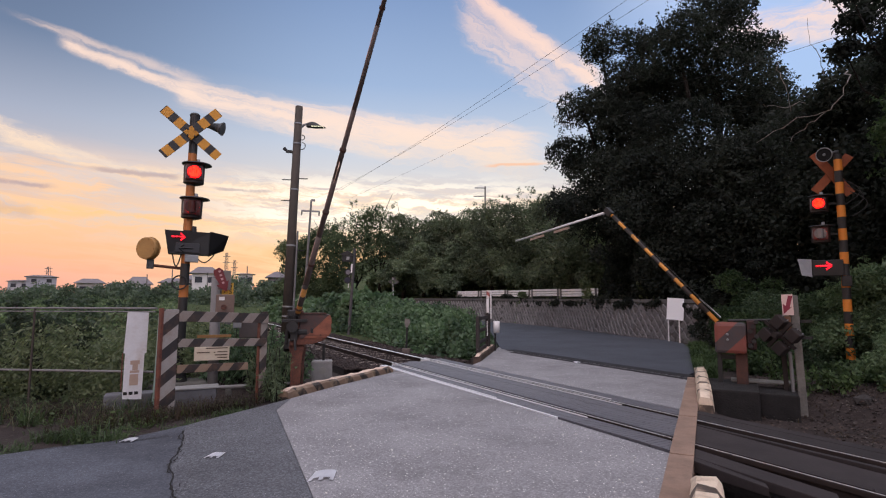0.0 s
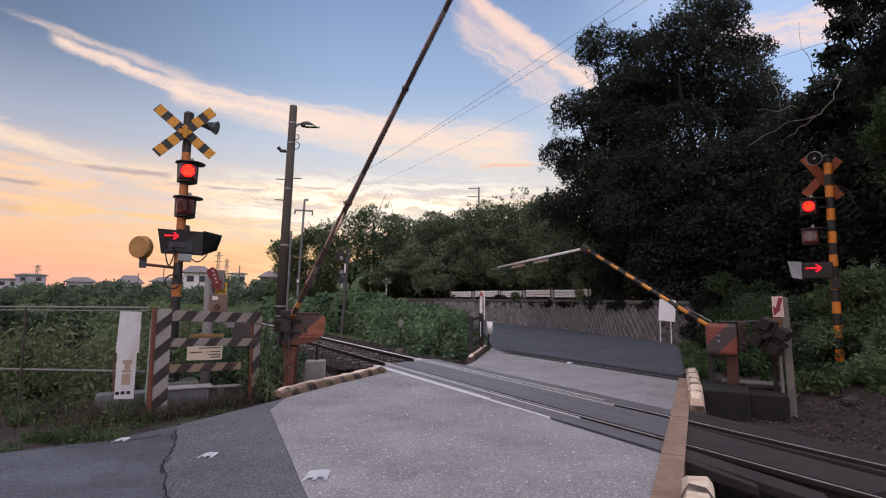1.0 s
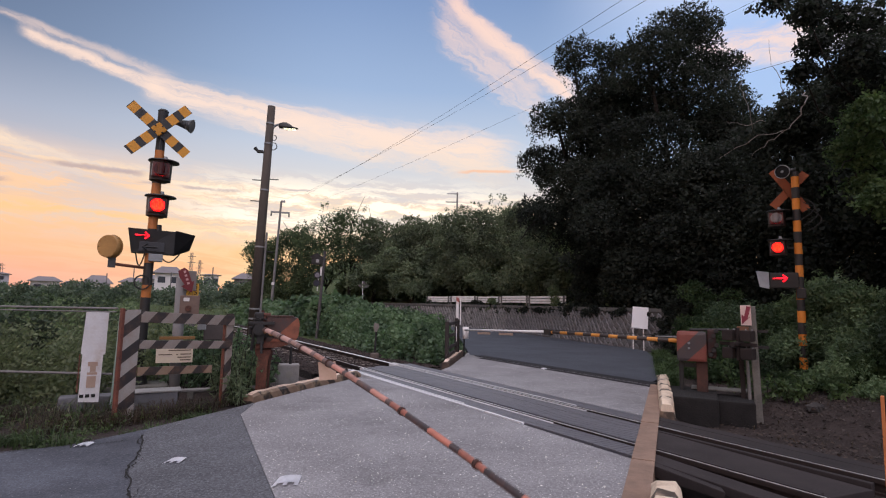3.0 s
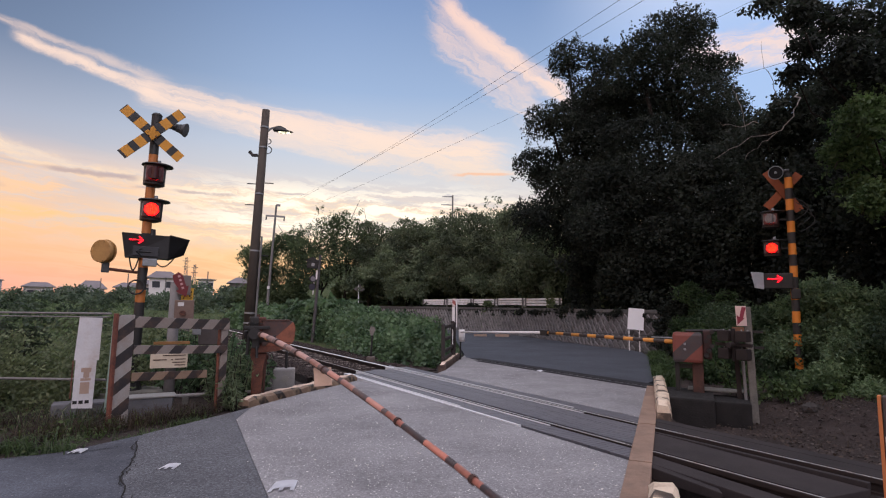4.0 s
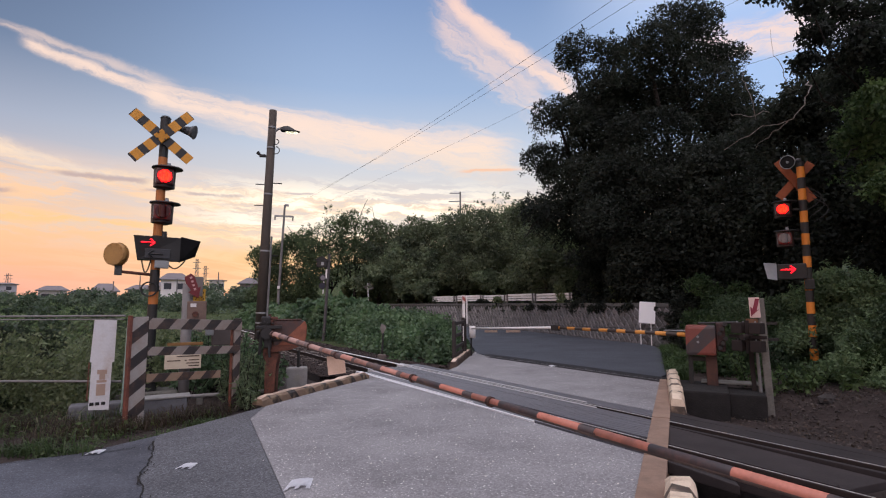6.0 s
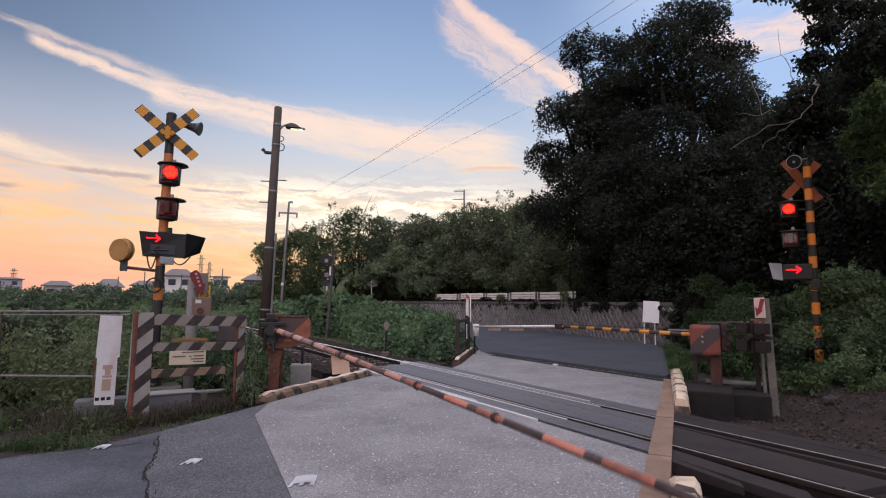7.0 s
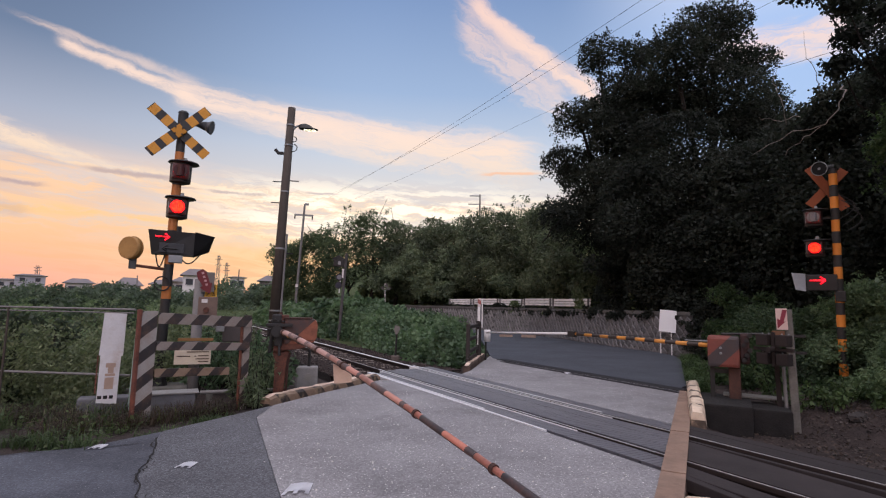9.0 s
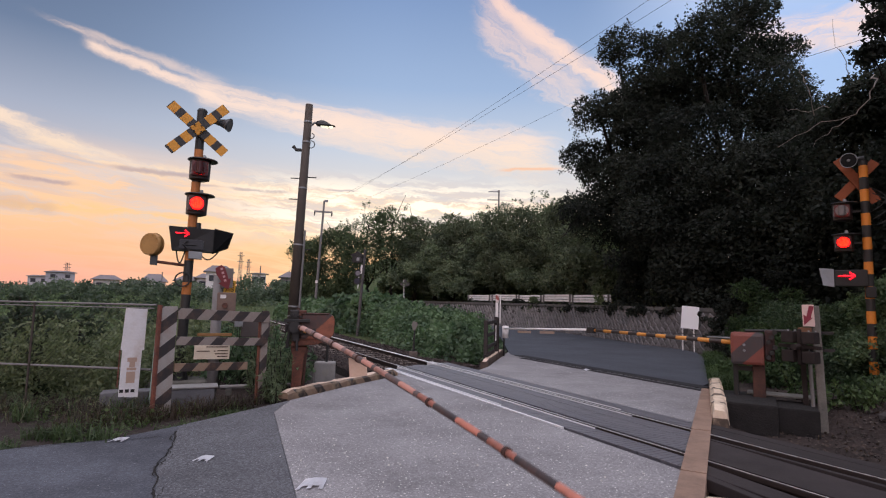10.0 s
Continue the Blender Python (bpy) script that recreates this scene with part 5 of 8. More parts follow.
def crossing_signal_right():
    t = thing("crossing_signal", pose(9.41, 12.34, -0.1, 0, 0, -37.2), "striped crossing signal post seen from behind with red lamps", "crossing signal", "crossing signals")
    g = 0.1
    part("post", tubed((0, 0, 0), (0, 0, 5.1 + g), 0.088, 0.085, 20), striped("post_bands_far", lin(214, 128, 44), BLACK, (0, 0, 1), 0.555, 0.5, 0.35, wear=0.1), t)
    back = material("orange_sheet_back", lin(150, 76, 36), lin(104, 52, 28), rough=0.6, vary=0.5)
    for ang, half in ((-58.0, 0.64), (48.0, 0.54)):
        part("crossbuck_blade", boxed((-half, -0.012, -0.10), (half, 0.012, 0.10), None, 0.006), back, t, "orange back of a crossbuck blade", at=pose(-0.13, 0.13 + (0.03 if ang > 0 else 0), 4.68 + g, 0, -ang, 0))
    bm = B()
    a, b = Vector((-0.16, 0.0, 5.15 + g)), Vector((-0.25, -0.36, 5.06 + g))
    tube(bm, Vector((0.03, 0.02, 5.17 + g)), a, 0.045, 0.045, 14)
    tube(bm, a + Vector((0.02, 0.08, 0.02)), a.lerp(b, 0.35), 0.07, 0.08, 18)
    tube(bm, a.lerp(b, 0.35), a.lerp(b, 0.75), 0.08, 0.13, 20)
    tube(bm, a.lerp(b, 0.75), b, 0.12, 0.165, 24)
    way = (b - a).normalized()
    part("horn", bm, material("grey_horn", lin(84, 84, 86)), t, "grey horn loudspeaker facing the road", smooth=True)
    # near-black disc on the closed cone stands for the shade inside the horn
    bm = B()
    tube(bm, b + way * 0.001, b + way * 0.006, 0.152, 0.152, 24)
    part("horn_mouth", bm, material("shaded_bore", lin(18, 18, 20), lin(12, 12, 12), rough=0.8), t)
    part("horn_core", tubed(b + way * 0.004, b + way * 0.02, 0.035, 0.02, 12), grey_metal, t)
    bm = B()
    e1 = way.orthogonal().normalized()
    e2 = way.cross(e1)
    rope(bm, [b + way * 0.008 + (e1 * math.cos(k * math.pi / 14) + e2 * math.sin(k * math.pi / 14)) * 0.16 for k in range(29)], 0.010)
    part("horn_rim", bm, grey_metal, t, "pale rim of the horn")
    lamps = []
    for z in (3.93, 3.20):
        lamps.append(lamp_unit(t, -0.42, -0.05, z + g, dull_lens))
        part("lamp_arm", boxed((-0.3, -0.02, z + g - 0.02), (0.0, 0.02, z + g + 0.02)), dark_metal, t)
    box_ = boxed((-0.62, -0.16, 2.2 + g), (-0.02, 0.14, 2.58 + g), None, 0.02)
    ind = part("direction_indicator", box_, dark_metal, t, "black arrow indicator box")
    bm = B()
    vs = [bm.verts.new(p) for p in ((-0.63, -0.16, 2.18 + g), (-0.83, -0.3, 2.22 + g), (-0.9, -0.3, 2.62 + g), (-0.63, -0.16, 2.6 + g))]
    bm.faces.new(vs)
    bmesh.ops.solidify(bm, geom=bm.faces[:], thickness=0.015)
    part("hood_wing", bm, material("grey_wing", lin(206, 208, 212), lin(170, 172, 178), rough=0.45), ind, "pale hood wing")
    bm = B()
    arrow_shape(bm, -0.40, 2.44 + g, 0.155, 1, -0.175)
    part("lit_arrow", bm, lit_arrow, ind, "lit red arrow")
    part("bracket", boxed((-0.08, -0.12, 1.95 + g), (0.12, 0.12, 2.2 + g), None, 0.02), dark_metal, t)
    for k in range(3):
        bm = B()
        pts = [Vector((0.08 + 0.06 * k + 0.3 * math.sin(math.pi * j / 10), 0.12, 4.5 + g - 0.5 * k * 0.3 - 0.6 * j / 10)) for j in range(11)]
        rope(bm, pts, 0.01)
        part("cable", bm, dark_metal, t, "loose black cable")
    return lamps


ARM_DIR = 27.0
ARM_PIVOT = Vector((-2.814, 9.971, 1.12))
ARM_LEN, ARM_N = 9.3, 8


def barrier_left():
    base = Vector((-2.62, 9.95, 0))
    t = thing("crossing_barrier", pose(base.x, base.y, -0.2), "rusty orange barrier machine with a long striped arm", "crossing barrier", "crossing barriers")
    rz = 13
    R = pose(0, 0, 0.2, 0, 0, rz)
    chev = striped("machine_stripes", lin(132, 76, 54), lin(64, 48, 46), (0.62, 0, -0.66), 1.3, 0.42, 0.46, wear=0.75, rust=lin(88, 50, 38))
    iron = material("dark_rusty_iron", lin(84, 54, 44), lin(40, 32, 32), rough=0.8, vary=0.9)

    def profile(name, pts, deep, mat, label):
        bm = B()
        plate(bm, pts, deep)
        bmesh.ops.bevel(bm, geom=bm.edges[:], offset=0.014, segments=2, affect="EDGES")
        return part(name, bm, mat, t, label, at=R)

    profile("cabinet", [(-0.08, 0.90), (0.36, 0.90), (0.44, 0.93), (0.49, 1.0), (0.50, 1.24), (0.47, 1.32), (0.40, 1.345), (-0.08, 1.345)], 0.36, chev, "rusted cabinet with dark and orange paint")
    profile("cabinet_tray", [(-0.26, 0.76), (0.18, 0.80), (0.36, 0.86), (0.42, 0.905), (-0.24, 0.93)], 0.31, rust, "orange tray under the cabinet")
    part("cabinet_lid", boxed((-0.1, -0.19, 1.347), (0.40, 0.19, 1.365), None, 0.008), iron, t, at=R)
    part("gear_housing", boxed((-0.24, -0.17, 0.94), (-0.084, 0.16, 1.36), None, 0.03), material("burnt_orange", lin(104, 60, 46), lin(46, 35, 33), rough=0.75, scale=6.0, vary=1.0), t, "burnt orange gear housing", at=R)
    part("housing_cap", boxed((-0.27, -0.14, 1.36), (-0.02, 0.14, 1.41), None, 0.015), rust, t, at=R)
    part("cap_bolt", tubed((-0.16, 0, 1.41), (-0.16, 0, 1.46), 0.03, 0.025, 10), iron, t, at=R)
    for x, z in ((-0.2, 1.0), (-0.12, 1.0), (-0.2, 1.3), (-0.12, 1.3), (0.02, 0.95), (0.3, 0.96)):
        part("flange_bolt", tubed((x, -0.168, z), (x, -0.196, z), 0.016, 0.014, 8), iron, t, at=R)
    part("hatch", boxed((0.12, -0.192, 1.0), (0.17, -0.181, 1.09), None, 0.004), dark_metal, t, at=R)
    part("hatch_seam", boxed((0.02, -0.184, 0.955), (0.43, -0.1805, 0.965)), iron, t, at=R)
    profile("pedestal", [(-0.27, 0.76), (0.03, 0.76), (0.0, 0.66), (-0.04, 0.56), (-0.05, -0.2), (-0.23, -0.2), (-0.21, 0.55), (-0.25, 0.68)], 0.2, rust, "rusty steel pedestal flared under the cabinet")
    profile("pedestal_web", [(-0.03, 0.7), (0.05, 0.74), (0.02, 0.5), (0.0, -0.2), (-0.035, -0.2)], 0.08, iron, "dark web of the pedestal")
    part("base_plate", boxed((-0.32, -0.2, -0.2), (0.08, 0.18, -0.03), None, 0.02), iron, t, at=R)
    bm = B()
    tube(bm, (-0.42, -0.03, 1.02), (-0.1, -0.03, 1.02), 0.07, 0.07, 14)
    box(bm, (-0.40, -0.14, 0.86), (-0.27, 0.1, 1.22), None, 0.02)
    box(bm, (-0.46, -0.1, 1.12), (-0.30, 0.04, 1.42), None, 0.02)
    box(bm, (-0.55, -0.16, 1.2), (-0.1, -0.11, 1.26), None, 0.01)
    tube(bm, (-0.36, -0.2, 1.12), (-0.36, 0.12, 1.12), 0.10, 0.10, 16)
    tube(bm, (-0.3, -0.16, 0.7), (-0.32, -0.1, 1.0), 0.025, 0.025, 8)
    tube(bm, (-0.48, -0.05, 0.74), (-0.44, -0.05, 1.2), 0.03, 0.03, 8)
    for k in range(5):
        tube(bm, (-0.26 - 0.05 * k, -0.175, 1.3 + 0.03 * (k % 2)), (-0.26 - 0.05 * k, -0.10, 1.3 + 0.03 * (k % 2)), 0.018, 0.018, 8)
    part("arm_bracket", bm, dark_metal, t, "dark clamp and counterweight gear of the arm", at=R @ pose(0.16, -0.1, 0))
    secs = []
    arm_m = striped("arm_stripes", lin(180, 112, 94), lin(54, 46, 48), (1, 0, 0), 0.72, 0.46, 0.0, wear=0.7, rust=lin(112, 78, 70))
    arm_b = striped("arm_faded_paint", lin(174, 138, 128), lin(112, 92, 88), (1, 0, 0), 0.72, 0.62, 0.2, wear=0.6, rust=lin(134, 102, 94))
    arm_w = striped("arm_worn_stripes", lin(178, 126, 112), lin(78, 65, 64), (1, 0, 0), 0.72, 0.5, 0.0, wear=0.6, rust=lin(146, 104, 90))
    # duller lower half: the shade under the arm is put into this colour
    arm_u = material("arm_shaded_underside", lin(112, 98, 92), lin(70, 60, 58), rough=0.8, vary=0.8)
    arm_y = striped("arm_root_stripes", lin(176, 124, 56), lin(40, 36, 36), (1, 0, 0), 0.46, 0.45, 0.1, wear=0.4)
    L = ARM_LEN / ARM_N
    swing = None
    for i in range(ARM_N):
        r0, r1 = (max(0.025, 0.055 - 0.0055 * k) for k in (i, i + 1))
        bm = B()
        tube(bm, (-0.012, 0, 0), (L + 0.012, 0, 0), r0, r1, 14)
        for f in bm.faces:
            f.material_index = 1 if f.calc_center_median().z < -0.25 * r0 and len(f.verts) == 4 else 0
        sec = part("arm_section", bm, [arm_b if i < 3 else arm_w if i < 5 else arm_m, arm_y if i < 1 else arm_u], t, "faded striped pipe of the arm", smooth=True)
        for cx in (0.5,) if i < 4 else ((0.2,) if i in (5, 6) else ()):
            part("collar", tubed((cx, 0, 0), (cx + 0.035, 0, 0), r0 + 0.009, r0 + 0.009, 12), iron, sec)
        if i == 3:
            bm = B()
            plate(bm, [(0.0, -0.06), (0.23, -0.03), (0.26, -0.25), (0.03, -0.29)], 0.012)
            swing = part("warning_plate", bm, material("tan_plate", lin(214, 184, 164), lin(184, 152, 132), rough=0.7), sec, "tan plate hung under the arm", at=pose(0.03, 0.0, 0, 0, 0, 0))
        if i == 0:
            bm = B()
            tube(bm, (-0.30, 0, 0), (0.10, 0, 0), 0.088, 0.082, 14)
            for x in (-0.22, -0.05, 0.08):
                box(bm, (x, -0.11, -0.10), (x + 0.035, 0.11, 0.10), None, 0.008)
                for y in (-0.095, 0.095):
                    tube(bm, (x - 0.03, y, 0.07), (x + 0.07, y, 0.07), 0.014, 0.014, 8)
                    tube(bm, (x - 0.03, y, -0.07), (x + 0.07, y, -0.07), 0.014, 0.014, 8)
            tube(bm, (-0.30, 0.06, 0.05), (-0.62, 0.06, 0.09), 0.024, 0.024, 8)
            tube(bm, (-0.30, -0.06, 0.05), (-0.58, -0.06, -0.06), 0.024, 0.024, 8)
            box(bm, (-0.66, -0.02, 0.0), (-0.52, 0.14, 0.2), None, 0.02)
            box(bm, (-0.60, -0.12, -0.16), (-0.5, 0.0, 0.0), None, 0.02)
            part("arm_clamp", bm, material("sooty_iron", lin(40, 35, 36), lin(20, 18, 19), rough=0.6, vary=0.7), sec, "sooty clamp plates and bolts at the arm's root")
        secs.append(sec)
    return t, secs, base, swing


AXLE = Vector((6.07, 9.61, 1.01))
R_PIVOT, R_YAW = Vector((5.36, 10.46, 1.0)), 31.0


def barrier_right():
    base = Vector((5.62, 10.28, 0))
    t = thing("crossing_barrier", pose(base.x, base.y, -0.45), "red and black barrier machine with a folding arm", "crossing barrier", "crossing barriers")
    R = pose(0, 0, 0.45, 0, 0, -29)
    chev = striped("machine_stripes_far", lin(120, 62, 52), lin(60, 54, 56), (0.62, 0, -0.62), 0.55, 0.6, 0.89, wear=0.35, rust=lin(84, 56, 48))
    part("cabinet", boxed((-0.34, -0.24, 0.62), (0.20, 0.26, 1.2), None, 0.06), chev, t, "red and dark grey striped cabinet", at=R)
    part("gear_housing", boxed((0.204, -0.2, 0.70), (0.36, 0.22, 1.26), None, 0.04), material("maroon_paint", lin(66, 42, 40), lin(36, 28, 28), rough=0.7, vary=0.8), t, "dull dark red gear housing", at=R)
    for k in range(6):
        part("gear_fitting", tubed((0.26 + 0.05 * (k % 3), -0.21, 0.78 + 0.09 * k), (0.26 + 0.05 * (k % 3), -0.29, 0.78 + 0.09 * k), 0.05 - 0.004 * k, 0.04, 10), dark_metal, t, at=R)
    part("top_pipe", tubed((-0.1, 0, 1.23), (0.6, 0, 1.26), 0.025), dark_metal, t, at=R)
    for k in range(2):
        part("lock_stud", tubed((-0.12, -0.247, 0.88 + 0.1 * k), (-0.12, -0.26, 0.88 + 0.1 * k), 0.025, 0.02, 10), grey_metal, t, at=R)
    part("pedestal", boxed((0.0, -0.12, 0.02), (0.2, 0.12, 0.64), None, 0.02), material("dark_rusty_iron", lin(96, 58, 44)), t, "dark rusty pedestal", at=R)
    part("leg", boxed((-0.31, -0.06, 0.02), (-0.23, 0.06, 0.63), None, 0.008), dark_metal, t, at=R)
    part("leg_brace", boxed((-0.3, -0.04, 0.5), (0.1, 0.04, 0.58)), dark_metal, t, at=R)
    part("concrete_base", boxed((-0.62, -1.0, -0.60), (0.35, 0.45, 0.05), None, 0.03), dark_concrete, t, "dark mossy concrete base", at=R)
    part("base_step", boxed((0.354, -0.62, -0.60), (0.95, 0.3, -0.02), None, 0.03), dark_concrete, t, at=R)
    part("base_coping", boxed((-0.1, 0.05, 0.062), (0.9, 0.5, 0.09), None, 0.01), old_concrete, t, at=R)
    inner_m = striped("folding_arm_stripes", lin(206, 138, 58), lin(46, 37, 34), (1, 0, 0), 0.50, 0.5, 0.1, wear=0.35)
    inner = part("inner_arm", tubed((-0.1, 0, 0), (3.62, 0, 0), 0.043, 0.036, 14), inner_m, t, "yellow and black inner arm", smooth=True)
    part("root_rod", tubed((0.0, -0.09, 0.07), (0.55, -0.05, 0.06), 0.02, 0.014, 8), grey_metal, inner)
    part("elbow", boxed((3.5, -0.06, -0.08), (3.74, 0.06, 0.07), None, 0.02), dark_metal, inner, "dark iron elbow joint")
    outer = part("outer_arm", tubed((0, 0, 0), (3.62, 0, 0), 0.032, 0.026, 12), material("dulled_white", lin(226, 224, 224), lin(186, 182, 180), rough=0.6, vary=0.5), t, "white outer arm", smooth=True)
    for x in (1.35, 2.35):
        part("reflector_plate", boxed((x, -0.008, -0.125), (x + 0.6, 0.008, -0.055), None, 0.004), material("pale_plate", lin(172, 150, 134), lin(116, 98, 88)), outer)
    part("stay_wire", tubed((0, 0, 0.1), (3.5, 0, 0.05), 0.006, 0.006, 6), dark_metal, inner)
    brown = material("dark_brown_box", lin(46, 36, 34), lin(28, 24, 24), rough=0.8)
    bm = B()
    box(bm, (-0.34, -0.02, -0.03), (0.34, 0.02, 0.03), None, 0.006)
    box(bm, (-0.03, -0.02, -0.3), (0.03, 0.02, 0.3), None, 0.006)
    tube(bm, (0, -0.16, 0), (0, 0.2, 0), 0.05, 0.05, 12)
    turn = part("counter_lever", bm, brown, t, "dark steel lever on the machine's axle")
    for x in (-0.29, 0.04):
        for z in (-0.29, 0.04):
            block = part("counterweight", boxed((x + 0.02, -0.11, z + 0.02), (x + 0.22, 0.09, z + 0.22), None, 0.018), brown, turn, "dark iron counterweight")
            for k in (0.06, 0.17):
                part("weight_bolt", tubed((x + k, -0.06, z + 0.22), (x + k, -0.06, z + 0.245), 0.014, 0.012, 8), grey_metal, block)
    return t, inner, outer, base, turn


def box_fence(name, p, q, top, label):
    """The striped guard fence: two posts and three rails."""
    p, q = Vector(p), Vector(q)
    ln, hd = (q - p).xy.length, heading(p, q)
    t = thing(name, pose(p.x, p.y, -0.12, 0, 0, hd), label, "guard fence")
    g = 0.12
    post_m = striped("fence_post_stripes", lin(150, 144, 140), lin(42, 38, 40), (0.6, 0.0, -0.75), 0.275, 0.52, 0.3, wear=0.35, rust=lin(126, 90, 70))
    part("post", boxed((-0.02, -0.02, 0), (0.20, 0.02, top + g), None, 0.006), post_m, t, "white and black striped flat post")
    part("post_edge", boxed((-0.06, -0.04, 0), (-0.022, 0.05, top + g + 0.02), None, 0.006), material("rust_red_paint", lin(118, 68, 54), lin(64, 42, 38), rough=0.75, scale=4.0, vary=1.0), t, "rusty orange angle post")
    part("post", boxed((ln - 0.12, -0.02, 0.0), (ln, 0.02, top - 0.06 + g), None, 0.006), fence_stripe, t)
    part("post_edge", boxed((ln - 0.155, 0.0, 0), (ln - 0.122, 0.04, top - 0.2 + g), None, 0.006), rust, t)
    for z0, h, x1, rail_m in ((top - 0.17, 0.16, ln, fence_stripe), (top - 0.55, 0.125, ln - 0.02, fence_stripe), (top - 0.93, 0.12, ln - 0.35, brown_stripe)):
        dz = -0.085
        bm = B()
        vs = box(bm, (0.202, -0.045, z0 + g), (x1, -0.022, z0 + h + g), None, 0.004)
        for v in vs:
            v.co.z += dz * v.co.x / ln
        part("rail", bm, rail_m, t, "striped flat rail")
    return t


# worn top face, made paler than the sides to hold the skylight on it
kerb_top = material("worn_lit_kerb_top", lin(226, 202, 184), lin(168, 142, 126), rough=0.85, scale=6.0, fine=50, vary=0.9, bump=0.5, grime=(lin(96, 80, 68), 0.6))


def kerb(p, q, wid, hgt, label, side=None, crown=None, chip=0.012):
    """A chipped, round-shouldered striped kerb stone from p to q."""
    p, q = Vector(p), Vector(q)
    ln = (q - p).length
    bm = B()
    prof = [(0, 0), (wid, 0), (wid * 0.94, hgt * 0.72), (wid * 0.78, hgt), (wid * 0.22, hgt), (wid * 0.06, hgt * 0.72)]
    n = max(6, int(ln / 0.14))
    rings = []
    for i in range(n + 1):
        x = ln * i / n + random.uniform(-0.03, 0.03)
        k = 0.72 if i in (0, n) else 1.0
        rings.append([bm.verts.new((x, y + random.uniform(-chip, chip) * 0.7, -0.12 if z == 0 else z * k + random.uniform(-1.6, 0.6) * chip)) for y, z in prof])
    m = len(prof)
    for a, b in zip(rings, rings[1:]):
        for i in range(m):
            j = (i + 1) % m
            f = bm.faces.new((a[i], a[j], b[j], b[i]))
            f.material_index = 1 if i == 3 or (crown and i in (2, 4)) else 0
    bm.faces.new(rings[0][::-1])
    bm.faces.new(rings[-1])
    hd = math.degrees(math.atan2(q.y - p.y, q.x - p.x))
    ob = part("striped_kerb", bm, [side or kerb_m, crown or kerb_top], at=pose(p.x, p.y, 0, 0, 0, hd))
    return tagged(ob, label, "kerb", "striped kerbs")


LAMPS_L = crossing_signal_left()
LAMPS_R = crossing_signal_right()
BAR_L = barrier_left()
BAR_R = barrier_right()
box_fence("striped_fence", (-4.10, 7.76, 0), (-3.02, 9.05, 0), 1.47, "white and black striped guard fence with rusty posts")
kerb((-2.58, 8.92, 0), (-1.13, 12.08, 0), 0.23, 0.125, "long dulled cream and black striped kerb beside the barrier")
kerb((0.98, 14.1, 0), (1.72, 17.6, 0), 0.2, 0.15, "worn kerb with a pinkish top at the far side of the track", material("brown_kerb_side", lin(92, 76, 68), lin(52, 44, 41), rough=0.9, scale=5.0, vary=0.9, bump=0.5))
kerb((3.95, 8.38, 0), (5.55, 11.85, 0), -0.24, 0.2, "chipped cream and black kerb beside the far barrier", pale_kerb, pale_kerb, 0.022)
kerb((2.36, 4.58, 0), (1.31, 2.41, 0), -0.27, 0.2, "pale chipped kerb end near the road", pale_kerb, pale_kerb, 0.018)


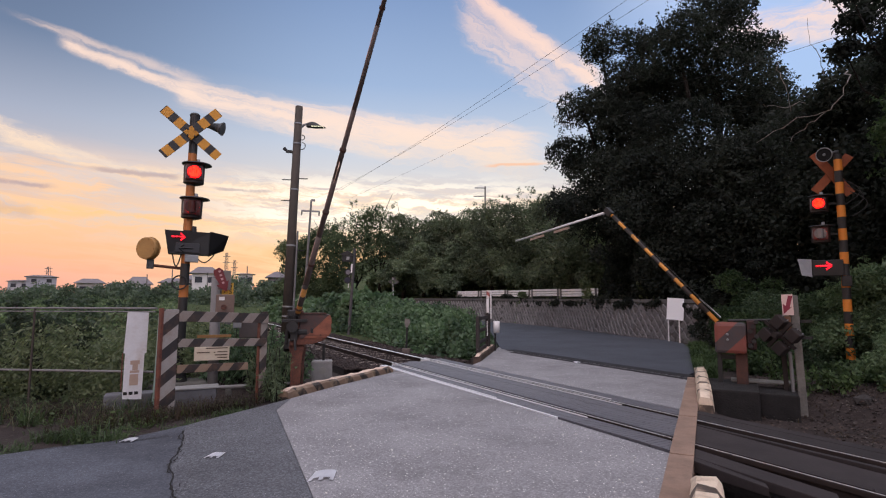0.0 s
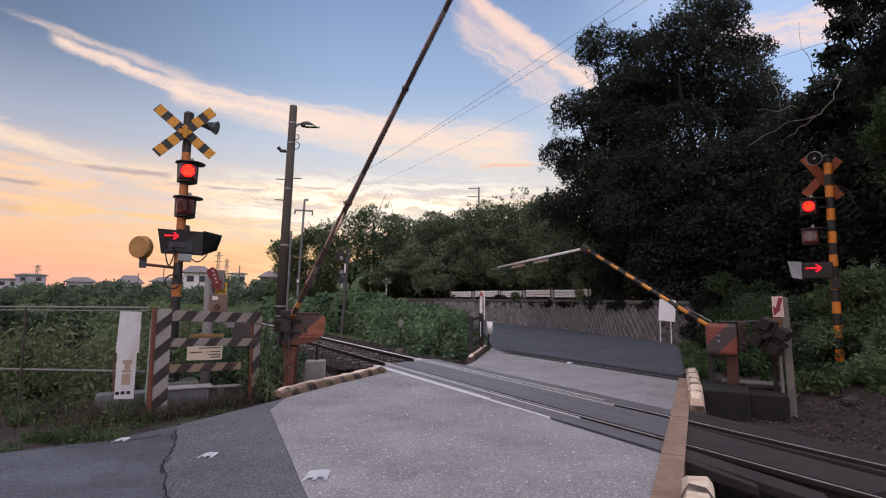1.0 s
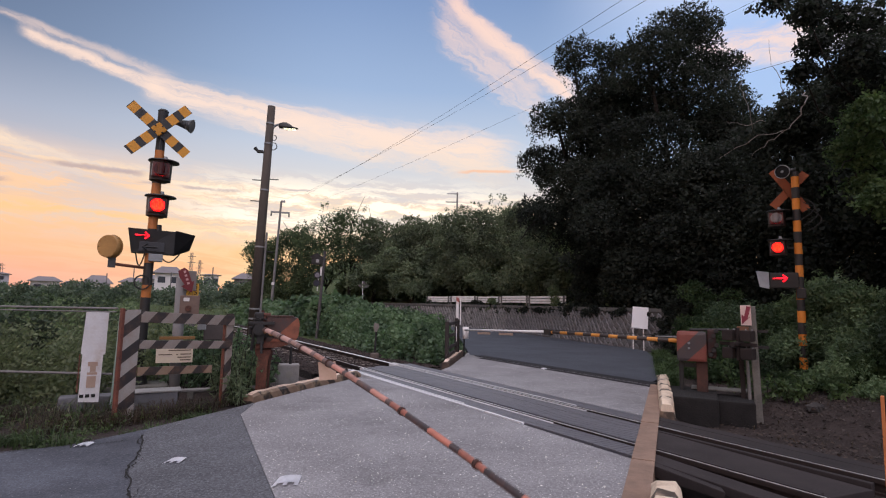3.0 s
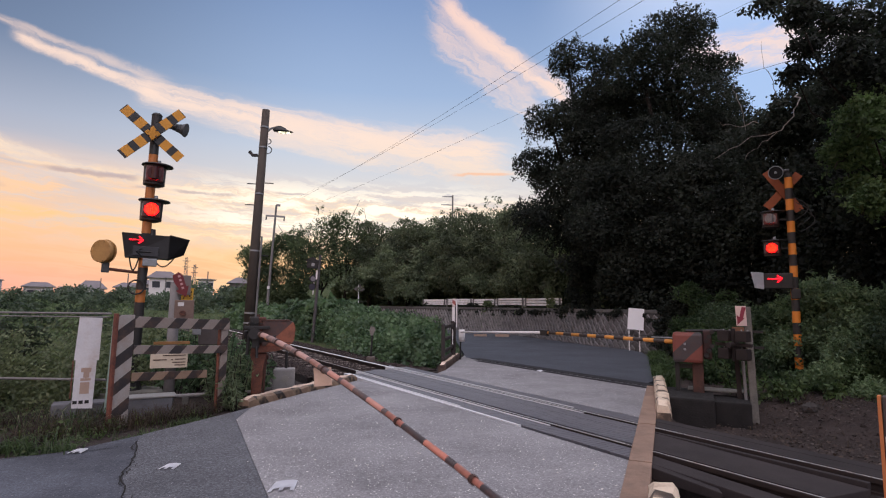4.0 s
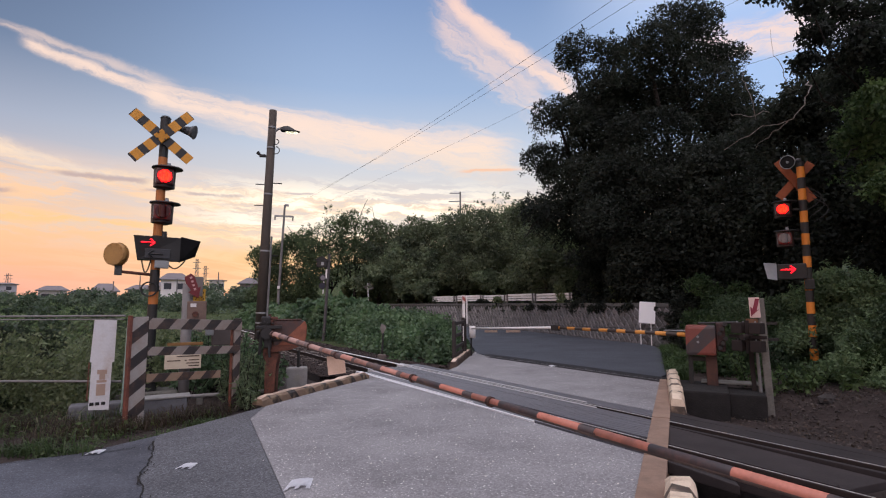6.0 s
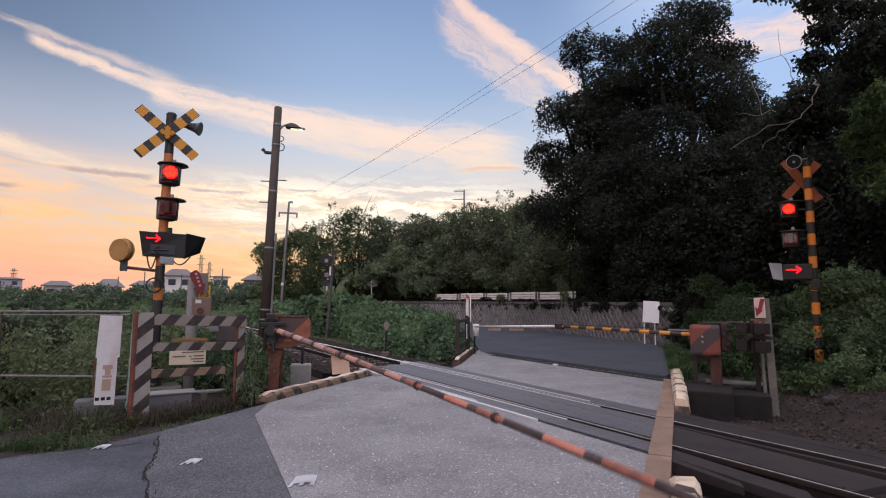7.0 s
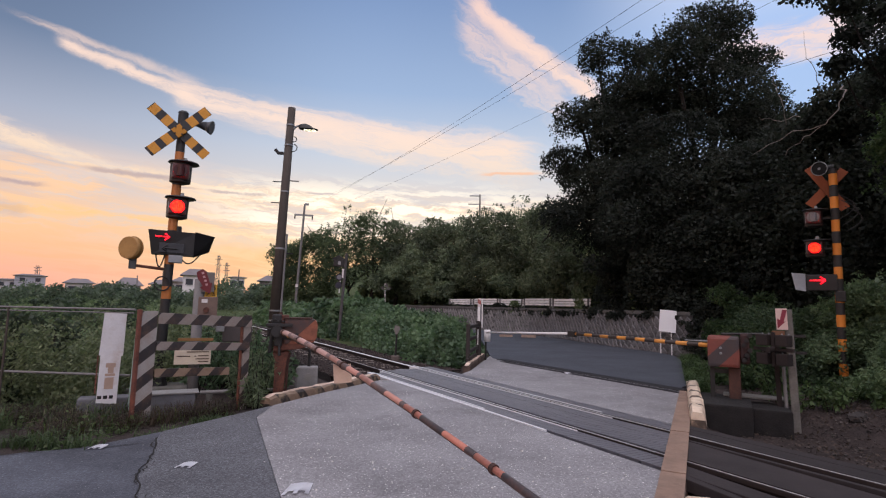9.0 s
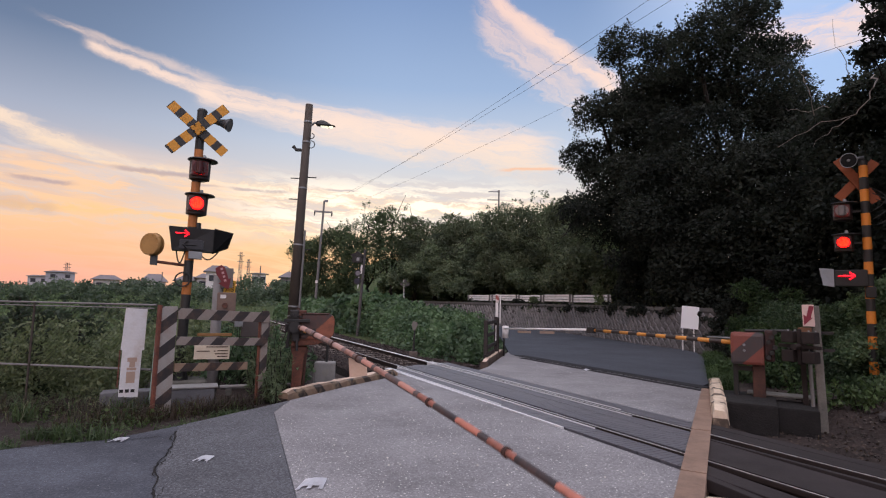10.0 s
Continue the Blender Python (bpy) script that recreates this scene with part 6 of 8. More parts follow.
def street_pole():
    t = thing("lamp_pole", pose(-4.13, 13.80, -0.2, 0, 1.6, 0), "tall weathered pole with a street lamp", "utility pole")
    part("pole", tubed((0, 0, 0), (0, 0, 7.0), 0.135, 0.098, 20), pole_m, t, smooth=True)
    for z in (6.5, 5.95, 4.7, 3.2, 1.6, 1.35):
        part("band", tubed((0, 0, z), (0, 0, z + 0.04), 0.138 - 0.0045 * z, None, 18), grey_metal, t)
    for z, s in ((5.02, 1), (4.98, -1), (4.42, -1), (3.1, 1)):
        part("step_bolt", tubed((0, 0, z), (s * 0.34, 0, z), 0.014, 0.014, 8), dark_metal, t)
    bm = B()
    rope(bm, [Vector((0.08, 0, 6.42)), Vector((0.16, 0, 6.50)), Vector((0.28, 0, 6.53))], 0.03, 10)
    part("lamp_arm", bm, grey_metal, t)
    bm = B()
    rings = []
    for k in range(9):
        f = k / 8
        x, top, wide = 0.24 + 0.50 * f, 6.515 + 0.075 * math.sin(math.pi * min(1.0, f * 1.15 + 0.12)) - 0.075 * f * f, 0.045 + 0.07 * math.sin(math.pi * (0.12 + 0.8 * f))
        rings.append([bm.verts.new((x, y * wide, 6.44 + (top - 6.44) * h)) for y, h in ((-1, 0), (-0.92, 0.55), (-0.5, 0.95), (0, 1), (0.5, 0.95), (0.92, 0.55), (1, 0))])
    for p0, p1 in zip(rings, rings[1:]):
        for k in range(6):
            bm.faces.new((p0[k], p0[k + 1], p1[k + 1], p1[k]))
    bm.faces.new(rings[0])
    bm.faces.new(rings[-1][::-1])
    head = part("lamp_head", bm, dark_metal, t, "dark curved street lamp hood", smooth=True)
    bm = B()
    box(bm, (-0.1, -0.07, -0.012), (0.2, 0.07, 0.0))
    box(bm, (-0.1, -0.07, -0.03), (0.2, 0.07, -0.014), None, 0.004)
    for f in bm.faces:
        f.material_index = 1 if f.calc_center_median().z < -0.013 else 0
    tube_ = part("lamp_panel", bm, [dark_metal, glow("lamp_warm", (1.0, 0.95, 0.66, 1), 2.6)], head, "lamp panel that lights at dusk", at=pose(0.48, 0, 6.43))
    for z, r in ((6.3, 0.07), (6.1, 0.1)):
        bm = B()
        pts = [Vector((0.14 + r * math.sin(a * 0.5), -0.05, z - r + r * math.cos(a * 0.5) - 0.1)) for a in range(9)]
        rope(bm, pts, 0.012)
        part("cable_loop", bm, dark_metal, t)
    bm = B()
    box(bm, (-0.28, -0.05, 5.72), (-0.12, 0.05, 5.78))
    tube(bm, (-0.26, 0, 5.76), (-0.34, 0, 5.84), 0.03, 0.05, 10)
    part("insulator", bm, dark_metal, t)
    part("conduit", tubed((0.17, -0.03, 0.0), (0.16, -0.03, 3.6), 0.028, 0.028, 10), grey_pipe, t, "grey conduit pipe")
    return tube_


LAMP_PANEL = street_pole()


def grey_post():
    t = thing("button_post", pose(-4.02, 9.30, -0.45), "grey pipe post with a red arrow sign and alarm box", "post")
    g = 0.45
    R = pose(0, 0, g, 0, 0, 23)
    part("post", tubed((0, 0, 0), (0, 0, 2.0 + g), 0.085, 0.085, 20), grey_pipe, t, smooth=True)
    part("sign_plate", boxed((0.03, -0.13, 1.78), (0.23, -0.115, 2.12), None, 0.01), material("grey_plate", lin(120, 112, 108), lin(92, 86, 84)), t, "grey sign plate", at=R)
    bm = B()
    plate(bm, [(-0.11, 0.16), (-0.02, 0.22), (0.04, 0.18), (0.11, -0.02), (0.145, 0.0), (0.12, -0.2), (-0.05, -0.1), (0.0, -0.07), (-0.09, 0.06)], 0.012)
    part("red_arrow", bm, material("red_sign_paint", lin(112, 38, 42), lin(84, 30, 34), rough=0.5), t, "red arrow with pale bars", at=R @ pose(0.05, -0.162, 1.95))
    for k in range(4):
        part("arrow_mark", boxed((-0.018, -0.173, -0.018), (0.02, -0.169, 0.018)), material("pinkish_mark", lin(190, 150, 150), lin(160, 120, 120)), t, at=R @ pose(0.04 + 0.022 * k, 0, 2.1 - 0.065 * k, 0, -20, 0))
    box_ = part("alarm_box", boxed((0.0, -0.25, 1.38), (0.30, -0.06, 1.70), None, 0.015), material("taupe_box", lin(118, 98, 88), lin(88, 72, 66)), t, "taupe alarm box", at=R)
    part("box_label", boxed((0.05, -0.256, 1.6), (0.14, -0.251, 1.66)), white_paint, t, at=R)
    part("box_button", tubed((0.13, -0.255, 1.48), (0.13, -0.28, 1.48), 0.05, 0.045, 14), rust, t, at=R)
    yel = material("yellow_plate", lin(206, 160, 56), lin(176, 134, 46), rough=0.5)
    ink = material("black_ink", lin(24, 22, 22), lin(18, 18, 18), rough=0.6)
    for x, txt in ((0.135, "87"), (0.232, "550")):
        n = len(txt)
        part("number_plate_strip", boxed((x - 0.047, -0.03, 1.90 - 0.105 * n), (x + 0.047, -0.015, 1.91), None, 0.004), yel, t, "yellow strip with black numerals", at=R)
        for k, ch in enumerate(txt):
            letters(ch, 0.115, ink, t, R @ pose(x, -0.034, 1.855 - 0.105 * k, 90), "numeral")
    part("strip_post", tubed((0.2, 0.0, 1.45), (0.2, 0.0, 1.9), 0.014, 0.014, 8), grey_metal, t, at=R)
    part("brace", boxed((-0.27, -0.2, 0.96), (0.27, -0.16, 1.01), None, 0.006), material("ochre_brace", lin(142, 104, 62), lin(98, 72, 48)), t, "ochre cross brace", at=R)
    notice = part("notice_plate", boxed((-0.30, -0.22, 0.58), (0.25, -0.205, 0.81), None, 0.006), material("cream_plate", lin(214, 200, 180), lin(184, 168, 148)), t, "cream notice plate with dark lines of writing", at=R)
    for k, (x0, x1, z) in enumerate(((-0.12, 0.22, 0.785), (-0.26, -0.06, 0.715), (0.0, 0.03, 0.715), (0.06, 0.22, 0.72), (0.02, 0.22, 0.67), (0.06, 0.22, 0.625))):
        part("writing_bar", boxed((x0, -0.224, z - 0.008), (x1, -0.221, z + 0.008)), material("brown_ink", lin(92, 72, 62), lin(70, 56, 50)), t, at=R)
    part("meter_box", boxed((0.30, 0.05, 1.10), (0.44, 0.2, 1.24), None, 0.02), grey_metal, t, at=R)
    part("cabinet", boxed((0.42, 0.4, 0.90), (0.92, 0.65, 1.24), None, 0.02), material("dim_grey_plate", lin(84, 76, 74), lin(62, 56, 54)), t, at=R)


grey_post()


def banner_board():
    t = thing("banner_board", pose(-4.70, 7.80, 0.0, 0, 0, 28), "tall faded white notice board tied to the wire fence", "notice board")
    m = material("weathered_board", lin(206, 204, 206), lin(176, 172, 174), rough=0.6, scale=2.0, vary=0.6, grime=(lin(158, 132, 110), 0.7))
    bm = B()
    plate(bm, [(0.02, 0.17), (0.265, 0.15), (0.275, 0.82), (0.30, 0.82), (0.305, 1.42), (0.03, 1.43), (0.005, 0.83), (0.025, 0.83)], 0.02)
    part("board", bm, m, t)
    part("board_edge", boxed((-0.012, 0.012, 0.3), (0.004, 0.03, 0.83)), rust, t)
    ink = material("faded_ink", lin(168, 144, 128), lin(146, 124, 112))
    for x0, x1, z0, z1 in ((0.1, 0.22, 0.66, 0.72), (0.13, 0.2, 0.58, 0.66), (0.1, 0.22, 0.54, 0.575), (0.1, 0.21, 0.36, 0.52)):
        part("faded_writing_bar", boxed((x0, -0.014, z0), (x1, -0.0105, z1)), ink, t)
    dark = material("brown_ink", lin(92, 72, 62))
    for x0 in (0.03, 0.10, 0.17):
        part("writing_bar", boxed((x0, -0.014, 0.225), (x0 + 0.05, -0.0105, 0.27)), material("black_ink", lin(24, 22, 22)), t)
    part("mint_pole", tubed((0.42, 0.06, 0.0), (0.45, 0.06, 1.46), 0.015, 0.015, 10), material("mint_pipe", lin(150, 170, 160), lin(120, 138, 130)), t, "pale green pipe")
    part("mint_bracket", boxed((0.44, 0.02, 1.3), (0.52, 0.05, 1.45), None, 0.005), material("mint_pipe", lin(150, 170, 160)), t)


banner_board()


def wire_fence():
    """A wire mesh fence with rails, running away from the striped fence."""
    p, q = Vector((-4.36, 8.03, 0)), Vector((-16.5, 9.6, 0))
    t = thing("wire_fence", pose(p.x, p.y, -0.35, 0, 0, heading(p, q)), "rusty wire mesh fence with grey pipe rails before the field", "fence")
    ln, g = (q - p).length, 0.35
    part("top_rail", tubed((0, 0, 1.48 + g), (ln, 0, 1.44 + g), 0.015, 0.015, 10), grey_pipe, t)
    part("top_wire", tubed((0, 0.03, 1.43 + g), (ln, 0.03, 1.39 + g), 0.009, 0.009, 6), grey_pipe, t)
    part("low_rail", tubed((0, 0, 0.53 + g), (ln, 0, 0.44 + g), 0.018, 0.018, 10), grey_pipe, t)
    for k in range(1, 7):
        part("post", tubed((0.05 + k * 2.0, 0.03, 0), (0.05 + k * 2.0, 0.03, 1.47 + g), 0.016, 0.016, 8), pole_m if k % 2 else grey_pipe, t)
    verts, faces = [], []
    r = 0.0016

    def strand(a, b):
        i = len(verts)
        verts.extend([(a[0], -r, a[1] - r), (a[0], r, a[1] + r), (b[0], r, b[1] + r), (b[0], -r, b[1] - r)])
        faces.append((i, i + 1, i + 2, i + 3))

    z0, z1 = 0.36 + g, 1.44 + g
    n = int(ln / 0.07)
    for i in range(-16, n):
        x = i * 0.07
        for s in (1, -1):
            xa, xb = (x, x + (z1 - z0)) if s == 1 else (x + (z1 - z0), x)
            a, b = (xa, z0), (xb, z1)
            if min(xa, xb) < 0 or max(xa, xb) > ln:
                continue
            strand(a, b)
    me = bpy.data.meshes.new("wire_mesh")
    me.from_pydata(verts, [], faces)
    me.materials.append(material("dull_wire", lin(104, 96, 88), lin(70, 62, 56), rough=0.6, metal=0.5))
    part("wire_mesh", me, None, t, "thin diamond wire mesh")


wire_fence()


def concrete_marker():
    t = thing("concrete_block", pose(-2.52, 11.05, -0.1, 0, 0, 12), "grey concrete block with a ring mark beside the rails", "concrete block")
    part("block", boxed((-0.21, -0.16, 0), (0.21, 0.16, 0.46), None, 0.03), material("pale_concrete", lin(150, 146, 144), lin(110, 106, 104), rough=0.85, vary=0.6), t)
    bm = B()
    tube(bm, (0.02, -0.162, 0.27), (0.02, -0.17, 0.27), 0.07, 0.07, 18)
    part("ring_mark", bm, material("pale_mark", lin(150, 146, 140), lin(120, 116, 110)), t)
    part("rod", tubed((0.03, 0, 0.45), (0.03, 0, 0.8), 0.03, 0.03, 10), dark_metal, t)


concrete_marker()


def dwarf_signal():
    t = thing("dwarf_marker", pose(-1.2, 17.0, -0.15), "small dark track marker on a short post in the creeper", "marker")
    part("post", tubed((0, 0, 0.1), (0.03, 0, 1.0), 0.035, 0.03, 10), dark_metal, t)
    bm = B()
    plate(bm, [(-0.02, -0.15), (0.05, -0.13), (0.10, 0.06), (0.06, 0.13), (-0.07, 0.14), (-0.09, 0.02)], 0.02)
    part("marker_plate", bm, material("pale_marker", lin(128, 122, 116), lin(86, 80, 76)), t, "dull grey tapered plate", at=pose(0.02, -0.05, 1.0, 0, 8, 0))
    part("footing", boxed((-0.13, -0.11, 0), (0.13, 0.11, 0.2), None, 0.03), material("dim_footing", lin(104, 92, 86), lin(66, 58, 55)), t, "dull concrete footing")


dwarf_signal()


def far_gate_posts():
    """The brown frame with the arm rest across the track."""
    t = thing("receiver_frame", pose(0.95, 14.85, -0.1, 0, 0, heading((0.95, 14.85), (1.36, 16.7))), "dark brown steel frame beside the far kerb", "frame")
    ln = 1.9
    brown = material("dark_brown_steel", lin(54, 47, 45), lin(34, 30, 30), rough=0.75)
    for x in (0.0, ln):
        part("post", boxed((x - 0.05, -0.05, 0), (x + 0.05, 0.05, 1.25 if x == 0 else 1.3), None, 0.01), brown, t)
    for z in (0.45, 0.78, 1.12):
        part("rail", boxed((0, -0.03, z), (ln, 0.03, z + 0.09), None, 0.006), brown, t)
    part("base_panel", boxed((-0.2, -0.04, 0.05), (ln * 0.8, 0.02, 0.34), None, 0.006), brown, t)
    part("pale_strip", boxed((ln - 0.42, -0.07, 0.6), (ln - 0.37, -0.05, 1.05)), white_paint, t)
    t = thing("warning_post", pose(1.40, 16.8, -0.1), "white post with red stripes beside the far kerb", "post")
    part("post", boxed((-0.06, -0.05, 0), (0.07, 0.05, 1.26), None, 0.01), brown, t, "dark steel lower post")
    part("marker_plate", boxed((-0.05, -0.036, 1.262), (0.03, 0.036, 1.74), None, 0.008), white_paint, t, "white upper post")
    part("red_cap", boxed((-0.05, -0.037, 1.744), (0.05, 0.037, 2.0), None, 0.008), striped("red_white_post", lin(204, 190, 186), lin(156, 88, 82), (0.6, 0, 1), 0.22, 0.45, 0.15, wear=0.3), t, "red and white striped top")
    part("side_strip", boxed((0.075, -0.02, 1.1), (0.11, 0.02, 1.98)), white_paint, t)
    t = thing("arm_rest", pose(1.66, 16.75, -0.1), "white cylinder rest for the far arm on a thin post", "arm rest")
    part("rest_cylinder", tubed((0, 0, 0.66), (0, 0, 1.03), 0.10, 0.10, 18), white_paint, t, smooth=True)
    part("post", tubed((-0.04, 0, 0), (-0.04, 0, 0.66), 0.025, 0.025, 8), dark_metal, t)


far_gate_posts()


def white_sign():
    t = thing("white_board", pose(8.93, 20.68, -0.1, 0, 0, -25), "blank white board on two legs before the wall", "sign board")
    s = 0.9
    bm = B()
    plate(bm, [(-0.30, 0.93), (0.31, 0.93), (0.31, 1.42), (0.24, 1.48), (0.26, 1.60), (0.31, 1.63), (0.30, 1.78), (-0.29, 1.78)], 0.025)
    bmesh.ops.rotate(bm, verts=bm.verts[:], matrix=Matrix.Rotation(radians(4), 3, "Y"))
    part("board", bm, material("plain_white_board", lin(244, 244, 247), lin(232, 232, 236), rough=0.5, vary=0.3), t)
    for x in (-0.17, 0.22):
        part("leg", boxed((x - 0.022, 0.016, 0), (x + 0.022, 0.05, 1.5)), white_paint, t)
    part("writing_bar", boxed((-0.28, -0.019, 0.92), (0.05, -0.0155, 0.95), pose(0, 0, 0, 0, 2, 0)), material("pale_ink", lin(170, 170, 176), lin(150, 150, 156)), t)


white_sign()


def right_post():
    t = thing("sticker_post", pose(6.46, 9.70, -0.55), "grey concrete post with a red arrow sticker", "post")
    g, R = 0.55, pose(0, 0, 0.55, 0, -1.6, -33)
    part("post", boxed((-0.055, -0.07, -g), (0.075, 0.07, 1.72), None, 0.02), old_concrete, t, at=R)
    part("conduit", tubed((-0.12, -0.05, -g), (-0.12, -0.05, 0.7), 0.03, 0.03, 8), grey_pipe, t, at=R)
    part("sticker", boxed((-0.18, -0.12, 1.36), (-0.005, -0.105, 1.74), None, 0.004), material("cream_sticker", lin(216, 190, 182), lin(196, 168, 160)), t, "cream plate with a red arrow", at=R)
    bm = B()
    plate(bm, [(0.02, 0.17), (0.09, 0.16), (0.03, -0.05), (0.07, -0.03), (-0.07, -0.17), (-0.07, 0.02), (-0.03, -0.02)], 0.006)
    part("red_arrow", bm, material("faded_red", lin(140, 56, 70), lin(112, 44, 54)), t, at=R @ pose(-0.093, -0.125, 1.55))
    part("sign_box", boxed((-0.26, -0.11, 1.08), (-0.06, 0.02, 1.34), None, 0.01), material("ochre_brown_box", lin(120, 84, 60), lin(84, 60, 48)), t, at=R)
    part("box_stake", boxed((-0.26, 0.03, -0.1), (-0.18, 0.09, 0.72)), material("dark_brown_box", lin(46, 36, 34)), t, at=R)
    for z in (1.22, 0.92):
        part("cross_arm", boxed((-0.45, 0.085, z), (0.25, 0.12, z + 0.05)), dark_metal, t, at=R)


right_post()


def end_fence():
    """The end of the guard fence on the near side."""
    t = thing("striped_fence_end", pose(1.87, 2.02, -0.1, 0, 0, -48), "white and black guard fence end with an orange edge", "guard fence")
    part("post", boxed((0.012, -0.02, 0), (0.19, 0.02, 1.42), None, 0.006), striped("fence_end_stripes", lin(206, 196, 190), lin(70, 62, 60), (0.55, 0.0, -0.8), 0.62, 0.55, 0.62, wear=0.15), t)
    part("post_edge", boxed((-0.004, -0.022, 0), (0.008, 0.012, 1.42), None, 0.002), material("orange_edge", lin(196, 120, 70), lin(150, 88, 56)), t)


end_fence()


def guard_panels():
    line = [(8.0, 27.4), (6.85, 31.2), (4.4, 36.9), (1.0, 41.9)]
    pts = []
    for a, b in zip(line, line[1:]):
        n = max(1, round((Vector(b) - Vector(a)).length / 3.2))
        pts += [Vector(a).lerp(Vector(b), k / n) for k in range(n)]
    pts.append(Vector(line[-1]))
    for i, (a, b) in enumerate(zip(pts, pts[1:])):
        z = float(ground_z(a.x, a.y))
        zb = 1.71 + 0.03 * (i % 2)
        t = thing("guard_panel", pose(a.x, a.y, min(z, zb) - 0.1, 0, 0, heading(a, b)), "pale corrugated guard panel above the wall", "guard panel", "guard panels")
        ln, g = (b - a).length - 0.12, zb - min(z, zb) + 0.1
        for k in range(3):
            part("slat", boxed((0, -0.03, g + 0.05 + 0.15 * k), (ln, 0.03, g + 0.175 + 0.15 * k), None, 0.025), white_paint, t)
        for x in (0.1, ln - 0.1):
            part("post", boxed((x - 0.04, 0.035, 0), (x + 0.04, 0.11, g + 0.48)), grey_pipe, t)


guard_panels()


def rail_signal():
    t = thing("rail_signal", pose(-4.53, 25.38, 0.18, 0, 3.0, 0) @ Matrix.Scale(0.775, 4), "slim railway signal mast with a gabled head and two round boards", "railway signal")
    part("mast", tubed((0, 0, -0.5), (0, 0, 4.98), 0.10, 0.085, 12), material("dusky_mast", lin(84, 80, 80), lin(56, 53, 54), rough=0.75, vary=0.5), t)
    part("signal_head", boxed((-0.74, -0.12, 4.12), (-0.09, 0.12, 4.52), None, 0.03), dark_metal, t, "black signal head")
    bm = B()
    prism(bm, [(-0.84, 0.0), (-0.02, 0.0), (-0.02, 0.05), (-0.43, 0.29), (-0.84, 0.05)], -0.26, 0.15)
    part("gabled_hood", bm, dark_metal, t, at=pose(0, 0, 4.53, 90, 0, 0))
    part("signal_window", boxed((-0.46, -0.13, 4.24), (-0.28, -0.122, 4.44)), grey_metal, t)
    disc = material("grey_disc", lin(116, 112, 118), lin(88, 84, 90))
    for z, m in ((3.47, disc), (2.98, dark_metal)):
        board = part("round_board", tubed((-0.30, -0.08, z), (-0.30, -0.05, z), 0.22, 0.22, 20), dark_metal, t)
        part("board_face", tubed((-0.30, -0.088, z), (-0.30, -0.081, z), 0.15, 0.15, 20), m if m == disc else material("blue_disc", lin(52, 52, 66), lin(40, 40, 52)), board)
    part("board_arm", boxed((-0.26, -0.05, 2.5), (-0.20, -0.02, 3.3)), white_paint, t)
    part("pale_sleeve", tubed((-0.10, -0.02, 3.45), (-0.10, -0.02, 4.0), 0.07, 0.07, 12), white_paint, t)
    t = thing("diamond_sign", pose(-4.35, 44.9, 1.0), "small grey diamond sign on a thin post", "sign")
    part("post", tubed((0.1, -0.08, -0.9), (-0.02, -0.08, 2.4), 0.04, 0.035, 8), white_paint, t, "thin white post")
    bm = B()
    plate(bm, [(-0.50, 0.0), (-0.22, -0.16), (0.02, -0.20), (0.26, -0.16), (0.46, 0.0), (0.02, 0.40)], 0.03)
    part("diamond_plate", bm, material("dull_sign_plate", lin(112, 108, 108), lin(80, 77, 78)), t, at=pose(0.08, -0.03, 2.02))
    t = thing("far_pole", pose(-12.7, 47.8, 0.0, 0, 2.4, 0), "distant concrete utility pole with a crossarm", "utility pole", "utility poles")
    part("pole", tubed((0, 0, -1.0), (0, 0, 10.6), 0.14, 0.09, 12), grey_pipe, t)
    part("crossarm", boxed((-0.85, -0.06, 9.5), (0.85, 0.06, 9.66)), grey_metal, t)
    for x in (-0.8, 0.8):
        part("insulator", tubed((x, 0, 9.2), (x, 0, 9.5), 0.06, 0.06, 8), dark_metal, t)
    part("top_arm", boxed((0.0, -0.05, 10.5), (0.35, 0.05, 10.7)), grey_metal, t)
    part("tag", boxed((-0.1, -0.26, 3.0), (0.12, -0.2, 3.25)), white_paint, t)
    t = thing("far_pole", pose(6.3, 79.8, 6.0), "distant pole with crossarms above the trees", "utility pole", "utility poles")
    part("pole", tubed((0, 0, -4), (0, 0, 12.8), 0.16, 0.12, 10), grey_pipe, t)
    for z, x0 in ((12.5, -1.6), (11.2, -1.8), (8.6, -1.9)):
        part("crossarm", boxed((x0, -0.06, z), (0.1, 0.06, z + 0.14)), grey_metal, t)


rail_signal()


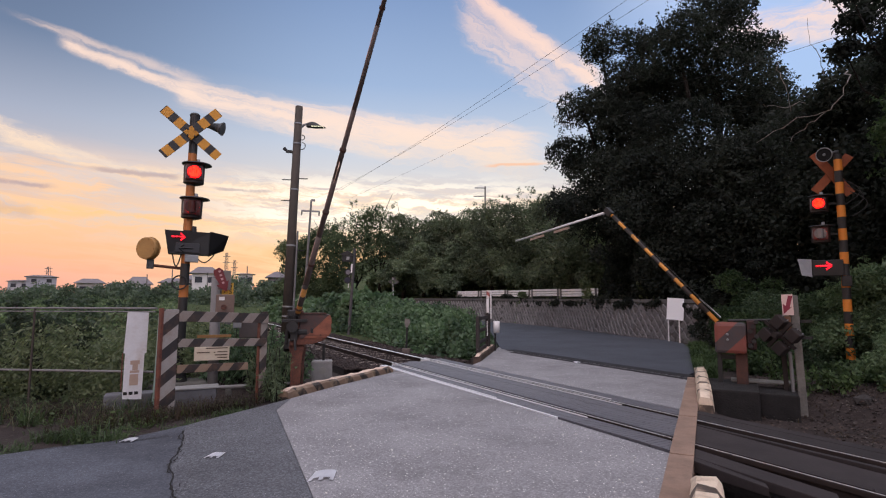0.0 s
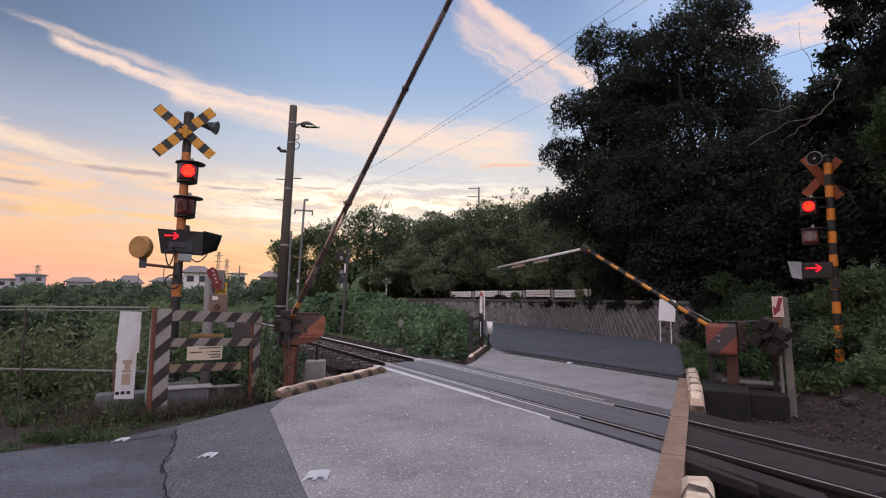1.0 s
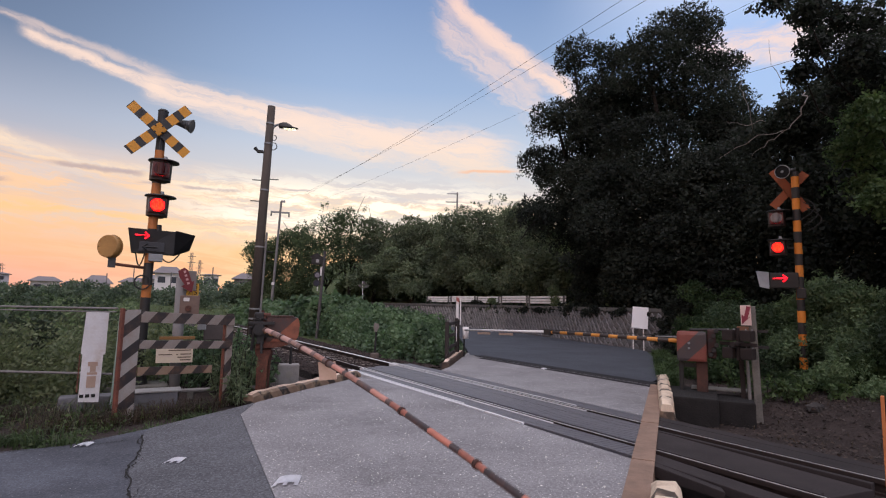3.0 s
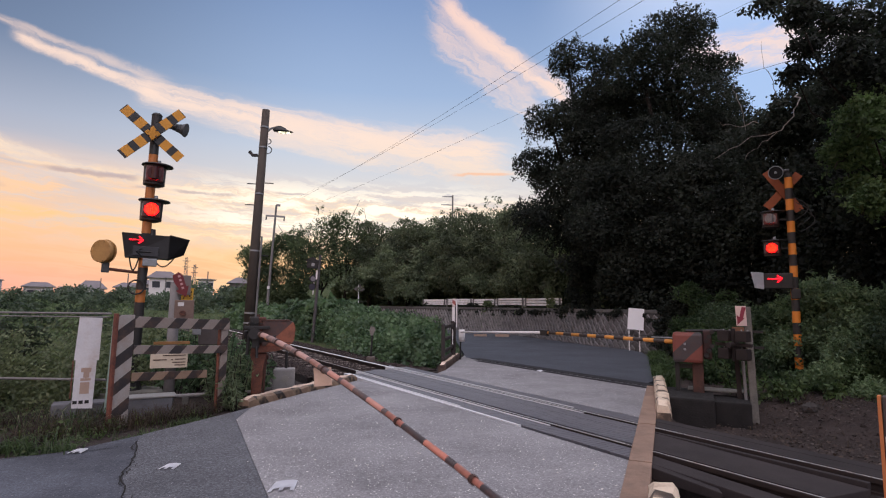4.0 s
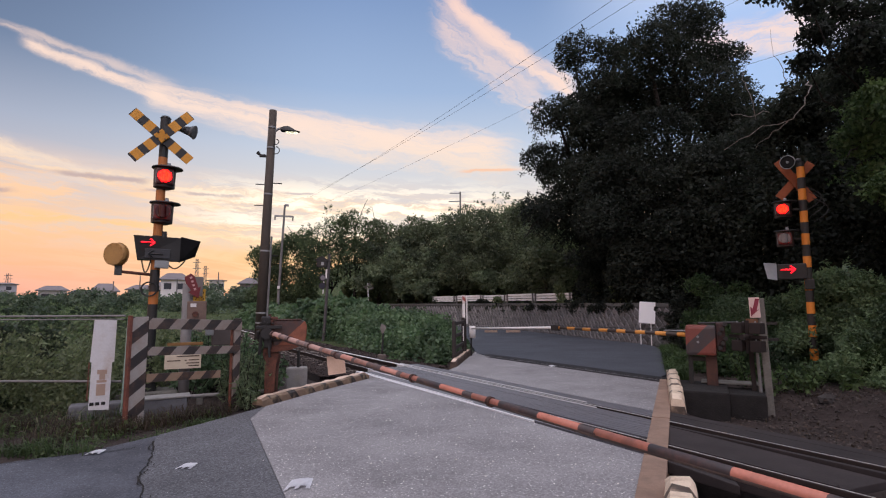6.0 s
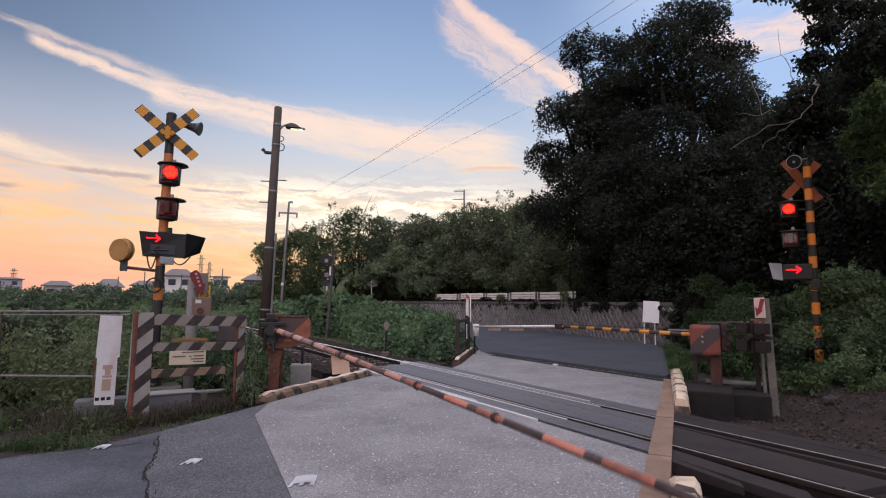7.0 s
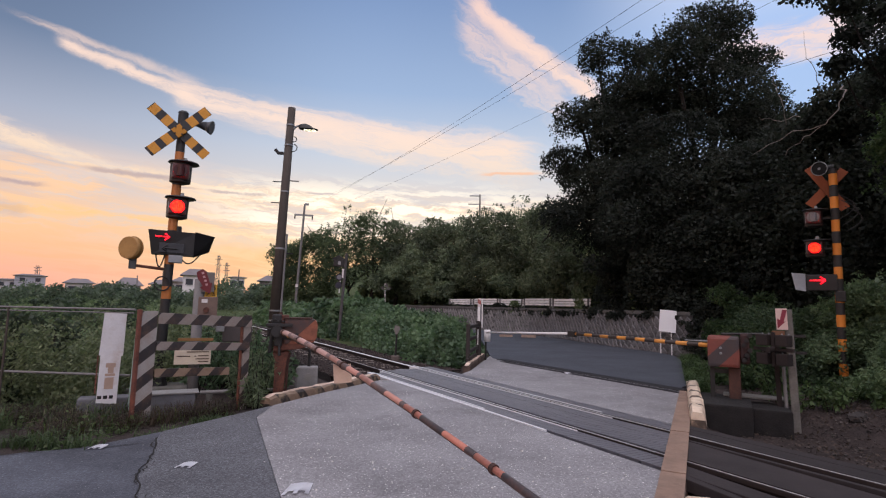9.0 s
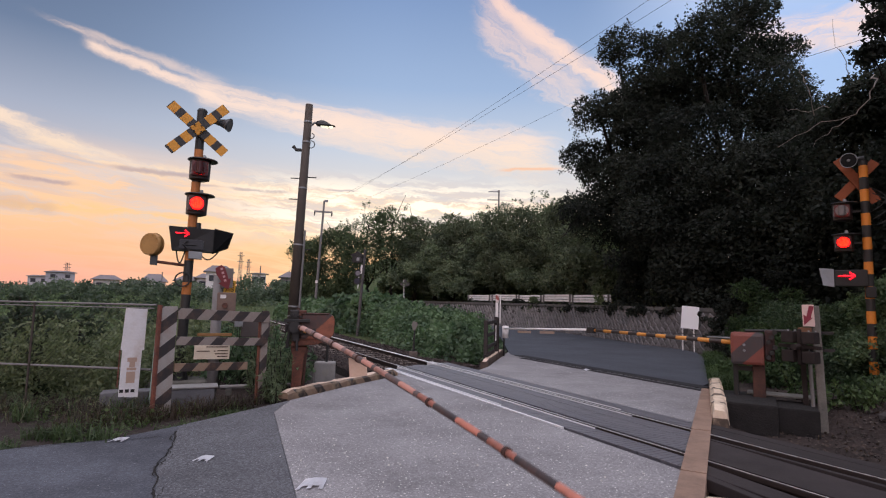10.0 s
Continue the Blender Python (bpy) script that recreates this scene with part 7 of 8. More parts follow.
def house(x, y, z, w, d, h, roof, yaw, wall_col, label, storeys=1):
    t = thing("house", pose(x, y, z, 0, 0, yaw), label, "house", "houses on the ridge")
    part("wall", boxed((-w / 2, -d / 2, -2.5), (w / 2, d / 2, h)), material("house_wall_" + str(wall_col[0]), lin(*wall_col), tuple(c * 0.8 for c in lin(*wall_col)[:3]) + (1,), scale=0.5), t)
    bm = B()
    e = 0.5
    lo = [bm.verts.new(p) for p in ((-w / 2 - e, -d / 2 - e, h), (w / 2 + e, -d / 2 - e, h), (w / 2 + e, d / 2 + e, h), (-w / 2 - e, d / 2 + e, h))]
    hi = [bm.verts.new(p) for p in ((-w * 0.28, 0, h + roof), (w * 0.28, 0, h + roof))]
    bm.faces.new(lo[::-1])
    bm.faces.new((lo[0], lo[1], hi[1], hi[0]))
    bm.faces.new((lo[2], lo[3], hi[0], hi[1]))
    bm.faces.new((lo[1], lo[2], hi[1]))
    bm.faces.new((lo[3], lo[0], hi[0]))
    # grey tiles lightened in colour for distance haze
    part("roof", bm, material("hazed_roof_tiles", lin(128, 120, 122), lin(98, 92, 95), scale=0.6), t)
    n = max(2, int(w / 2.4))
    glass = material("dusk_glass", lin(60, 64, 72), lin(44, 48, 56), rough=0.15)
    for s in range(storeys):
        for i in range(n):
            cx = -w / 2 + w * (i + 0.5) / n
            win = part("window", boxed((cx - 0.55, -d / 2 - 0.06, h - 1.6 - 2.6 * s), (cx + 0.55, -d / 2 - 0.01, h - 0.6 - 2.6 * s)), glass, t)
            part("window_frame", boxed((cx - 0.62, -d / 2 - 0.08, h - 1.68 - 2.6 * s), (cx + 0.62, -d / 2 - 0.03, h - 1.6 - 2.6 * s)), white_paint, win)


for args in ((-109.5, 143.0, 3.4, 6.5, 6, 3.6, 0.5, 37, (172, 168, 176), "pale flat-roofed building on the far ridge", 1), (-113.5, 140.5, 2.8, 4.5, 6, 2.9, 0.4, 37, (190, 184, 190), "low pale building on the far ridge", 1),
             (-67.0, 99.6, 2.3, 4.2, 5, 1.9, 0.9, 33, (196, 188, 186), "two-storey house with a tiled roof on the ridge", 1), (-63.6, 101.8, 2.0, 3.2, 4, 1.6, 0.8, 33, (176, 166, 164), "small tiled house on the ridge", 1),
             (-57.7, 99.5, 2.6, 3.8, 5, 1.4, 1.5, 30, (200, 196, 194), "pale gabled house on the ridge", 1), (-50.5, 99.0, 2.8, 5.0, 5, 1.5, 0.9, 28, (170, 160, 156), "long low house on the ridge", 1),
             (-46.0, 97.0, 2.9, 4.0, 5, 1.9, 0.9, 26, (196, 192, 192), "pale house on the ridge", 1), (-41.4, 91.0, 3.0, 4.0, 5, 2.7, 1.2, 25, (220, 214, 212), "white gabled house at the top of the slope", 1),
             (-38.9, 103.0, 2.6, 2.6, 4, 3.5, 0.25, 21, (224, 216, 212), "white flat-roofed house at the top of the slope", 1), (-29.5, 96.0, 2.6, 5.0, 5, 2.6, 1.1, 18, (120, 112, 112), "dark roofed house behind the trees", 1)):
    house(*args[:9], args[9], args[10])


def lattice(x, y, z0, z1, w):
    t = thing("steel_tower", pose(x, y, z0), "thin steel mast standing against the sky", "mast", "masts")
    bm = B()
    h = z1 - z0
    for sx in (-1, 1):
        for sy in (-1, 1):
            tube(bm, (sx * w, sy * w, 0), (sx * w * 0.5, sy * w * 0.5, h), 0.06, 0.05, 6)
    n = int(h / 1.2)
    for k in range(n):
        z, w0 = h * k / n, w * (1 - 0.5 * k / n)
        tube(bm, (-w0, -w0, z), (w0, -w0, z + h / n), 0.04, 0.04, 5)
        tube(bm, (w0, -w0, z), (-w0, -w0, z + h / n), 0.04, 0.04, 5)
    part("lattice", bm, grey_pipe, t)
    for k in (0.75, 0.9):
        part("crossarm", boxed((-w * 2.2, -0.05, h * k), (w * 2.2, 0.05, h * k + 0.12)), grey_pipe, t)


lattice(-57.5, 138.5, 3.0, 13.4, 0.45)
lattice(-55.6, 139.2, 3.0, 11.6, 0.4)
lattice(-109.7, 145.5, 4.0, 10.0, 0.5)
for x, y, z in ((-44.5, 86.0, 6.2), (-31.5, 84.0, 6.6), (-52.0, 92.0, 5.6), (-36.0, 80.0, 5.5)):
    t = thing("slope_pole", pose(x, y, float(ground_z(x, y)) - 0.3), "thin utility pole on the slope", "utility pole", "utility poles")
    part("pole", tubed((0, 0, 0), (0, 0, z - float(ground_z(x, y)) + 0.3), 0.10, 0.08, 8), grey_pipe, t)

# overhead lines
def span(a, b, sag, label, r=0.011):
    a, b = Vector(a), Vector(b)
    bm = B()
    pts = [a.lerp(b, k / 24) - Vector((0, 0, sag * 4 * (k / 24) * (1 - k / 24))) for k in range(25)]
    rope(bm, pts, r, 6)
    ob = part("overhead_line", bm, material("dark_cable", lin(52, 50, 56), lin(40, 38, 44), rough=0.6))
    tagged(ob, label, "cable", "overhead lines")


span((13.59, 18.70, 16.76), (-15.83, 73.88, 16.76), 0.5, "thin dark overhead line crossing the sky")
span((12.30, 18.70, 16.76), (-15.51, 73.90, 16.60), 0.5, "thin dark overhead line beside the first")
span((23.48, 26.62, 21.45), (-13.46, 74.85, 16.04), 0.5, "lower overhead line passing into the trees")
span((10.07, 22.52, 11.14), (11.21, 9.69, 8.03), 0.2, "pale overhead line passing before the trees", 0.006)


# ---- small things ----
def litter(x, y, size, yaw, label):
    """A low arched white plate with two notches in its near edge, shaped as a road reflector base."""
    t = thing("litter", pose(x, y, 0.0, 0, 0, yaw), label, "litter", "litter on the road")
    bm = B()
    n = 13
    grid = []
    for i in range(n):
        u = i / (n - 1) * 2 - 1
        grid.append([])
        for j in range(9):
            v = j / 8 * 2 - 1
            rise = 0.06 * size * (1 - abs(u) ** 2.2) + 0.045 * size * (v + 1)
            grid[-1].append(bm.verts.new((u * 0.58 * size * (1 - 0.08 * v) + 0.14 * size * v, v * 0.60 * size + 0.02 * size * u, 0.006 + rise + random.uniform(0, 0.0015))))
    for i in range(n - 1):
        for j in range(8):
            if not (j < 2 and i in (2, 3, 4, 7, 8, 9)):
                bm.faces.new((grid[i][j], grid[i + 1][j], grid[i + 1][j + 1], grid[i][j + 1]))
    bmesh.ops.solidify(bm, geom=bm.faces[:], thickness=0.004)
    part("sheet", bm, material("worn_white_plate", lin(236, 236, 240), lin(206, 206, 214), rough=0.5, vary=0.5, grime=(lin(150, 148, 150), 0.4)), t)


litter(-1.11, 5.02, 0.185, 12, "arched white reflector base with notches on the asphalt joint")
litter(-2.38, 5.64, 0.125, 4, "small arched white reflector base on the asphalt")
litter(-3.62, 6.22, 0.115, 8, "thin white plate near the grass edge")
litter(3.45, 13.75, 0.16, 30, "small pale scrap on the far concrete")


def scraps():
    """Tiny pale chips over the concrete."""
    def place(n):
        x, y = -2.2 + 4.6 * rng.random(3 * n), 4.3 + 6.5 * rng.random(3 * n)
        k = ((x * V.x + y * V.y) < 4.8) & (x * 2.45 + y > 1.6)
        x, y = x[k][:n], y[k][:n]
        return np.resize(np.stack([x, y, np.full(len(x), 0.002)], 1), (n, 3))
    stones(200, place, 0.007, "stone_chips", material("pale_chip", lin(214, 210, 204), lin(180, 176, 170)), "tiny pale chips scattered over the concrete")


scraps()


def blades(n, place, height, name, mat, label, width=0.012, lean=0.5):
    """Grass blades: bent strips of three pieces."""
    p = place(n)
    n = len(p)
    h = height * (0.4 + 0.8 * rng.random(n))
    d = rng.normal(size=(n, 2))
    d /= np.linalg.norm(d, axis=1)[:, None]
    s = np.stack([-d[:, 1], d[:, 0], np.zeros(n)], 1) * width * (0.6 + 0.8 * rng.random(n))[:, None]
    d3 = np.concatenate([d, np.zeros((n, 1))], 1)
    up = np.array([0, 0, 1.0])
    k = lean * (0.4 + rng.random(n))
    a = p
    b = p + up * (h * 0.6)[:, None] + d3 * (h * 0.2 * k)[:, None]
    c = p + up * (h * (1 - 0.25 * k))[:, None] + d3 * (h * 0.75 * k)[:, None]
    v = np.stack([a - s, a + s, b + s * 0.8, b - s * 0.8, c], 1).reshape(-1, 3)
    i = 5 * np.arange(n)[:, None]
    me = bpy.data.meshes.new(name)
    me.from_pydata(v, [], np.concatenate([i + [0, 1, 2, 3]], 1).tolist() + np.concatenate([i + [3, 2, 4]], 1).tolist())
    me.materials.append(mat)
    return stuff(name, me, label, "grass")


grass_leaf = leaf("grass_blade", lin(58, 76, 42), lin(120, 134, 76))
fresh_grass = leaf("fresh_grass", lin(46, 60, 42), lin(98, 114, 78))
dry_leaf = leaf("dry_grass", lin(74, 66, 52), lin(126, 114, 90))


def verge(n):
    """Along the edge of the near asphalt."""
    line = np.array([(-9, 3.4), (-4.75, 5.7), (-4.29, 6.1), (-3.81, 6.35), (-3.34, 7.1), (-2.9, 8.1)])
    k = rng.random(n) ** 1.3 * 5
    i = np.minimum(k.astype(int), 4)
    f = (k - i)[:, None]
    p = line[i] * (1 - f) + line[i + 1] * f
    off = np.abs(rng.normal(size=n)) * 0.42 + 0.02
    p = p + np.stack([-0.75 * off, 0.65 * off], 1)
    keep = np.array([noise.noise(Vector((a * 1.4, b * 1.4, 2))) > (0.02 if a < -4.9 else 0.3) for a, b in p])
    p = p[keep]
    return np.concatenate([p, ground_z(p[:, 0], p[:, 1])[:, None]], 1)


blades(2500, verge, 0.12, "verge_grass", fresh_grass, "tufts of green grass at the asphalt's edge", 0.005, 1.5)


def under_fence(n):
    x = -4.2 - 10 * rng.random(n) ** 1.4
    y = 7.1 + 1.4 * rng.random(n) + (-x - 4.2) * 0.1
    k = np.array([noise.noise(Vector((a * 1.6, b * 1.6, 4))) > (0.0 if b > 7.45 else 0.28) for a, b in zip(x, y)])
    x, y = x[k], y[k]
    return np.stack([x, y, ground_z(x, y)], 1)


blades(1900, under_fence, 0.40, "fence_grass", fresh_grass, "long grass under the wire fence", 0.005, 1.9)
blades(1200, under_fence, 0.42, "dry_stalks", dry_leaf, "dry bent stalks among the grass", 0.0032, 2.0)


def verge_patch(n, bar, seed):
    """Ragged patches on the dark ground between the asphalt and the fences."""
    x = -3.9 - 7.5 * rng.random(n)
    y = 6.25 - (x + 4.2) * -0.28 + 1.9 * rng.random(n)
    k = np.array([noise.noise(Vector((a * 1.1, b * 1.1, seed))) + 0.5 * noise.noise(Vector((a * 3.1, b * 3.1, seed))) > bar for a, b in zip(x, y)])
    x, y = x[k], y[k]
    return np.stack([x, y, ground_z(x, y)], 1)


p = verge_patch(9000, 0.05, 7.0)
stuff("ground_weeds", leaf_mesh("ground_weeds", p + np.abs(rng.normal(size=(len(p), 3))) * np.array([0.02, 0.02, 0.07]), 0.055, leaf("ground_weed_leaf", lin(44, 58, 40), lin(104, 118, 78)), flat=0.4, long=1.7), "low mixed weeds creeping over the dark soil", "weeds")
blades(160, lambda n: verge_patch(n * 2, 0.0, 9.0), 0.38, "seed_heads", leaf("seed_head", lin(104, 104, 84), lin(150, 148, 124)), "pale arching grass stalks with seed heads", 0.004, 2.2)


def fence_foot(n):
    """A dark tangle along the foot of the fences."""
    k = rng.random(n)
    x = np.where(k < 0.5, -4.9 + 1.9 * rng.random(n), -4.6 - 7 * rng.random(n))
    y = np.where(k < 0.5, 7.1 + (x + 4.3) * 0.95 + 0.9 * rng.random(n), 7.55 + 0.35 * rng.random(n) + (-x - 4.6) * 0.12)
    ok = (x * V.x + y * V.y) < 2.35
    x, y = x[ok], y[ok]
    return np.stack([x, y, ground_z(x, y)], 1)


blades(3000, fence_foot, 0.30, "dead_tangle", leaf("dead_tangle", lin(40, 33, 31), lin(92, 78, 66)), "dark tangle of dead stalks at the fences' foot", 0.004, 2.1)
blades(500, fence_foot, 0.22, "foot_grass", grass_leaf, "sparse green grass at the fences' foot", 0.005, 1.4)
stones(900, lambda n: fence_foot(2 * n)[:n] + np.array([0, 0, 0.005]), 0.014, "soil_clods", material("soil_clod", lin(74, 64, 58), lin(36, 31, 30), island=0.4), "dark clods and small stones at the fences' foot")


def tufts(centres, each, height, name, label, mat):
    """Fans of arching blades round each centre."""
    def place(n):
        c = np.array(centres)[rng.integers(0, len(centres), n)]
        x, y = c[:, 0] + rng.normal(size=n) * 0.10, c[:, 1] + rng.normal(size=n) * 0.08
        return np.stack([x, y, ground_z(x, y)], 1)
    return blades(each * len(centres), place, height, name, mat, label, 0.0065, 1.5)


spots = verge_patch(90, 0.1, 7.0)
tufts([(q[0], q[1]) for q in spots[:13]], 55, 0.34, "tall_tufts", "tall arching green grass under the wire fence", fresh_grass)
tufts([(-4.62 - 0.34 * k + 0.2 * math.sin(k * 2.3), 6.6 - 0.165 * k + 0.16 * math.sin(k * 1.7)) for k in range(11)], 110, 0.18, "edge_tufts", "low green grass at the asphalt's edge", fresh_grass)
tufts([(-3.46, 6.9), (-3.38, 7.02), (-3.2, 7.9), (-3.12, 8.0), (-3.04, 8.12)], 90, 0.13, "small_tufts", "small tufts of grass by the fence's foot", fresh_grass)


def leaf_litter():
    """Dead leaves and scraps over the bank and the soil."""
    n = 5200
    x, y = 4.5 + 6.5 * rng.random(n), 4.5 + 8.0 * rng.random(n)
    k = ((x * V.x + y * V.y) > 7.5) & ((x - STRIP0.x) * STRIPN.x + (y - STRIP0.y) * STRIPN.y > 0.9)
    x2, y2 = -5.2 - 5 * rng.random(500), 6.3 + 1.5 * rng.random(500)
    x, y = np.concatenate([x[k], x2]), np.concatenate([y[k], y2])
    pts = np.stack([x, y, ground_z(x, y) + 0.055], 1)
    stuff("leaf_litter", leaf_mesh("leaf_litter", pts, 0.055, leaf("dead_leaf", lin(36, 30, 29), lin(84, 70, 62), through=0.1), flat=0.85, long=1.8), "brown dead leaves scattered over the bank", "leaf litter")


leaf_litter()
t = thing("grey_rock", pose(7.5, 9.6, float(ground_z(7.5, 9.6)) - 0.05, 0, 0, 20), "rough grey rock half sunk in the bank", "rock")
bm = B()
bmesh.ops.create_icosphere(bm, subdivisions=1, radius=0.17)
for v in bm.verts:
    v.co = Vector((v.co.x * 1.5, v.co.y * 0.8, v.co.z * 0.7)) * (1 + 0.35 * noise.noise(v.co * 4.0)) + Vector((0, 0, 0.05))
part("rock", bm, material("dim_rock", lin(66, 62, 61), lin(40, 38, 37), rough=0.95, vary=0.7, bump=0.7), t)


def bank_stalks(n):
    x, y = 6.0 + 4.5 * rng.random(n), 7.5 + 4.0 * rng.random(n)
    k = (x * V.x + y * V.y) > 8.6
    x, y = x[k], y[k]
    return np.stack([x, y, ground_z(x, y)], 1)


blades(150, bank_stalks, 0.16, "bank_stalks", leaf("dead_stalk", lin(52, 44, 38), lin(96, 82, 66)), "dead stalks lying on the bank", 0.006, 1.7)


def roadside(n):
    k = rng.random(n)
    x, y = 5.6 + 3.4 * k + 0.5 * rng.random(n), 11.7 + 7.6 * k + 0.3 * rng.random(n)
    return np.stack([x, y, ground_z(x, y)], 1)


blades(5000, roadside, 0.3, "roadside_grass", leaf("roadside_blade", lin(42, 58, 38), lin(88, 106, 66)), "green grass strip beside the far road", 0.010, 1.1)


def weed(x, y, h, spread, n, label, mat=mid_leaf, size=0.10, long=2.4):
    """A leafy weed: upright stems with narrow leaves."""
    z = float(ground_z(x, y))
    t = thing("weed", pose(x, y, z), label, "weed", "weeds beside the fence")
    bm = B()
    tips = []
    for _ in range(n):
        q = Vector((random.gauss(0, spread), random.gauss(0, spread), h * random.uniform(0.6, 1.0)))
        branch(bm, (q.x * 0.25, q.y * 0.25, 0), q, 0.010, 0.004, 3, 0.05)
        tips.append(q)
    part("stem", bm, bark, t)
    pts = []
    for q in tips:
        for k in range(46):
            f = random.uniform(0.15, 1.0)
            pts.append((q.x * (0.25 + 0.75 * f), q.y * (0.25 + 0.75 * f), q.z * f))
    part("foliage", leaf_mesh("foliage", np.array(pts), size, mat, long=long), None, t)


for x, y, h in ((-2.98, 9.15, 1.05), (-2.86, 9.28, 0.95), (-3.1, 9.4, 0.9), (-2.8, 9.0, 0.6), (-3.25, 9.3, 0.8)):
    weed(x, y, h, 0.13, 6, "spiky leafy weed at the fence's end", leaf("spiky_leaf", lin(66, 80, 62), lin(136, 148, 114)), 0.13, 6.0)
for x, y, h in ((-3.4, 10.2, 0.9), (-3.7, 10.6, 1.1), (-4.2, 11.0, 1.2), (-3.2, 10.9, 0.8), (-4.8, 11.4, 1.3), (-4.4, 10.4, 0.9), (-3.9, 11.8, 1.2), (-3.0, 10.5, 0.7), (-4.9, 12.4, 1.4), (-3.5, 12.2, 1.0)):
    weed(x, y, h, 0.32, 16, "bushy green weed behind the striped fence", bright_leaf)


for x, y, h in ((7.0, 10.4, 0.5), (7.4, 10.1, 0.45), (7.9, 10.4, 0.6), (6.9, 11.0, 0.7), (8.4, 10.2, 0.5)):
    weed(x, y, h, 0.22, 7, "low straggling weed on the dark bank")


def dead_branches():
    t = thing("dead_branch", pose(12.0, 15.5, 5.0), "bare pale branches hanging from the dark trees", "branch")
    pale = material("pale_bark", lin(150, 140, 134), lin(110, 102, 98), rough=0.9)
    o = Vector((12.0, 15.5, 5.0))
    for pts, r in (([(11.6, 14.6, 8.2), (10.24, 12.9, 7.1), (9.97, 12.9, 6.7), (9.64, 12.95, 6.36), (8.97, 13.25, 6.23), (8.32, 13.67, 5.84)], 0.017), ([(9.9, 14.6, 7.0), (9.51, 14.09, 7.41), (9.32, 14.22, 8.12), (9.52, 14.08, 9.04)], 0.012),
                   ([(10.6, 14.2, 7.9), (10.12, 13.66, 8.26), (9.93, 13.8, 8.57), (9.91, 13.81, 9.38)], 0.011), ([(9.64, 12.95, 6.36), (9.3, 13.1, 6.1), (8.9, 13.2, 5.7)], 0.009), ([(9.9, 14.0, 7.0), (9.3, 14.2, 6.95), (8.9, 14.3, 7.1)], 0.010)):
        bm = B()
        p = [Vector(q) - o for q in pts]
        fine_p = [p[0]]
        for a, b in zip(p, p[1:]):
            for k in range(1, 5):
                fine_p.append(a.lerp(b, k / 4) + Vector((random.gauss(0, 0.03), random.gauss(0, 0.03), random.gauss(0, 0.03))))
        for i, (a, b) in enumerate(zip(fine_p, fine_p[1:])):
            f = 1 - 0.75 * i / len(fine_p)
            tube(bm, a, b, r * f, r * (f - 0.03), 6)
        part("twig", bm, pale, t)


dead_branches()


def plinth():
    t = thing("concrete_plinth", pose(-4.80, 8.12, -0.2, 0, 0, 27), "low pale concrete plinth behind the striped fence", "plinth")
    part("plinth_block", boxed((-0.3, 0, 0), (1.25, 0.32, 0.38), None, 0.02), material("plinth_concrete", lin(112, 111, 115), lin(82, 81, 85), rough=0.85, vary=0.6), t)
    part("plinth_cap", boxed((0.5, -0.02, 0.384), (1.3, 0.34, 0.41), None, 0.01), material("bleached_cap", lin(154, 152, 150), lin(116, 114, 112)), t)


plinth()


def ground_pipe():
    t = thing("white_pipe", pose(-3.55, 9.9, 0.02, 0, 0, 18), "pale pipe lying on the ground behind the fence", "pipe")
    part("pipe", tubed((-0.55, 0, 0.0), (0.75, 0.1, 0.0), 0.035, 0.035, 10), material("pale_concrete", lin(150, 146, 144)), t)
    for x in (-0.4, 0.5):
        part("support", boxed((x - 0.05, -0.05, -0.3), (x + 0.05, 0.09, -0.03)), old_concrete, t)


ground_pipe()


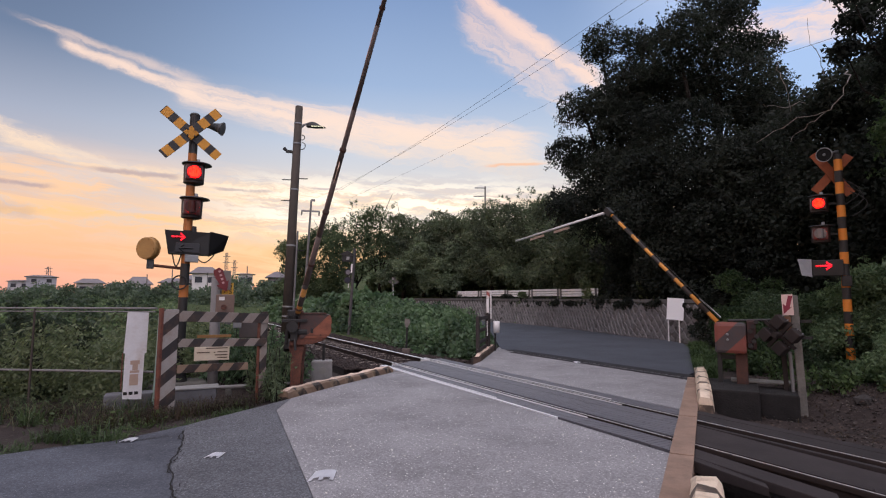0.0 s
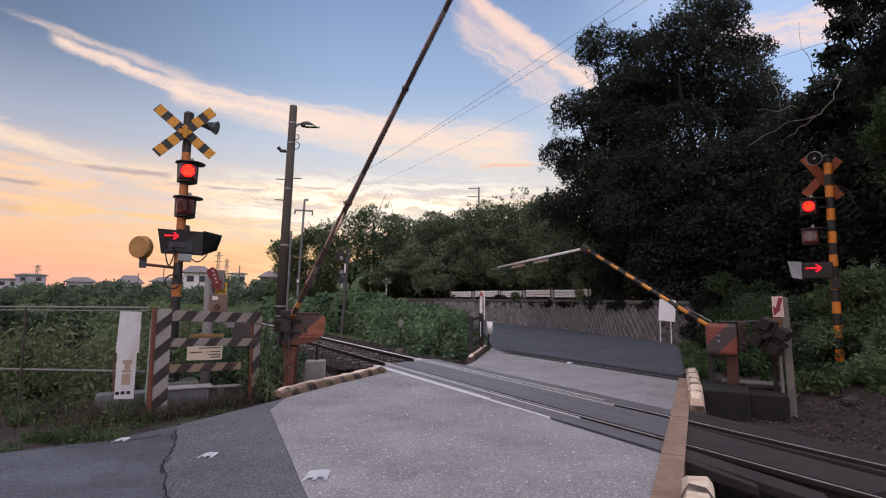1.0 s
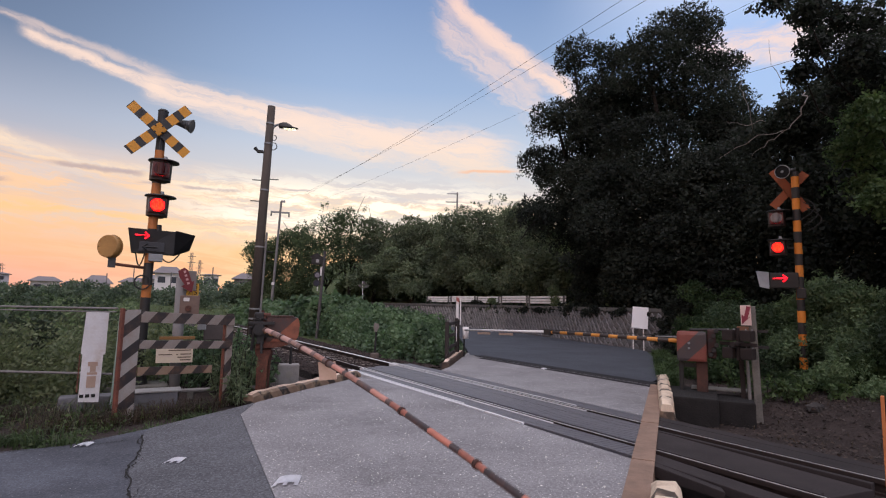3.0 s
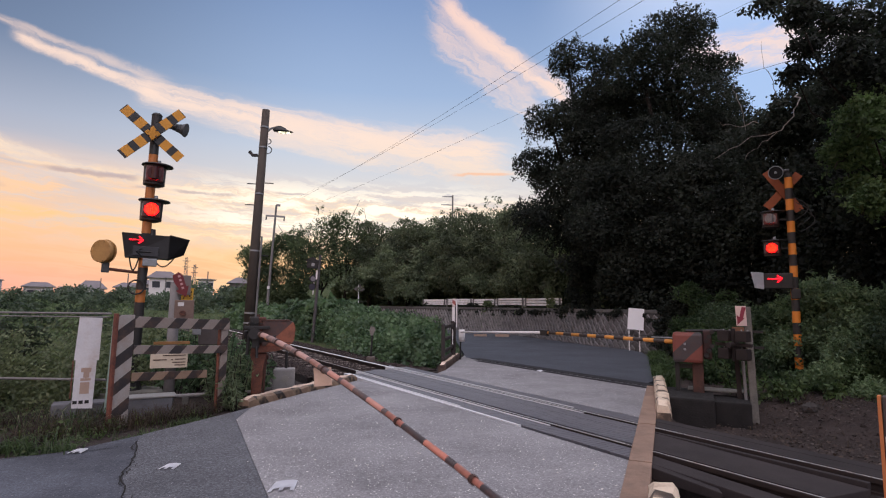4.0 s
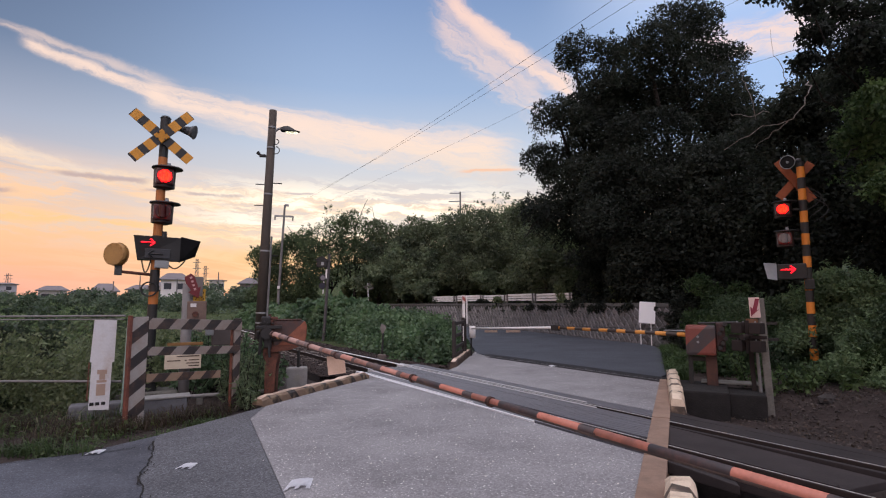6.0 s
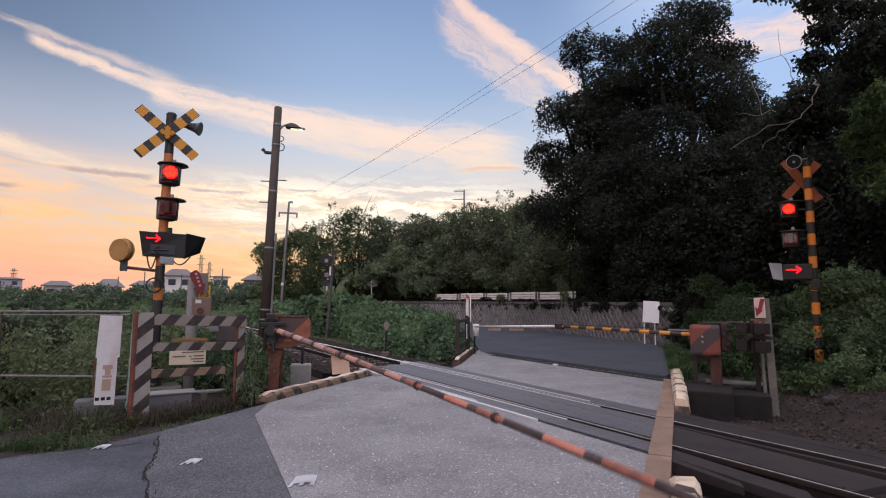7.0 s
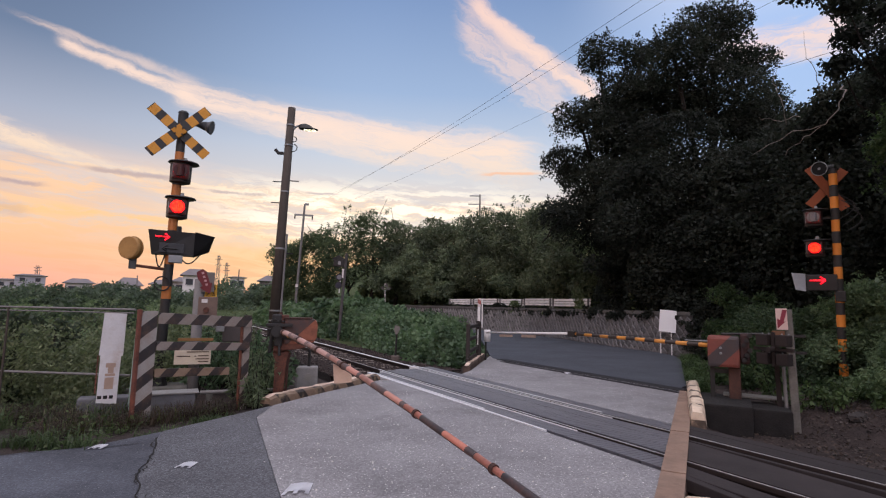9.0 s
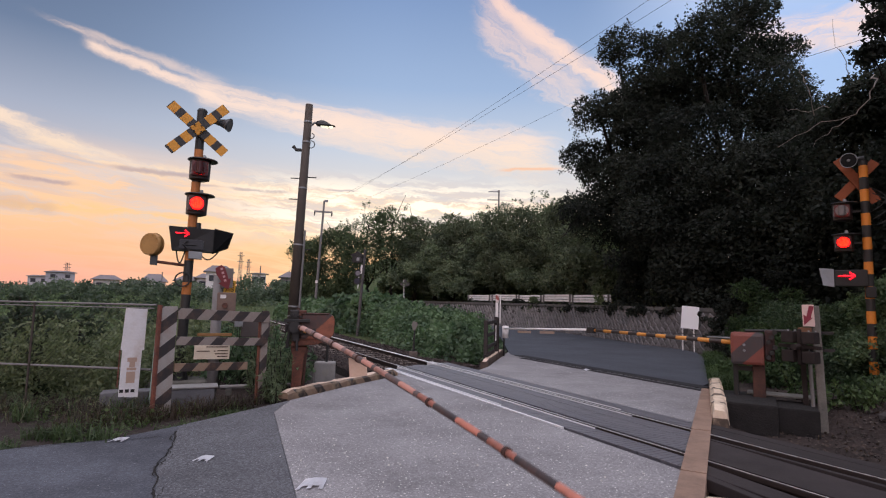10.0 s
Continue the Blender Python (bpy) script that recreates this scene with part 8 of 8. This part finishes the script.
def motions():
    """The barrier arms, the flashing lamps and the street lamp."""
    t, secs, base, swing = BAR_L
    # seconds, slope at the pivot, bend per metre
    fall = [(0, 0.858, 0), (0.5, 0.658, 0), (1.0, 0.494, -0.0016), (1.5, 0.343, -0.008), (1.8, 0.275, -0.0105), (2.0, 0.207, -0.0109), (2.1, 0.170, -0.0115), (2.2, 0.146, -0.0136),
            (2.3, 0.118, -0.0121), (2.4, 0.095, -0.0090), (2.5, 0.073, -0.0062), (2.6, 0.058, -0.0058), (2.7, 0.023, -0.0032), (2.85, -0.01, -0.0090), (3.05, -0.025, -0.0150), (3.2, -0.025, -0.0085), (3.5, -0.025, 0.0045)]
    sway = [(3.8, -0.0119), (3.97, -0.0172), (4.2, -0.0029), (4.4, 0.0040), (4.5, 0.0010), (4.6, -0.0088), (4.8, -0.0160), (5.0, -0.0055), (5.2, 0.0037), (5.4, -0.0037), (5.5, -0.0124), (5.6, -0.0168), (5.8, -0.0107), (6.0, 0.0021), (6.2, -0.0027),
            (6.45, -0.0140), (6.65, -0.0080), (6.88, 0.0010), (7.1, -0.0070), (7.3, -0.0131), (7.5, -0.0078), (7.6, -0.0029), (7.75, 0.0009), (7.9, -0.0034), (8.0, -0.0091), (8.15, -0.0115), (8.4, -0.0040), (8.55, -0.0012), (8.8, -0.0071), (9.0, -0.0115), (9.2, -0.0066), (9.4, 0.0007), (9.5, -0.0013), (9.6, -0.0082), (9.8, -0.0136), (10.0, -0.0081)]
    rows = fall + [(s, -0.025, b) for s, b in sway]
    way = Vector((math.sin(radians(ARM_DIR)), -math.cos(radians(ARM_DIR)), 0))
    hd = math.degrees(math.atan2(way.y, way.x))
    L = ARM_LEN / ARM_N
    keys = [[] for _ in secs]
    for s, slope, bend in rows:
        p = ARM_PIVOT - Vector((base.x, base.y, -0.2))
        for i in range(ARM_N):
            e = math.atan(slope + bend * L * (i + 0.5))
            keys[i].append((s, pose(p.x, p.y, p.z, 0, -math.degrees(e), hd)))
            p = p + (way * math.cos(e) + Vector((0, 0, math.sin(e)))) * L
    for sec, k in zip(secs, keys):
        walk(sec, k)
    walk(swing, [(s, pose(0.10, 0.0, 0, a, 0, c)) for s, a, c in ((0.0, -18, 0), (0.9, -24, 0), (1.5, -4, 0), (2.1, 6, 38), (2.6, -5, 52), (2.9, 4, 46), (3.3, -2, 50), (3.8, 0, 48), (10.0, 0, 48))])
    # the folding arm
    t, inner, outer, base, turn = BAR_R
    fold = [(0, 44.0, -6.3), (0.5, 36.5, -5.6), (1.0, 29.2, -5.0), (1.5, 18.2, -4.2), (1.8, 14.7, -3.4), (2.0, 11.4, -3.1), (2.1, 9.5, -2.8), (2.3, 7.0, -3.0), (2.5, 5.6, -2.7), (2.7, 2.4, -1.8), (3.0, -0.3, -2.2), (3.3, 0.6, -2.6), (4.0, 0.2, -2.5), (10.0, 0.3, -2.7)]
    hd = R_YAW + 90
    way = Vector((math.cos(radians(hd)), math.sin(radians(hd)), 0))
    ka, kb, kc = [], [], []
    for s, a, b in fold:
        p = R_PIVOT - Vector((base.x, base.y, -0.45)) + Vector((0, 0, 0.34 * math.sin(radians(a))))
        ka.append((s, pose(p.x, p.y, p.z, 0, -a, hd)))
        kc.append((s, pose(AXLE.x - base.x, AXLE.y - base.y, AXLE.z + 0.45, 0, -a, hd)))
        q = p + (way * math.cos(radians(a)) + Vector((0, 0, math.sin(radians(a))))) * 3.64
        kb.append((s, pose(q.x, q.y, q.z, 0, -b, hd)))
    walk(inner, ka)
    walk(outer, kb)
    walk(turn, kc)
    # lamps flash in turn every 0.6 s: each lens turns its lit face out or in
    for pair in (LAMPS_L, LAMPS_R):
        for which, (lens, at) in enumerate(pair):
            on = which == 0
            k = [(0.0, pose(*at, 0, 0, 0 if on else 180))]
            for i in range(17):
                s = 0.066 + 0.6 * i
                a, b = (0, 180) if on else (180, 0)
                for j, dt in enumerate((-0.0567, -0.03, -0.0033, 0.0267)):
                    k.append((s + dt, pose(*at, 0, 0, a + (b - a) * j / 3)))
                on = not on
            k.append((10.0, pose(*at, 0, 0, 0 if on else 180)))
            walk(lens, k)
    walk(LAMP_PANEL, [(0.0, pose(0.48, 0, 6.43, 180)), (2.38, pose(0.48, 0, 6.43, 180)), (2.42, pose(0.48, 0, 6.43, 120)), (2.45, pose(0.48, 0, 6.43, 60)), (2.48, pose(0.48, 0, 6.43, 0)), (10.0, pose(0.48, 0, 6.43, 0))])


motions()
